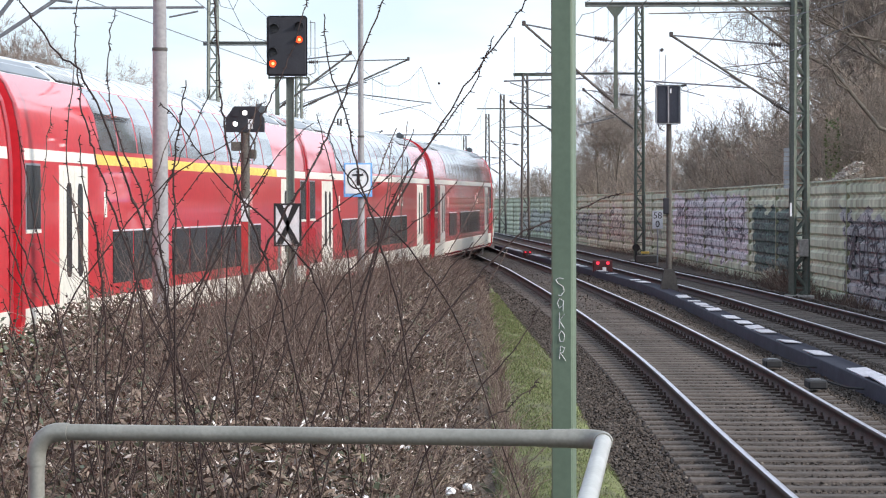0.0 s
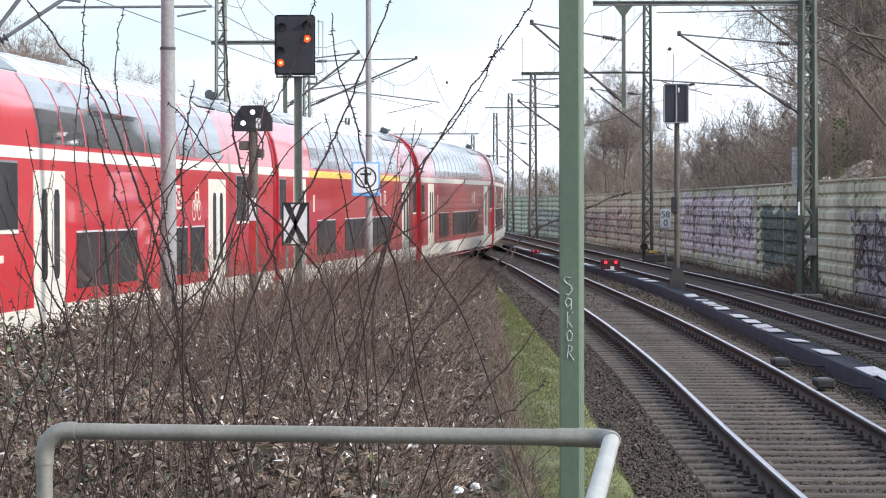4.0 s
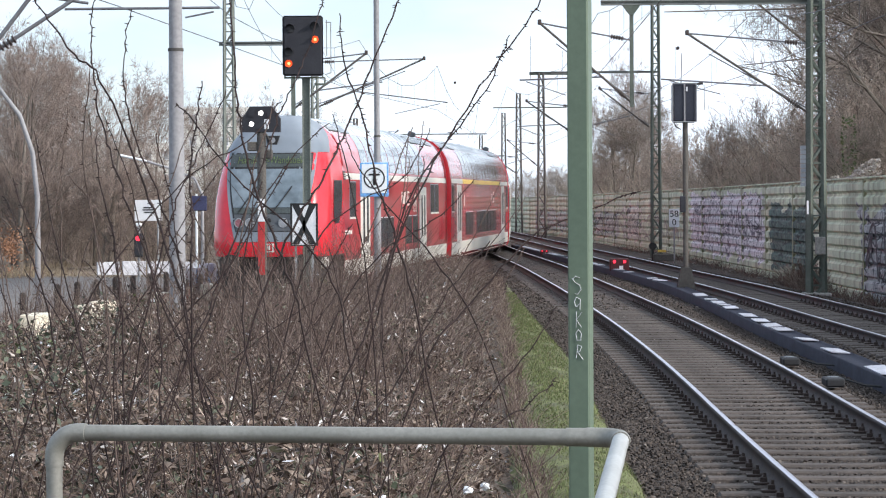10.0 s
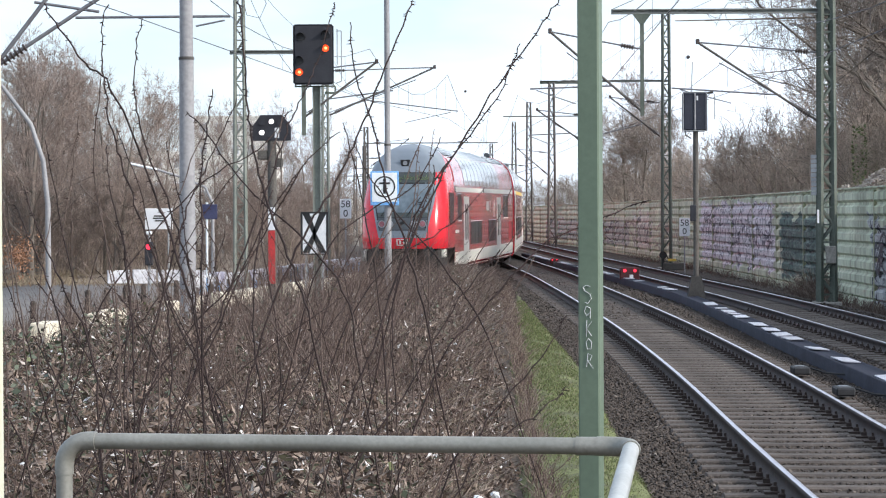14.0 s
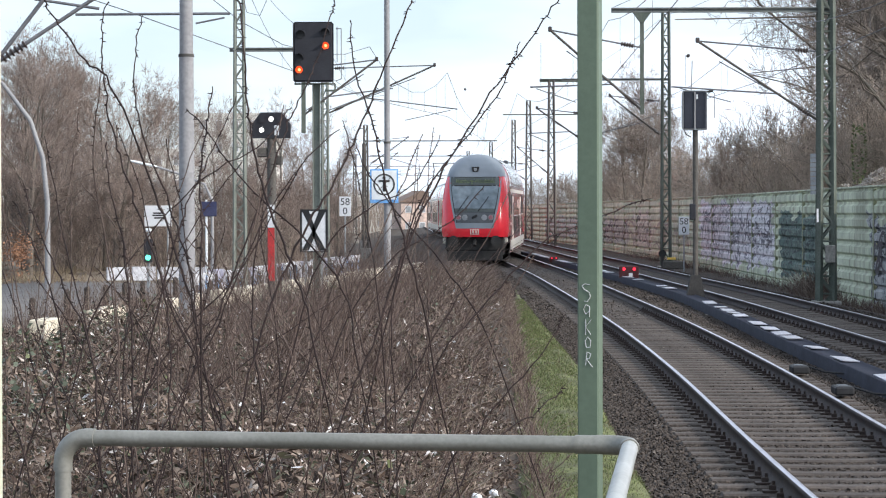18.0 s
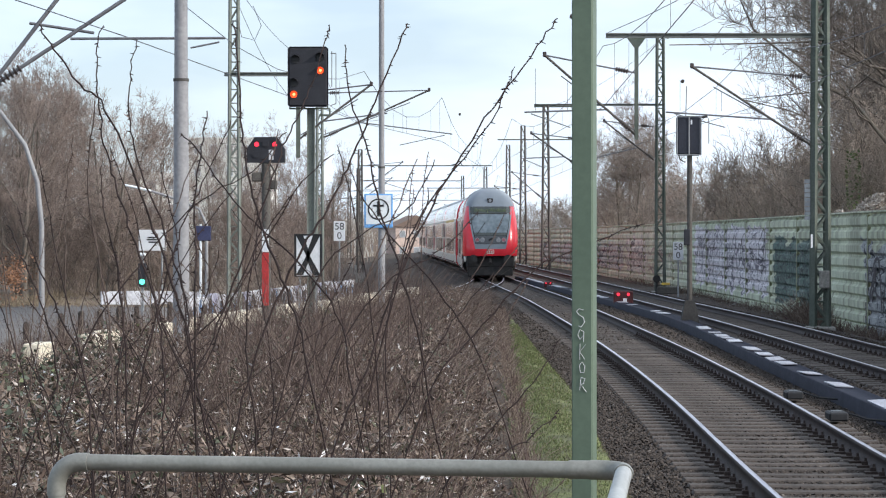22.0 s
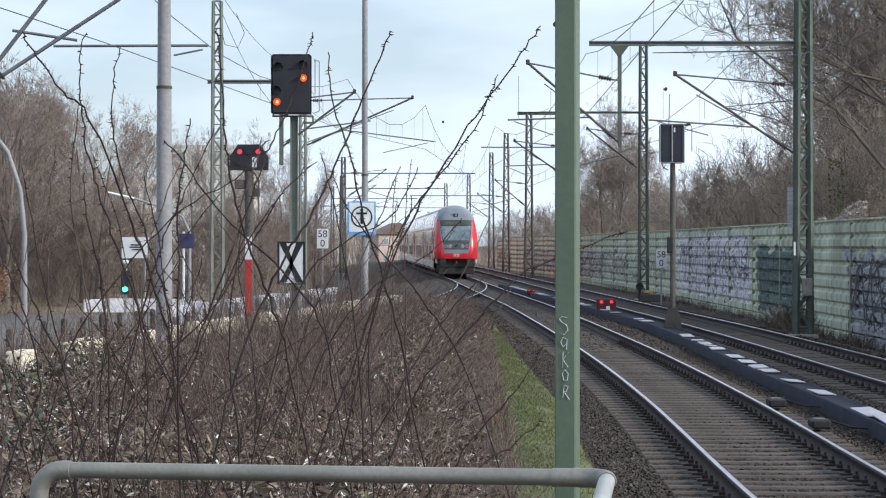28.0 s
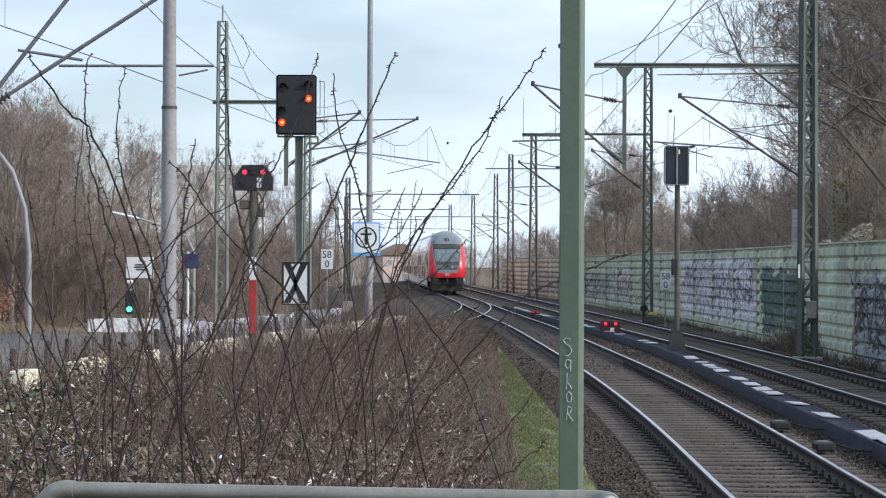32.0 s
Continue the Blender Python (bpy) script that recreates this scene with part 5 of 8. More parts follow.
def build_main_signal():
    t = thing("light_signal", (-2.76, 49.8, 0.26), "tall black light signal showing two amber lamps on a green mast", "railway signal")
    bm = bmesh.new()
    sec = [(-0.095, -0.08), (-0.075, -0.08), (-0.075, -0.008), (0.075, -0.008), (0.075, -0.08), (0.095, -0.08), (0.095, 0.08), (0.075, 0.08), (0.075, 0.008), (-0.075, 0.008), (-0.075, 0.08), (-0.095, 0.08)]
    lo, hi = [[bm.verts.new((x, y, z)) for x, y in sec] for z in (-0.6, 5.4)]
    for k in range(12):
        bm.faces.new((lo[k], lo[(k + 1) % 12], hi[(k + 1) % 12], hi[k]))
    bm.faces.new(hi)
    t.scale = (0.8, 0.8, 0.8)
    part("mast", bm, M["mast_pale"], t, "grey-green rolled-steel mast")
    bm = bmesh.new()
    box(bm, (-0.06, -0.22, 6.13), (0.97, 0.05, 1.44), 0.05)
    box(bm, (-0.06, -0.05, 6.13), (0.80, 0.30, 1.25), 0.04)
    part("backboard", bm, M["black_sheet"], t, "matt black signal board")
    hood_lamp(t, (0.23, -0.25, 6.28), 0.085, "amber", "amber_lens", "lit amber lamp")
    hood_lamp(t, (-0.40, -0.25, 5.71), 0.085, "amber", "amber_lens", "lit amber lamp")
    for c in ((-0.40, -0.25, 5.99), (-0.36, -0.25, 6.55), (0.23, -0.25, 6.60)):
        hood_lamp(t, c, 0.095, "black_paint", "dark_lens", "unlit dark lamp")
    bm = bmesh.new()
    for x in (-0.5, 0.4):
        bar(bm, (x, -0.05, 5.36), (x, -0.05, 5.46), 0.03)
    bar(bm, (-0.52, -0.05, 5.38), (0.45, -0.05, 5.38), 0.04)
    bar(bm, (0.45, -0.05, 5.38), (0.45, -0.05, 5.22), 0.04)
    bar(bm, (0.2, -0.05, 5.22), (0.45, -0.05, 5.22), 0.05)
    part("cage", bm, M["mast_green"], t, "platform bracket under the board")
    bm = bmesh.new()
    for a, b in (((0.47, -0.05, 6.7), (0.60, -0.05, 6.7)), ((0.60, -0.05, 6.7), (0.60, -0.05, 5.5)), ((0.60, -0.05, 5.5), (0.47, -0.05, 5.45)), ((0.50, -0.05, 6.75), (0.50, -0.05, 5.9))):
        bar(bm, a, b, 0.022)
    part("ladder_loop", bm, M["steel_grey"], t, "thin safety loop")
    bm = bmesh.new()
    box(bm, (0.12, -0.18, 2.0), (0.12, 0.14, 0.35), 0.01)
    part("junction_box", bm, M["steel_grey"], t)
    bm = bmesh.new()
    box(bm, (0, 0, -0.5), (0.55, 0.55, 0.4), 0.03)
    part("foundation", bm, M["concrete"], t)

    s = thing("distant_signal_board", (-2.80, 49.5, 0.26), "white board with a black cross on the signal mast", "sign")
    w, h, z0 = 0.66, 1.02, 1.36
    s.scale = (0.8, 0.8, 0.8)
    bm = bmesh.new()
    box(bm, (0, 0, z0 + h / 2), (w, 0.02, h), 0.004)
    part("plate", bm, M["white_paint"], s, "white plate")
    for nm, c, sz in (("frame", (-w / 2 + 0.025, 0, z0 + h / 2), (0.05, 0.03, h)), ("frame", (w / 2 - 0.025, 0, z0 + h / 2), (0.05, 0.03, h)), ("frame", (0, 0, z0 + h - 0.02), (w, 0.032, 0.04)), ("frame", (0, 0, z0 + 0.015), (w, 0.032, 0.03))):
        bm = bmesh.new()
        box(bm, c, sz)
        part(nm, bm, M["black_paint"], s)
    for sx in (1, -1):
        bm = bmesh.new()
        vs = [bm.verts.new((sx * x, -0.016, z0 + z)) for x, z in ((-0.29, 0.99), (-0.12, 0.99), (0.04, 0.56), (0.04, 0.50), (0.0, 0.42))]
        bm.faces.new(vs if sx < 0 else vs[::-1])
        part("cross_stroke", bm, M["black_paint"], s)
        bm = bmesh.new()
        vs = [bm.verts.new((sx * x, -0.018, z0 + z)) for x, z in ((-0.29, 0.04), (-0.12, 0.04), (0.03, 0.40), (0.03, 0.50), (-0.04, 0.50))]
        bm.faces.new(vs if sx > 0 else vs[::-1])
        part("cross_stroke", bm, M["black_paint"], s)
    bm = bmesh.new()
    for x in (-0.2, 0.2):
        bar(bm, (x, 0.03, -0.6), (x, 0.03, z0 + 0.3), 0.05)
    part("support", bm, M["steel_grey"], s)


build_main_signal()


def build_shunt_signal():
    t = thing("shunting_signal", (-3.2, 44, 0.33), "black shunting signal with round lamps above a red-white post plate", "railway signal")
    bm = bmesh.new()
    z0, z1 = 3.93, 4.49
    t.scale = (0.772, 0.772, 0.772)
    out = [(-0.42, z0), (0.42, z0), (0.42, z0 + 0.30), (0.24, z1), (-0.24, z1), (-0.42, z0 + 0.30)]
    f = [bm.verts.new((x, -0.12, z)) for x, z in out]
    b = [bm.verts.new((x, 0.14, z)) for x, z in out]
    bm.faces.new(f[::-1])
    bm.faces.new(b)
    for k in range(6):
        bm.faces.new((f[k], f[(k + 1) % 6], b[(k + 1) % 6], b[k]))
    bmesh.ops.recalc_face_normals(bm, faces=bm.faces)
    part("housing", bm, M["black_sheet"], t, "black six-sided housing")
    part("post", tube(bmesh.new(), [(0, 0, -0.7), (0, 0, 3.95)], 0.10, 14), M["mast_rust"], t, "grey-brown post", True)
    bm = bmesh.new()
    box(bm, (0.12, -0.127, 4.10), (0.10, 0.012, 0.22), 0.01)
    part("number_plate", bm, M["white_paint"], t, "small white plate")
    for k, (x, dz) in enumerate(((0.105, 0.04), (0.125, -0.02), (0.14, -0.06))):
        bm = bmesh.new()
        box(bm, (x, -0.1345, 4.10 + dz), (0.012, 0.004, 0.09))
        part("plate_bar", bm, M["black_paint"], t)
    for nm, z, h, m in (("white_plate", 2.12, 0.5, "white_paint"), ("red_plate", 0.95, 1.16, "red_paint")):
        bm = bmesh.new()
        box(bm, (-0.01, -0.115, z + h / 2 - 0.15), (0.15, 0.02, h), 0.004)
        part(nm, bm, M[m], t)
    bm = bmesh.new()
    box(bm, (0.16, 0.05, 3.45), (0.16, 0.2, 0.2), 0.02)
    box(bm, (-0.20, 0.05, 3.62), (0.22, 0.2, 0.2), 0.02)
    tube(bm, [(0.1, -0.1, 3.9), (0.22, -0.12, 3.7), (0.2, -0.1, 3.3)], 0.02, 6)
    part("cable_box", bm, M["mast_rust"], t)
    # lamps: white pair and red pair; added flaps cover whichever pair is off
    for nm, c, m in (("white_lens", (0.0, -0.125, 4.345), "white_lamp"), ("white_lens", (-0.21, -0.125, 4.105), "white_lamp"), ("red_lens", (-0.20, -0.125, 4.33), "red_lamp"), ("red_lens", (0.20, -0.125, 4.33), "red_lamp")):
        bm = bmesh.new()
        disc(bm, c, (0, -1, 0), 0.052, 0.02, 16)
        part(nm, bm, M[m], t, "small round lamp")
    shut = []
    for c in ((0.0, -0.15, 4.345), (-0.21, -0.15, 4.105), (-0.20, -0.15, 4.33), (0.20, -0.15, 4.33)):
        bm = bmesh.new()
        box(bm, (0, 0, 0.0), (0.13, 0.006, 0.13), 0.002)
        s = part("shutter", bm, M["black_sheet"], t, "black flap added to cover an unlit lamp")
        s.location = c
        shut.append((s, c))
    return shut


ADDED_SHUTTERS = build_shunt_signal()


def build_back_signal():
    t = thing("light_signal", (6.13, 68, -0.45), "black signal box seen from behind on a dark slim post", "railway signal")
    bm = bmesh.new()
    box(bm, (-0.03, 0, 5.2), (0.64, 0.32, 1.04), 0.06)
    part("housing", bm, mat("blue_black_sheet", (0.016, 0.018, 0.030), (0.026, 0.028, 0.042), rough=0.45, scale=3, fine=40), t, "blue-black sheet housing")
    for x in (-0.34, 0.28):
        part("side_rod", tube(bmesh.new(), [(x, -0.19, 4.70), (x, -0.19, 5.70)], 0.014, 6), M["steel_grey"], t)
    for z in (4.70, 5.70):
        part("frame_rod", tube(bmesh.new(), [(-0.34, -0.19, z), (0.28, -0.19, z)], 0.016, 6), M["steel_grey"], t)
    part("back_rib", tube(bmesh.new(), [(-0.03, -0.18, 4.72), (-0.03, -0.18, 5.68)], 0.02, 6), M["lamp_post"], t, "grey centre rib")
    part("bracket_arm", tube(bmesh.new(), [(0.28, -0.15, 5.68), (0.45, -0.15, 5.70)], 0.03, 8), M["under"], t)
    part("loose_cable", tube(bmesh.new(), [(-0.3, -0.1, 4.72), (-0.26, -0.1, 4.58), (-0.12, -0.1, 4.5)], 0.014, 6), M["rubber"], t)
    bm = bmesh.new()
    box(bm, (0.03, -0.19, 5.55), (0.04, 0.02, 0.12))
    part("latch", bm, M["white_paint"], t)
    part("post", tube(bmesh.new(), [(0, 0, 0.3), (0, 0, 4.7)], 0.07, 12), M["mast_rust"], t, "dark rusty post", True)
    bm = bmesh.new()
    bmesh.ops.create_cone(bm, cap_ends=True, segments=4, radius1=0.42, radius2=0.18, depth=0.9, matrix=Matrix.Translation((0, 0, 0.45)) @ Matrix.Rotation(math.pi / 4, 4, "Z"))
    part("foundation", bm, M["under"], t, "dark tapered foundation")
    bm = bmesh.new()
    box(bm, (-0.08, -0.1, 2.55), (0.16, 0.12, 0.42), 0.02)
    part("relay_box", bm, M["black_sheet"], t)
    bm = bmesh.new()
    tube(bm, [(0.3, 0, 5.6), (0.42, 0, 5.7), (0.5, 0, 5.65), (0.5, 0, 5.0)], 0.012, 6)
    tube(bm, [(-0.1, 0, 5.7), (-0.08, 0, 6.5)], 0.014, 6)
    part("antenna_rod", bm, M["steel_grey"], t)


build_back_signal()


def dwarf_signal(place, s=1.0):
    t = thing("dwarf_signal", place, "low dark red shunting signal box with two lit lamps", "railway signal")
    bm = bmesh.new()
    box(bm, (0, 0, 0.34 * s), (0.62 * s, 0.35, 0.40 * s), 0.03)
    part("housing", bm, mat("dark_red_sheet", (0.055, 0.010, 0.012), (0.085, 0.015, 0.017), rough=0.6, scale=4, fine=30), t, "dark red housing")
    for x in (-0.16, 0.16):
        bm = bmesh.new()
        disc(bm, (x * s, -0.19, 0.44 * s), (0, -1, 0), 0.05 * s, 0.03, 12)
        part("red_lens", bm, M["red_lamp"], t, "lit red lamp")
    bm = bmesh.new()
    box(bm, (0.05 * s, -0.185, 0.24 * s), (0.12 * s, 0.02, 0.14 * s))
    part("plate", bm, M["white_paint"], t)
    bm = bmesh.new()
    box(bm, (0, 0, 0.05), (0.4 * s, 0.3, 0.24), 0.02)
    part("foot", bm, M["under"], t)


dwarf_signal((5.55, 86, -0.24), 1.04)
dwarf_signal((4.12, 115.3, -0.2), 0.61)


def build_lever():
    t = thing("point_lever", (8.18, 105.6, -0.41), "dark round point indicator on a short stand", "point lever")
    bm = bmesh.new()
    disc(bm, (0, 0, 0.82), (0, -1, 0), 0.15, 0.16, 18)
    part("lantern", bm, M["under"], t)
    part("stem", tube(bmesh.new(), [(0, 0, 0), (0, 0, 0.8)], 0.05, 8), M["under"], t)
    bm = bmesh.new()
    box(bm, (0.45, 0, 0.35), (0.9, 0.4, 0.3), 0.03)
    part("motor_box", bm, M["mast_rust"], t)
    bm = bmesh.new()
    box(bm, (0.35, -0.22, 0.62), (0.34, 0.03, 0.10), 0.01)
    part("marker_plate", bm, M["train_yellow"], t, "small yellow marker plate")


build_lever()


# ---------------------------------------------------------------- overhead line masts
def lattice_mast(place, h, w0, w1, material, label, group="overhead line masts", bracing=0.75, stout=0.27):
    t = thing("catenary_mast", place, label, "catenary mast", group)
    lw = max(0.065, w0 * stout)
    for sx in (-1, 1):
        for sy in (-1, 1):
            bm = bmesh.new()
            bar(bm, (sx * w0 / 2, sy * w0 / 2, 0), (sx * w1 / 2, sy * w1 / 2, h), lw)
            part("leg", bm, M[material], t)
    n = max(6, int(h / bracing))
    for axis in (0, 1):
        for s in (-1, 1):
            bm = bmesh.new()
            for k in range(n):
                f0, f1 = k / n, (k + 1) / n
                a, b = (w0 + (w1 - w0) * f0) / 2, (w0 + (w1 - w0) * f1) / 2
                d = 1 if k % 2 else -1
                p, q = (d * a, s * a, h * f0), (-d * b, s * b, h * f1)
                if axis:
                    p, q = (p[1], p[0], p[2]), (q[1], q[0], q[2])
                bar(bm, p, q, lw * 0.5)
                bar(bm, (-q[0], q[1], q[2]) if not axis else (q[0], -q[1], q[2]), q, lw * 0.35)
            part("lattice_face", bm, M[material], t, "zigzag steel bracing")
    bm = bmesh.new()
    box(bm, (0, 0, -0.15), (w0 + 0.35, w0 + 0.35, 0.84), 0.03)
    part("foundation", bm, M["concrete"], t)
    return t


def cantilever(t, dx, z_top, z_low, reach, dy=0.0, z_contact=5.45, tip_rise=0.25):
    """Hinged tubes from a support at dx: stay, diagonal, steady arm, with insulators. reach: signed length towards the track."""
    tip = (dx + reach, dy, z_top + tip_rise)
    for nm, a, b, r in (("stay_tube", (dx, dy, z_top), tip, 0.022), ("diagonal_tube", (dx, dy, z_low), tip, 0.032),
                        ("registration_tube", (dx + reach * 0.30, dy, z_low + (z_top + tip_rise - z_low) * 0.30 + 0.05), (dx + reach * 1.22, dy, z_contact + 0.42), 0.022),
                        ("brace_tube", (dx, dy, z_low + 0.10), (dx + reach * 0.82, dy, z_low + (z_top + tip_rise - z_low) * 0.74), 0.016),
                        ("steady_arm", (dx + reach * 1.15, dy, z_contact + 0.38), (dx + reach * 0.72, dy, z_contact + 0.02), 0.014)):
        part(nm, tube(bmesh.new(), [a, b], r, 8), M["tube_grey"] if r < 0.03 else M["mast_rust"], t, "", True)
    for a, b in (((dx, dy, z_top), tip), ((dx, dy, z_low), tip)):
        a, b = Vector(a), Vector(b)
        d = (b - a).normalized()
        turned = [(0.22 + 0.07 * k + e, q) for k in range(5) for e, q in ((0, 0.03), (0.015, 0.065), (0.045, 0.065), (0.058, 0.03))]
        part("insulator", tube(bmesh.new(), [a + d * e for e, q in turned], [q for e, q in turned], 10), M["insulator"], t, "dark ribbed insulator")
    part("tip_clamp", box(bmesh.new(), (tip[0], tip[1], tip[2] + 0.02), (0.10, 0.10, 0.14), 0.02), M["insulator"], t)
    for f in (0.25, 0.6):       # hangers between the stay and the tube below
        x = dx + reach * (0.5 + f)
        part("hanger", tube(bmesh.new(), [(x, dy, z_contact + 0.45), (x, dy, z_top + tip_rise * min(1, 0.5 + f) - (0.35 if f > 0.5 else 0.6))], 0.007, 4), M["wire"], t)


def box_beam(t, a, b, h=0.16, paint="mast_green"):
    bm = bmesh.new()
    a, b = Vector(a), Vector(b)
    k = h / 2 + 0.02
    sec = [(-0.09, -k), (0.09, -k), (0.09, -k + 0.03), (0.012, -k + 0.03), (0.012, k - 0.03), (0.09, k - 0.03), (0.09, k), (-0.09, k), (-0.09, k - 0.03), (-0.012, k - 0.03), (-0.012, -k + 0.03), (-0.09, -k + 0.03)]
    ra, rb = [[bm.verts.new(e + Vector((0, y, z))) for y, z in sec] for e in (a, b)]
    for i in range(12):
        j = (i + 1) % 12
        bm.faces.new((ra[i], ra[j], rb[j], rb[i]))
    bm.faces.new(ra)
    bm.faces.new(rb[::-1])
    bmesh.ops.recalc_face_normals(bm, faces=bm.faces)
    part("cross_beam", bm, M[paint], t, "horizontal steel beam")


# mast beside the wall with a beam over two tracks
m1 = lattice_mast((9.54, 68, -0.5), 10.5, 0.37, 0.28, "mast_green", "large green lattice mast with a long beam over the tracks", stout=0.30, bracing=0.45)
box_beam(m1, (-5.6, 0, 7.87), (0.25, 0, 7.87), 0.085, "beam_grey")
bm = bmesh.new()
g0, g1 = [[bm.verts.new((x, y, z)) for x, z in ((-5.05, 7.82), (-4.55, 7.82), (-4.75, 7.55), (-4.85, 7.55))] for y in (-0.08, 0.08)]
bm.faces.new(g0)
bm.faces.new(g1[::-1])
for k in range(4):
    bm.faces.new((g0[k], g0[(k + 1) % 4], g1[(k + 1) % 4], g1[k]))
bmesh.ops.recalc_face_normals(bm, faces=bm.faces)
part("gusset", bm, M["mast_green"], m1)
bm = bmesh.new()
bar(bm, (-4.80, 0, 7.6), (-4.80, 0, 5.15), 0.10, 0.09)
part("drop_post", bm, M["mast_green"], m1, "hanging drop post")
cantilever(m1, -4.80, 6.89, 5.26, -2.4, tip_rise=0.47)
cantilever(m1, -0.25, 6.78, 5.01, -3.1, tip_rise=0.28)
bm = bmesh.new()
box(bm, (0.06, -0.34, 1.5), (0.26, 0.16, 0.46), 0.02)
part("switch_box", bm, M["concrete"], m1, "grey switch box")
bm = bmesh.new()
box(bm, (-0.26, -0.3, 2.5), (0.05, 0.03, 0.35))
part("mast_plate", bm, M["white_paint"], m1)
for k in range(9):
    bm = bmesh.new()
    bar(bm, (-0.34, -0.05, 3.05 + 0.12 * k), (-0.34, -0.05, 3.15 + 0.12 * k), 0.14, 0.10)
    part("tension_weight", bm, M["steel_grey"], m1, "grey tension weight")

m2 = lattice_mast((8.64, 109.6, -0.44), 10.96, 0.36, 0.26, "mast_green", "tall brown lattice mast in front of the noise wall", stout=0.22, bracing=0.48)
box_beam(m2, (-4.39, 0, 8.12), (0.09, 0, 8.12), 0.05, "beam_grey")
cantilever(m2, -0.26, 7.19, 5.79, -2.1, 0, 5.44)
bm = bmesh.new()
bar(bm, (-3.33, 0, 8.12), (-3.33, 0, 5.26), 0.105, 0.09)
part("drop_post", bm, M["mast_rust"], m2)
cantilever(m2, -3.33, 6.67, 5.44, -2.1, 0, 5.44)

m3 = lattice_mast((5.89, 169, -0.35), 11.0, 0.50, 0.29, "mast_rust", "brown lattice mast with a beam further along the line", stout=0.2)
box_beam(m3, (-0.76, 0, 11.0), (2.2, 0, 11.0), 0.17)
cantilever(m3, -0.25, 6.42, 4.98, -1.94, 0, 4.6)
for y, x, hh in ((204.6, 5.34, 11.2), (242, 4.93, 11.0), (280, 3.26, 10.0), (321, 0.92, 10.0)):
    q = lattice_mast((x, y, -0.32), hh, 0.5, 0.27, "mast_rust", "distant lattice mast beside the tracks", stout=0.2)
    cantilever(q, -0.25, 6.2, 4.95, -2.0, 0, 4.6)
    if y == 204.6:
        box_beam(q, (-2.0, 0, 10.1), (3.8, 0, 10.1), 0.05, "beam_grey")
    if y in (242, 321):
        box_beam(q, (-7.5, 0, 7.0), (0, 0, 7.0), 0.04, "beam_grey")

m4 = lattice_mast((-6.80, 80, -2.2), 11.8, 0.38, 0.24, "mast_pale", "slim grey-green lattice mast behind the curving track", bracing=0.42, stout=0.17)
box_beam(m4, (-0.3, 0, 9.32), (2.15, 0, 9.32), 0.08, "beam_grey")
bm = bmesh.new()
bar(bm, (1.97, 0, 9.3), (1.97, 0, 6.75), 0.13, 0.1)
part("drop_post", bm, M["mast_green"], m4)
part("wire_hook", tube(bmesh.new(), [(0, 0, 11.8), (0, 0, 12.3)], 0.03, 6), M["steel_grey"], m4)
cantilever(m4, 1.97, 8.73, 7.3, 2.25, 0, 7.7, 0.27)
m5 = lattice_mast((-4.95, 95, -1.2), 9.6, 0.25, 0.17, "mast_pale", "slim grey lattice mast with a long cantilever over the curving track", stout=0.2, bracing=0.4)
cantilever(m5, 0.15, 8.57, 6.95, 3.85, 0, 6.65, 0.1)
for (x, y, hh) in ((-6.5, 178, 8.7), (-8.4, 226, 8.7), (-11.2, 275, 8.9), (-15.5, 330, 9.2)):
    q = lattice_mast((x, y, -0.6), hh, 0.34, 0.22, "mast_rust", "distant brown lattice mast beside the line")
    cantilever(q, 0.3, 7.6, 6.0, 2.6)
    box_beam(q, (0, 0, 7.6), (9.0, 0, 7.6), 0.04, "beam_grey")


def build_near_mast():
    """The mast stands out of view; its tubes reach over the left track."""
    t = thing("catenary_mast", (-11.2, 45, -0.6), "grey steel mast whose tubes reach over the curving track", "catenary mast", "overhead line masts")
    bm = bmesh.new()
    bar(bm, (0, 0, 0), (0, 0, 9.0), 0.3, 0.3)
    part("shaft", bm, M["mast_green"], t)
    for nm, a, b, r, m in (("diagonal_tube", (0.2, 0, 1.50), (5.3, 0, 8.10), 0.038, "tube_grey"), ("diagonal_tube", (0.2, 0, 3.36), (7.0, 0, 7.82), 0.036, "tube_grey"),
                           ("registration_tube", (4.54, 0, 6.14), (7.22, 0, 6.15), 0.024, "tube_grey"), ("registration_tube", (3.83, 0, 6.41), (4.95, 0, 6.24), 0.026, "tube_grey"),
                           ("steady_arm", (7.12, 0, 6.08), (6.62, 0, 5.98), 0.016, "tube_grey")):
        part(nm, tube(bmesh.new(), [a, b], r, 10), M[m], t, "", True)
    for k in range(6):
        bm = bmesh.new()
        d = Vector((6.8, 0, 4.46)).normalized()
        disc(bm, Vector((3.3, 0, 5.393)) + d * 0.085 * k, d, 0.075, 0.04, 10)
        part("insulator", bm, M["insulator"], t)
    bm = bmesh.new()
    box(bm, (0, 0, 0.2), (0.8, 0.8, 0.5), 0.03)
    part("foundation", bm, M["concrete"], t)


build_near_mast()


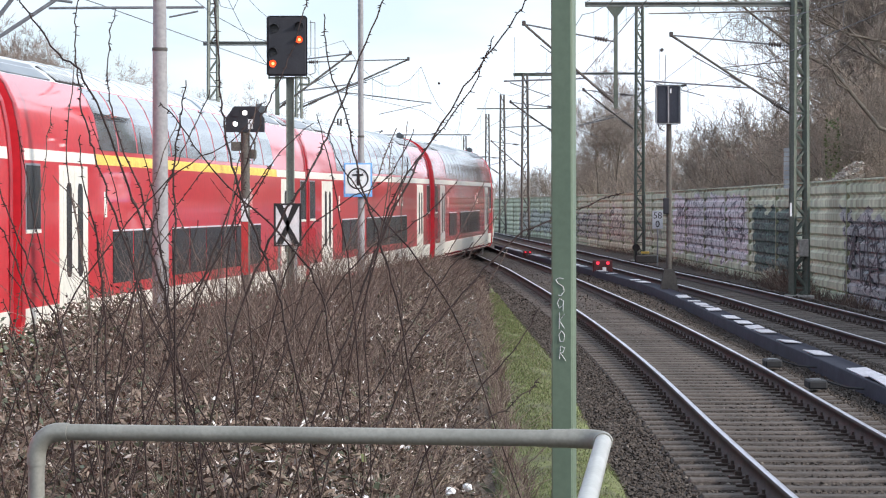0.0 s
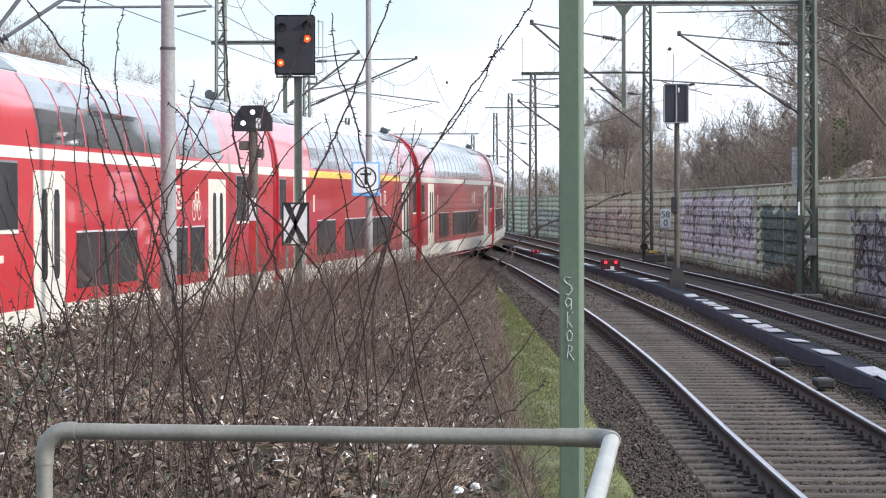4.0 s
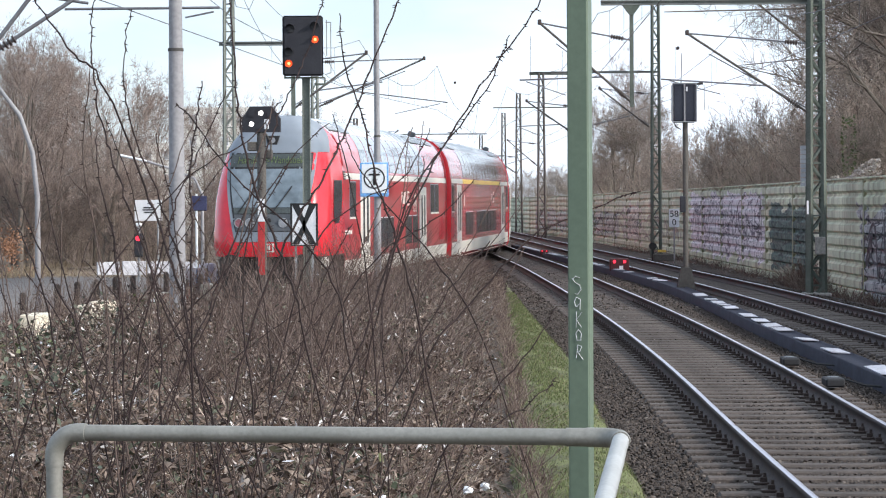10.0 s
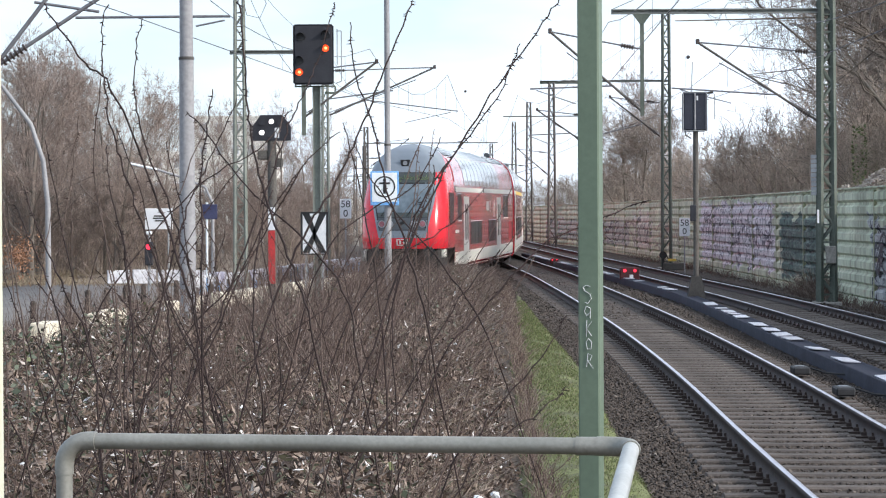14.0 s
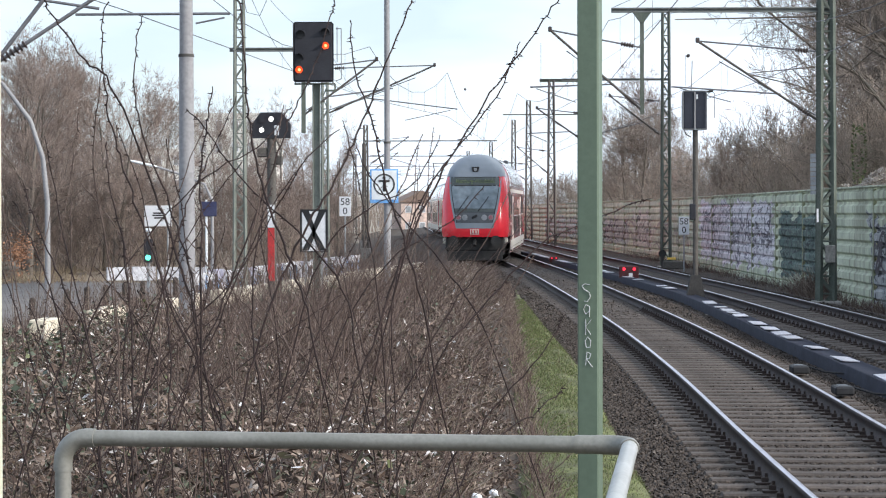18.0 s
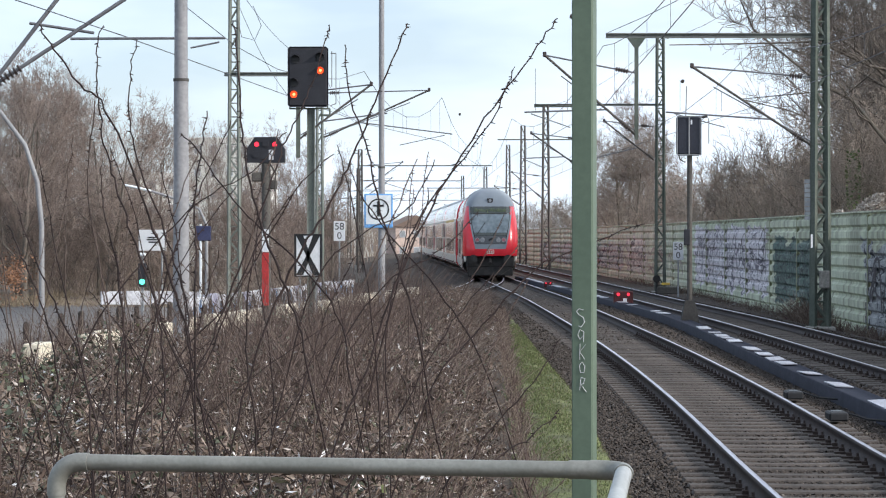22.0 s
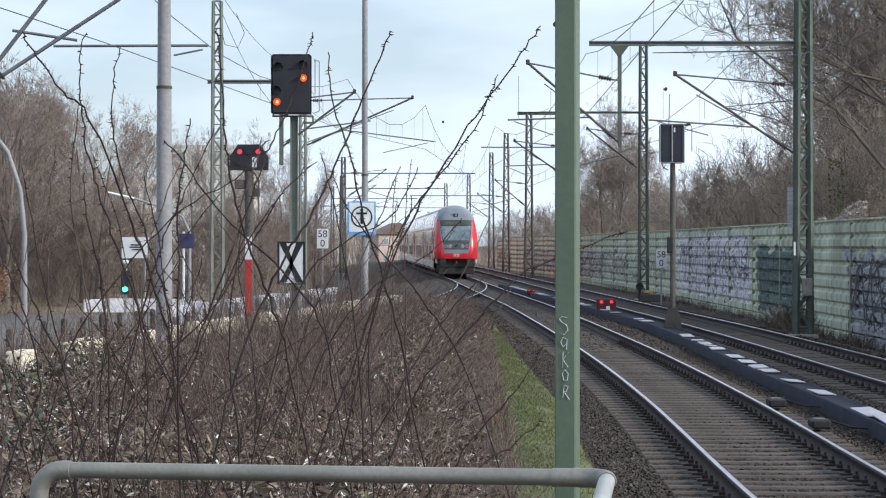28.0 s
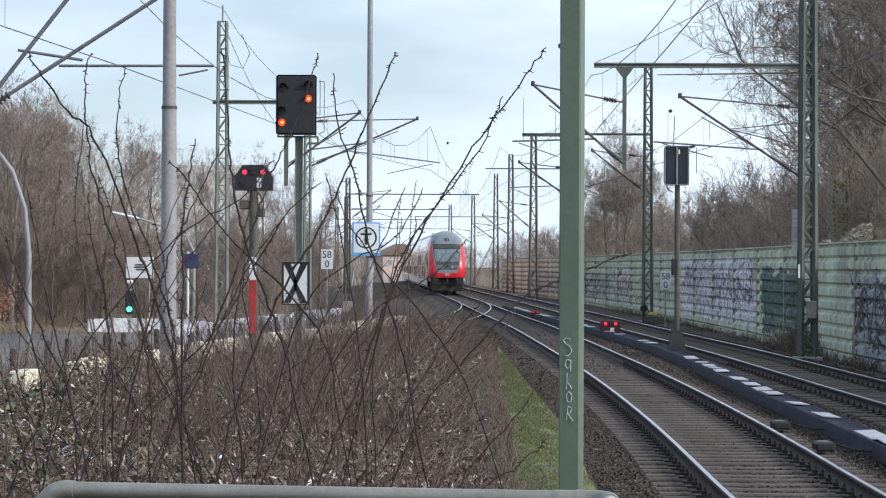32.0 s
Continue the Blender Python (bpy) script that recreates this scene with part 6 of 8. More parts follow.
def wires():
    """Contact wire, carrier and droppers over each track; single wires from mast to mast."""
    def span(line, posts, zc, zm, dx):
        t = thing("overhead_wire", (0, 0, 0), "thin dark contact wire hung from a sagging carrier wire", "overhead wire", "overhead wires")
        for i, (y0, y1) in enumerate(zip(posts, posts[1:])):
            n = max(6, int((y1 - y0) / 6))
            c, m = [], []
            for k in range(n + 1):
                f = k / n
                y = y0 + (y1 - y0) * f
                zig = dx * (1 if i % 2 else -1) * (1 - 2 * f)
                x = float(line(y0) + (line(y1) - line(y0)) * f) + zig
                c.append((x, y, zc))
                m.append((x, y, zm - 1.05 * 4 * f * (1 - f)))
            part("contact_wire", tube(bmesh.new(), [c[0], c[-1]], 0.009, 5), M["wire"], t)
            part("carrier_wire", tube(bmesh.new(), m, 0.009, 5), M["wire"], t)
            for k in range(1, n):
                part("dropper", tube(bmesh.new(), [c[k], m[k]], 0.005, 4), M["wire"], t)
    span(MAIN, (10, 68, 109.6, 169, 204.6, 242, 280), 5.5, 7.1, 0.3)
    span(FAR, (20, 68, 109.6, 169, 204.6, 242), 5.5, 7.0, 0.3)
    span(LEFT, (5, 45, 80, 95, 132, 178), 5.6, 7.2, 0.3)
    t = thing("feeder_wire", (0, 0, 0), "thin feeder wires strung between mast tops", "overhead wire", "overhead wires")
    pts = [(-6.8, 80, 10.0), (-4.95, 95, 8.4), (-6.5, 178, 9.8), (-8.4, 226, 9.8)]
    for a, b in [((-9.5, 30, 9.6), pts[0])] + list(zip(pts, pts[1:])) + [((-4.85, 80, 7.1), (-3.0, 104, 6.8)), ((-6.8, 80, 9.6), (-4.9, 84, 6.2)), ((4.0, 68, 7.45), (9.3, 30, 9.5)), ((9.5, 68, 9.9), (8.64, 109.6, 10.4)), ((8.64, 109.6, 10.4), (5.89, 169, 10.6)), ((9.6, 30, 9.6), (9.5, 68, 9.9))]:
        a, b = Vector(a), Vector(b)
        part("wire", tube(bmesh.new(), [a + (b - a) * f - Vector((0, 0, 0.5 * 4 * f * (1 - f))) for f in [k / 8 for k in range(9)]], 0.009, 5), M["wire"], t)
    q = (-6.75, 80, 8.2)
    part("wire_loop", tube(bmesh.new(), [(-6.2, 79.8, 9.2), (-5.95, 79.8, 8.6), (-6.15, 79.8, 8.15), (-6.55, 79.8, 8.25), (-6.7, 79.8, 8.9)], 0.011, 5), M["wire"], t)
    # string insulators
    for p in ((7.0, 80, 6.9), (3.2, 68, 6.5), (0.2, 112, 7.4), (2.7, 60, 7.2)):
        turned = [(0.06 * k + e, q) for k in range(3) for e, q in ((0, 0.02), (0.01, 0.055), (0.045, 0.055), (0.055, 0.02))]
        part("insulator", tube(bmesh.new(), [(p[0], p[1] + e, p[2]) for e, q in turned], [q for e, q in turned], 10), M["insulator"], t)


wires()


# ---------------------------------------------------------------- lineside things on the right
def build_duct():
    t = thing("cable_duct", (0, 0, 0), "blue-black cable duct with pale loose lids between the tracks", "cable duct")
    line = smooth_line([(5.35, 20), (5.62, 34), (5.72, 48), (5.86, 57), (5.90, 72.5), (5.54, 83.7), (4.9, 99.7), (4.07, 119.6), (3.3, 140)], 1.0)
    for a, b in ((22, 138),):
        ob = strip("trough", line, a, b, 2.0, [(-0.22, -0.55), (-0.20, -0.01), (-0.17, 0.005), (-0.15, -0.02), (0.15, -0.02), (0.17, 0.005), (0.20, -0.01), (0.22, -0.55)], M["duct"], t)
        tagged(ob, "blue-black trough")
    bm = bmesh.new()
    box(bm, (0.0, 0, 0), (0.27, 1.0, 0.018), 0.004)
    lid0 = part("lid", bm, M["duct_lid"], t, "pale grey lid")
    rng = random.Random(4)
    first = True
    y = 30.0
    while y < 132:
        pale = rng.random() < 0.82 and not 65 < y < 72
        L = rng.choice((0.7, 0.85, 1.0, 1.5)) if y > 34 else 1.9
        if pale:
            o = lid0 if first else new("lid", lid0.data)
            first = False
            o.parent = t
            a = -math.degrees(math.atan(float(line(y + 1) - line(y - 1)) / 2))
            o.matrix_basis = pose(float(line(y)), y, float(rail_z(y)) + 0.003 + rng.uniform(0, 0.008), rng.uniform(-0.8, 0.8), rng.uniform(-4, 4), a + rng.uniform(-3, 3)) @ Matrix.Diagonal((1, L, 1, 1))
        y += L + (0.05 if y < 33 else rng.uniform(0.4, 0.85))


build_duct()


def build_magnet(place, rz):
    t = thing("track_magnet", place, "low dark track magnet box with a grey top beside the rail", "track magnet", "track magnets", rz=rz)
    bm = bmesh.new()
    box(bm, (0, 0, 0.055), (0.24, 0.5, 0.11), 0.02)
    part("housing", bm, M["rubber"], t)
    bm = bmesh.new()
    box(bm, (0, 0.02, 0.113), (0.13, 0.28, 0.012), 0.004)
    part("top_plate", bm, M["lamp_band"], t, "grey top plate")
    bm = bmesh.new()
    tube(bm, [(0.1, 0, 0.1), (0.35, -0.3, 0.03), (0.8, -0.5, 0.0), (1.2, -1.4, -0.02)], 0.016, 6)
    part("cable", bm, M["rubber"], t)


build_magnet((4.86, 37.4, -0.22), -1)
build_magnet((4.84, 33.0, -0.22), -1)


def km_board(place, digits, pole_z):
    t = thing("kilometre_board", place, "white kilometre board with black figures on a thin post", "sign", "kilometre boards")
    bm = bmesh.new()
    box(bm, (0, 0, 0), (0.42, 0.02, 0.72), 0.01)
    part("plate", bm, M["white_paint"], t)
    for txt, z, s in ((digits[0], 0.16, 0.36), (digits[1], -0.18, 0.36)):
        c = bpy.data.curves.new("figure", "FONT")
        c.body, c.size, c.align_x, c.align_y, c.extrude = txt, s, "CENTER", "CENTER", 0.002
        tmp = bpy.data.objects.new("tmp", c)
        scene.collection.objects.link(tmp)
        me = bpy.data.meshes.new_from_object(tmp.evaluated_get(bpy.context.evaluated_depsgraph_get()))
        bpy.data.objects.remove(tmp)
        me.materials.clear()
        me.materials.append(M["black_paint"])
        o = new("figure", me)
        o.parent = t
        o.matrix_basis = pose(0, -0.014, z, 90, 0, 0)
    part("post", tube(bmesh.new(), [(0, 0.02, -0.34), (0, 0.02, pole_z)], 0.03, 8), M["steel_grey"], t)


km_board((8.9, 103.8, 1.55), ("58", "0"), -2.1)
km_board((-4.23, 95, 2.33), ("58", "0"), -2.9)


# ---------------------------------------------------------------- the street side on the left
def build_left_side():
    ob = strip("road", lambda y: STREET(y) - 15.0, 40, 134, 4, [(-9, -1.6), (-8.9, -1.37), (5.9, -1.37), (6, -1.6)], M["asphalt"])
    tagged(ob, "grey asphalt street below the embankment", "road", kind="structure")
    # pale kerb stones along the left track
    k = thing("edge_kerb", (0, 0, 0), "pale sunlit concrete edging along the curving track", "kerb", kind="structure")
    bm = bmesh.new()
    box(bm, (0, 0, 0), (0.34, 1.18, 0.42), 0.02)
    st = part("kerb_stone", bm, M["pale_stone"], k)
    first = True
    for i in range(48):
        y = 52 + 1.22 * i
        if not first and y < 80 and math.sin(i * 2.4) + math.sin(i * 0.9 + 1) > (0.15 if y > 68 else -0.7):
            continue
        o = st if first else new("kerb_stone", st.data)
        first = False
        o.parent = k
        a = -math.degrees(math.atan(float(STREET(y + 0.6) - STREET(y - 0.6)) / 1.2))
        o.matrix_basis = pose(float(STREET(y)) - 2.15, y, -0.20 + random.uniform(-0.02, 0.02), 0, 0, a + random.uniform(-1, 1))
    w = thing("low_wall", (0, 0, 0), "low pale wall with violet and white spray paint", "wall", kind="structure")
    rng = random.Random(8)
    tint = [mat("pale_wall_paint", (0.74, 0.74, 0.76), (0.50, 0.49, 0.53), rough=0.8, scale=1.6, fine=9, fine_amount=0.2),
            mat("violet_wall_paint", (0.30, 0.29, 0.40), (0.68, 0.68, 0.74), rough=0.8, scale=2.2, fine=8, fine_amount=0.25)]
    for i in range(20):
        y = 78 + 1.6 * i
        bm = bmesh.new()
        box(bm, (0, 0, 0.38), (0.2, 1.50, 0.96 + rng.uniform(-0.12, 0.08)), 0.015)
        o = part("wall_panel", bm, tint[1 if i % 3 == 2 else 0], w)
        a = -math.degrees(math.atan(float(STREET(y + 0.6) - STREET(y - 0.6)) / 1.2))
        o.matrix_basis = pose(float(STREET(y)) - 4.7, y, -0.55, 0, 0, a)
        for k in range(4):
            bm = bmesh.new()
            box(bm, (0.104, rng.uniform(-0.6, 0.6), rng.uniform(0.3, 0.55)), (0.012, rng.uniform(0.2, 0.5), rng.uniform(0.25, 0.5)), 0.002, Matrix.Rotation(rng.uniform(-0.6, 0.6), 4, "X"))
            part("spray_mark", bm, M["under"] if k else M["sign_blue"], o)
    for i in range(4):
        bm = bmesh.new()
        box(bm, (0, 0, 0.58), (1.02, 0.2, 0.56 + rng.uniform(-0.10, 0.06)), 0.015)
        o = part("wall_panel", bm, tint[0], w, "white painted wall panel")
        o.matrix_basis = pose(-14.9 + 1.06 * i, 113 + 0.3 * i, -1.12, 0, 0, 16)
    # bollards
    bm = bmesh.new()
    tube(bm, [(0, 0, 0), (0, 0, 1.0), (0, 0, 1.06)], [0.085, 0.08, 0.05], 10)
    base = thing("bollard", (-10.9, 66, -1.1), "short dark wooden bollard at the street edge", "bollard", "street bollards")
    part("shaft", bm, M["wood_post"], base)
    for i in range(1, 14):
        y = 66 + 2.0 * i
        x = float(STREET(y)) - 5.7
        copy_thing(base, pose(x, y, float(ground_z(x, y)) - 0.05))
    # white board on two legs far back
    t = thing("notice_board", (-15.9, 136.5, -2.1), "large white board with dark unreadable marks on two posts", "sign")
    bm = bmesh.new()
    box(bm, (0, 0, 4.05), (1.45, 0.06, 1.1), 0.01)
    part("panel", bm, M["white_paint"], t)
    for z, a, b in ((4.2, -0.25, 0.2), (4.08, -0.3, 0.28), (3.95, -0.2, 0.22)):
        bm = bmesh.new()
        box(bm, ((a + b) / 2, -0.04, z), (b - a, 0.012, 0.07))
        part("mark", bm, M["black_paint"], t)
    for x in (-0.5, 0.5):
        part("leg", tube(bmesh.new(), [(x, 0.05, 0), (x, 0.05, 4.2)], 0.05, 8), M["steel_grey"], t)
    # street lamps
    t = thing("street_lamp", (-11.14, 70, -1.8), "pale grey curved street lamp beside the road", "street lamp", "street lamps")
    pts = [(0, 0, 0), (0, 0, 4.2), (-0.12, 0, 5.4), (-0.45, 0, 6.4), (-1.2, 0, 7.4), (-2.2, 0, 7.9), (-3.0, 0, 8.0)]
    part("curved_pole", tube(bmesh.new(), pts, [0.085, 0.07, 0.065, 0.06, 0.055, 0.05, 0.05], 12), M["lamp_post"], t, "", True)
    bm = bmesh.new()
    box(bm, (-3.3, 0, 8.0), (0.7, 0.28, 0.14), 0.05)
    part("lamp_head", bm, M["steel_grey"], t)
    t = thing("street_lamp", (-9.95, 104, -2.0), "pale grey street lamp with a raised arm", "street lamp", "street lamps")
    part("curved_pole", tube(bmesh.new(), [(0, 0, 0), (0, 0, 4.6), (-0.3, 0, 5.25), (-1.1, 0, 5.6), (-2.2, 0, 5.95)], [0.08, 0.06, 0.05, 0.05, 0.05], 10), M["lamp_post"], t, "", True)
    bm = bmesh.new()
    box(bm, (-2.75, 0, 6.08), (1.1, 0.22, 0.10), 0.04, Matrix.Rotation(0.22, 4, "Y"))
    part("lamp_head", bm, M["sign_white"], t)
    # traffic light
    t = thing("traffic_light", (-11.42, 95, -1.72), "small black traffic light by the street", "traffic light")
    part("pole", tube(bmesh.new(), [(0, 0, 0), (0, 0, 3.1)], 0.05, 8), M["steel_grey"], t)
    bm = bmesh.new()
    box(bm, (0, -0.1, 2.45), (0.30, 0.2, 0.86), 0.03)
    part("housing", bm, M["black_sheet"], t)
    flaps = []
    for nm, z, m in (("red_lens", 2.70, "red_lamp"), ("amber_lens", 2.45, "amber"), ("green_lens", 2.20, "green_lamp")):
        bm = bmesh.new()
        disc(bm, (0, -0.21, z), (0, -1, 0), 0.10, 0.03, 14)
        part(nm, bm, M[m], t)
        # an added flap hides each lens while its lamp is off
        bm = bmesh.new()
        box(bm, (0, 0, 0), (0.23, 0.008, 0.23), 0.002)
        s = part("shutter", bm, M["black_sheet"], t)
        s.location = (0, -0.25, z)
        flaps.append((s, (0, -0.25, z)))
    bm = bmesh.new()
    box(bm, (0, -0.05, 3.2), (0.22, 0.2, 0.12), 0.03)
    part("cap", bm, M["sign_white"], t)
    t = thing("street_sign", (-9.6, 98, -2.0), "square dark blue street sign on a pale pole", "sign")
    part("pole", tube(bmesh.new(), [(0, 0, 0), (0, 0, 4.6)], 0.045, 8), M["sign_white"], t)
    bm = bmesh.new()
    box(bm, (0.1, -0.06, 4.25), (0.60, 0.05, 0.56), 0.02)
    part("panel", bm, mat("deep_blue", (0.035, 0.04, 0.10), (0.05, 0.055, 0.12)), t)
    return flaps


ADDED_FLAPS = build_left_side()


def house(name, place, w, d, h, storeys, cols, wall, roof_h, label, rz=0.0, roof="roof_tile"):
    t = thing(name, place, label, "building", "distant buildings", rz=rz)
    bm = bmesh.new()
    box(bm, (0, 0, h / 2), (w, d, h))
    part("wall", bm, M[wall], t)
    if roof_h > 0.5:
        bm = bmesh.new()
        v = [bm.verts.new(p) for p in ((-w / 2 - 0.3, -d / 2 - 0.3, h), (w / 2 + 0.3, -d / 2 - 0.3, h), (w / 2 + 0.3, d / 2 + 0.3, h), (-w / 2 - 0.3, d / 2 + 0.3, h), (0, -d / 2 - 0.3, h + roof_h), (0, d / 2 + 0.3, h + roof_h))]
        for f in ((0, 1, 4), (2, 3, 5), (1, 2, 5, 4), (3, 0, 4, 5), (0, 3, 2, 1)):
            bm.faces.new([v[i] for i in f])
        part("roof", bm, M[roof], t)
    else:
        bm = bmesh.new()
        box(bm, (0, 0, h + 0.1), (w + 0.1, d + 0.1, 0.2))
        part("roof", bm, M[wall], t)
    for i in range(storeys):
        for j in range(cols):
            x, z = -w / 2 + w * (j + 0.5) / cols, h * (i + 0.55) / storeys
            bm = bmesh.new()
            box(bm, (x, -d / 2 - 0.02, z), (w / cols * 0.42, 0.12, h / storeys * 0.42))
            f = part("window", bm, M["white_paint"], t)
            bm = bmesh.new()
            box(bm, (x, -d / 2 - 0.07, z), (w / cols * 0.34, 0.05, h / storeys * 0.34))
            part("pane", bm, M["far_glass"], f)


house("apartment_building", (-26.4, 300, -2), 11.0, 12, 15.2, 6, 6, "facade", 0, "cream high-rise apartment block behind bare trees")
house("apartment_building", (-41, 330, -2), 12, 12, 12, 4, 5, "facade", 0, "lower cream apartment block behind bare trees", 8)
house("house", (-6.2, 370, -1), 6, 9, 4.6, 2, 3, "brick_far", 1.6, "distant pale pink house with a gabled roof", 10)
house("office_building", (-12.0, 390, -1), 9, 9, 5.6, 2, 5, "facade", 0, "distant pale building beyond the yard")
house("house", (-21, 400, -1), 9, 9, 4.2, 2, 3, "facade", 1.8, "distant rendered house with a tiled roof", -6)


# ---------------------------------------------------------------- trees
def tree_branches(rng, h, first, limbs, spread, levels, lift, trunk_r):
    """Polylines with radii for a bare tree: trunk, limbs, branches, twigs."""
    sets = []
    K = 6
    t = np.linspace(0, 1, K)
    lean = rng.normal(0, 0.03, 2) * h
    trunk = np.stack([lean[0] * t**2 + rng.normal(0, 0.05, K) * t, lean[1] * t**2 + rng.normal(0, 0.05, K) * t, h * 0.86 * t], -1)[None]
    tr = (trunk_r * (1 - 0.82 * t))[None]
    sets.append((trunk, tr))
    parents, pr = trunk, tr
    for lv, (n, ratio, rise) in enumerate(levels):
        P = len(parents)
        idx = np.repeat(np.arange(P), n)
        f = rng.uniform(first if lv == 0 else 0.18, 1.0, P * n)
        pos = f * (parents.shape[1] - 1)
        i0 = np.minimum(pos.astype(int), parents.shape[1] - 2)
        w = (pos - i0)[:, None]
        start = parents[idx, i0] * (1 - w) + parents[idx, i0 + 1] * w
        d0 = parents[idx, i0 + 1] - parents[idx, i0]
        d0 /= np.linalg.norm(d0, axis=1, keepdims=True) + 1e-9
        r0 = (pr[idx, i0] * (1 - w[:, 0]) + pr[idx, i0 + 1] * w[:, 0]) * (0.34 if lv == 0 else 0.5)
        if lv == 0:
            az = rng.uniform(0, 2 * np.pi, P * n)
            d = np.stack([np.cos(az) * spread, np.sin(az) * spread, np.full(P * n, rise)], -1)
            L = h * ratio * (1.15 - 0.6 * f) * rng.uniform(0.75, 1.2, P * n)
        else:
            d = d0 * 0.8 + rng.normal(0, 0.55, (P * n, 3))
            d[:, 2] += rise
            L = length_arr[idx] * ratio * (1.1 - 0.5 * f) * rng.uniform(0.6, 1.25, P * n)
        d /= np.linalg.norm(d, axis=1, keepdims=True)
        K2 = 6 if lv < 2 else 3
        tt = np.linspace(0, 1, K2)
        bend = rng.normal(0, 0.24, (P * n, 3))
        bend[:, 2] += lift
        path = start[:, None, :] + (d[:, None, :] * tt[None, :, None] + bend[:, None, :] * (tt**2)[None, :, None]) * L[:, None, None]
        path += rng.normal(0, 0.03, path.shape) * L[:, None, None] * (tt > 0)[None, :, None]
        rad = np.maximum(r0, 0.006)[:, None] * (1 - 0.75 * tt)[None, :]
        rad = np.maximum(rad, 0.006 if lv < 3 else 0.008)
        sets.append((path, rad))
        parents, pr, length_arr = path, rad, L
    return sets


def make_tree(name, place, rng, label, crown_mat, group, **kw):
    t = thing(name, place, label, "tree", group)
    sets = tree_branches(rng, **kw)
    v, f = np_tubes(sets[0][0], sets[0][1], 9)
    np_object("trunk", v, f, M["bark"], t, True)
    V, F, c = [], [], 0
    for i, (p, r) in enumerate(sets[1:3]):
        v, f = np_tubes(p, r, 5 if i == 0 else 4)
        V.append(v)
        F.append(f + c)
        c += len(v)
    np_object("branchwork", np.concatenate(V), np.concatenate(F), M["bark"], t, True)
    V, F, c = [], [], 0
    for p, r in sets[3:]:
        v, f = np_tubes(p, r, 3)
        V.append(v)
        F.append(f + c)
        c += len(v)
    np_object("crown", np.concatenate(V), np.concatenate(F), M[crown_mat], t)
    return t


rng = np.random.default_rng(11)
big = dict(h=16.0, first=0.22, limbs=10, spread=1.0, lift=0.22, trunk_r=0.30)
tree_a = make_tree("bare_tree", (16.5, 100, -0.6), rng, "tall bare winter tree with a wide twiggy crown", "twigs", "bare trees", levels=[(15, 0.40, 0.55), (9, 0.48, 0.2), (8, 0.58, 0.12), (6, 0.8, 0.08)], **big)
tree_b = make_tree("bare_tree", (21, 112, -0.6), rng, "tall bare winter tree with upright limbs", "twigs", "bare trees", levels=[(14, 0.42, 1.0), (9, 0.46, 0.3), (8, 0.58, 0.2), (6, 0.8, 0.12)], **big)
tree_c = make_tree("bare_tree", (-24, 150, -2.2), rng, "slender bare tree in the winter wood beside the street", "twigs_brown", "bare trees", h=13.0, first=0.18, limbs=10, spread=0.85, lift=0.22, trunk_r=0.22, levels=[(13, 0.38, 0.9), (7, 0.5, 0.28), (6, 0.6, 0.2), (5, 0.8, 0.12)])
tree_d = make_tree("bare_shrub", (-22, 137, -1.6), rng, "low bare shrub with dense brown twigs", "twigs_brown", "bare shrubs", h=5.5, first=0.02, limbs=14, spread=0.75, lift=0.15, trunk_r=0.07, levels=[(18, 0.55, 1.0), (8, 0.5, 0.3), (7, 0.55, 0.2), (3, 0.55, 0.1)])
tree_e = make_tree("bare_shrub", (15, 150, -0.6), rng, "bare roadside thicket of grey-brown twigs behind the wall", "shrub_grey", "bare shrubs", h=6.0, first=0.02, limbs=14, spread=0.8, lift=0.12, trunk_r=0.08, levels=[(20, 0.55, 0.9), (8, 0.55, 0.25), (7, 0.65, 0.2), (3, 0.8, 0.1)])

pr = random.Random(3)


def plant(src, spots):
    for x, y, z in spots:
        copy_thing(src, pose(x, y, z, pr.uniform(-3, 3), pr.uniform(-3, 3), pr.uniform(0, 360)))


plant(tree_a, [(14.6, 76, -0.6), (15.6, 92, -0.6), (19.5, 92, -0.6), (24.5, 122, -0.6), (17.2, 96, -0.6)])
plant(tree_b, [(17.2, 82, -0.6), (28, 140, -0.6), (22.5, 120, -0.6), (18.6, 104, -0.6)])
plant(tree_e, [(14.5, 84, -0.6), (14.4, 90, -0.4), (15.2, 95, 0.4), (13.9, 87, 0.2), (16.4, 100, -0.6), (17.2, 106, -0.6), (16.8, 94, -0.6), (16.5, 118, -0.6), (19, 124, -0.6), (21, 112, -0.6), (17.5, 134, -0.6), (20.5, 150, -0.6), (22, 166, -0.6), (15.5, 112, -0.6), (13.2, 104, -0.6), (13.6, 128, -0.6), (15.5, 146, -0.6), (14.2, 164, -0.6),
               (18, 170, -0.6), (13, 190, -0.6), (17, 200, -0.6), (22, 195, -0.6), (12.5, 215, -0.6), (16.5, 228, -0.6), (11, 245, -0.6), (15, 262, -0.6), (9, 285, -0.6), (13, 300, -0.6)])
for x, y, k in ((11.4, 176, 0.60), (12.6, 184, 0.62), (10.9, 171, 0.50), (12.0, 180, 0.56), (13.0, 178, 0.52), (11.6, 168, 0.5)):
    copy_thing(tree_b, pose(x, y, -0.6, 0, 0, 57 * k * y) @ Matrix.Diagonal((k, k, k, 1)))
plant(tree_c, [(14.2, 205, -0.6), (17.5, 232, -0.6)])
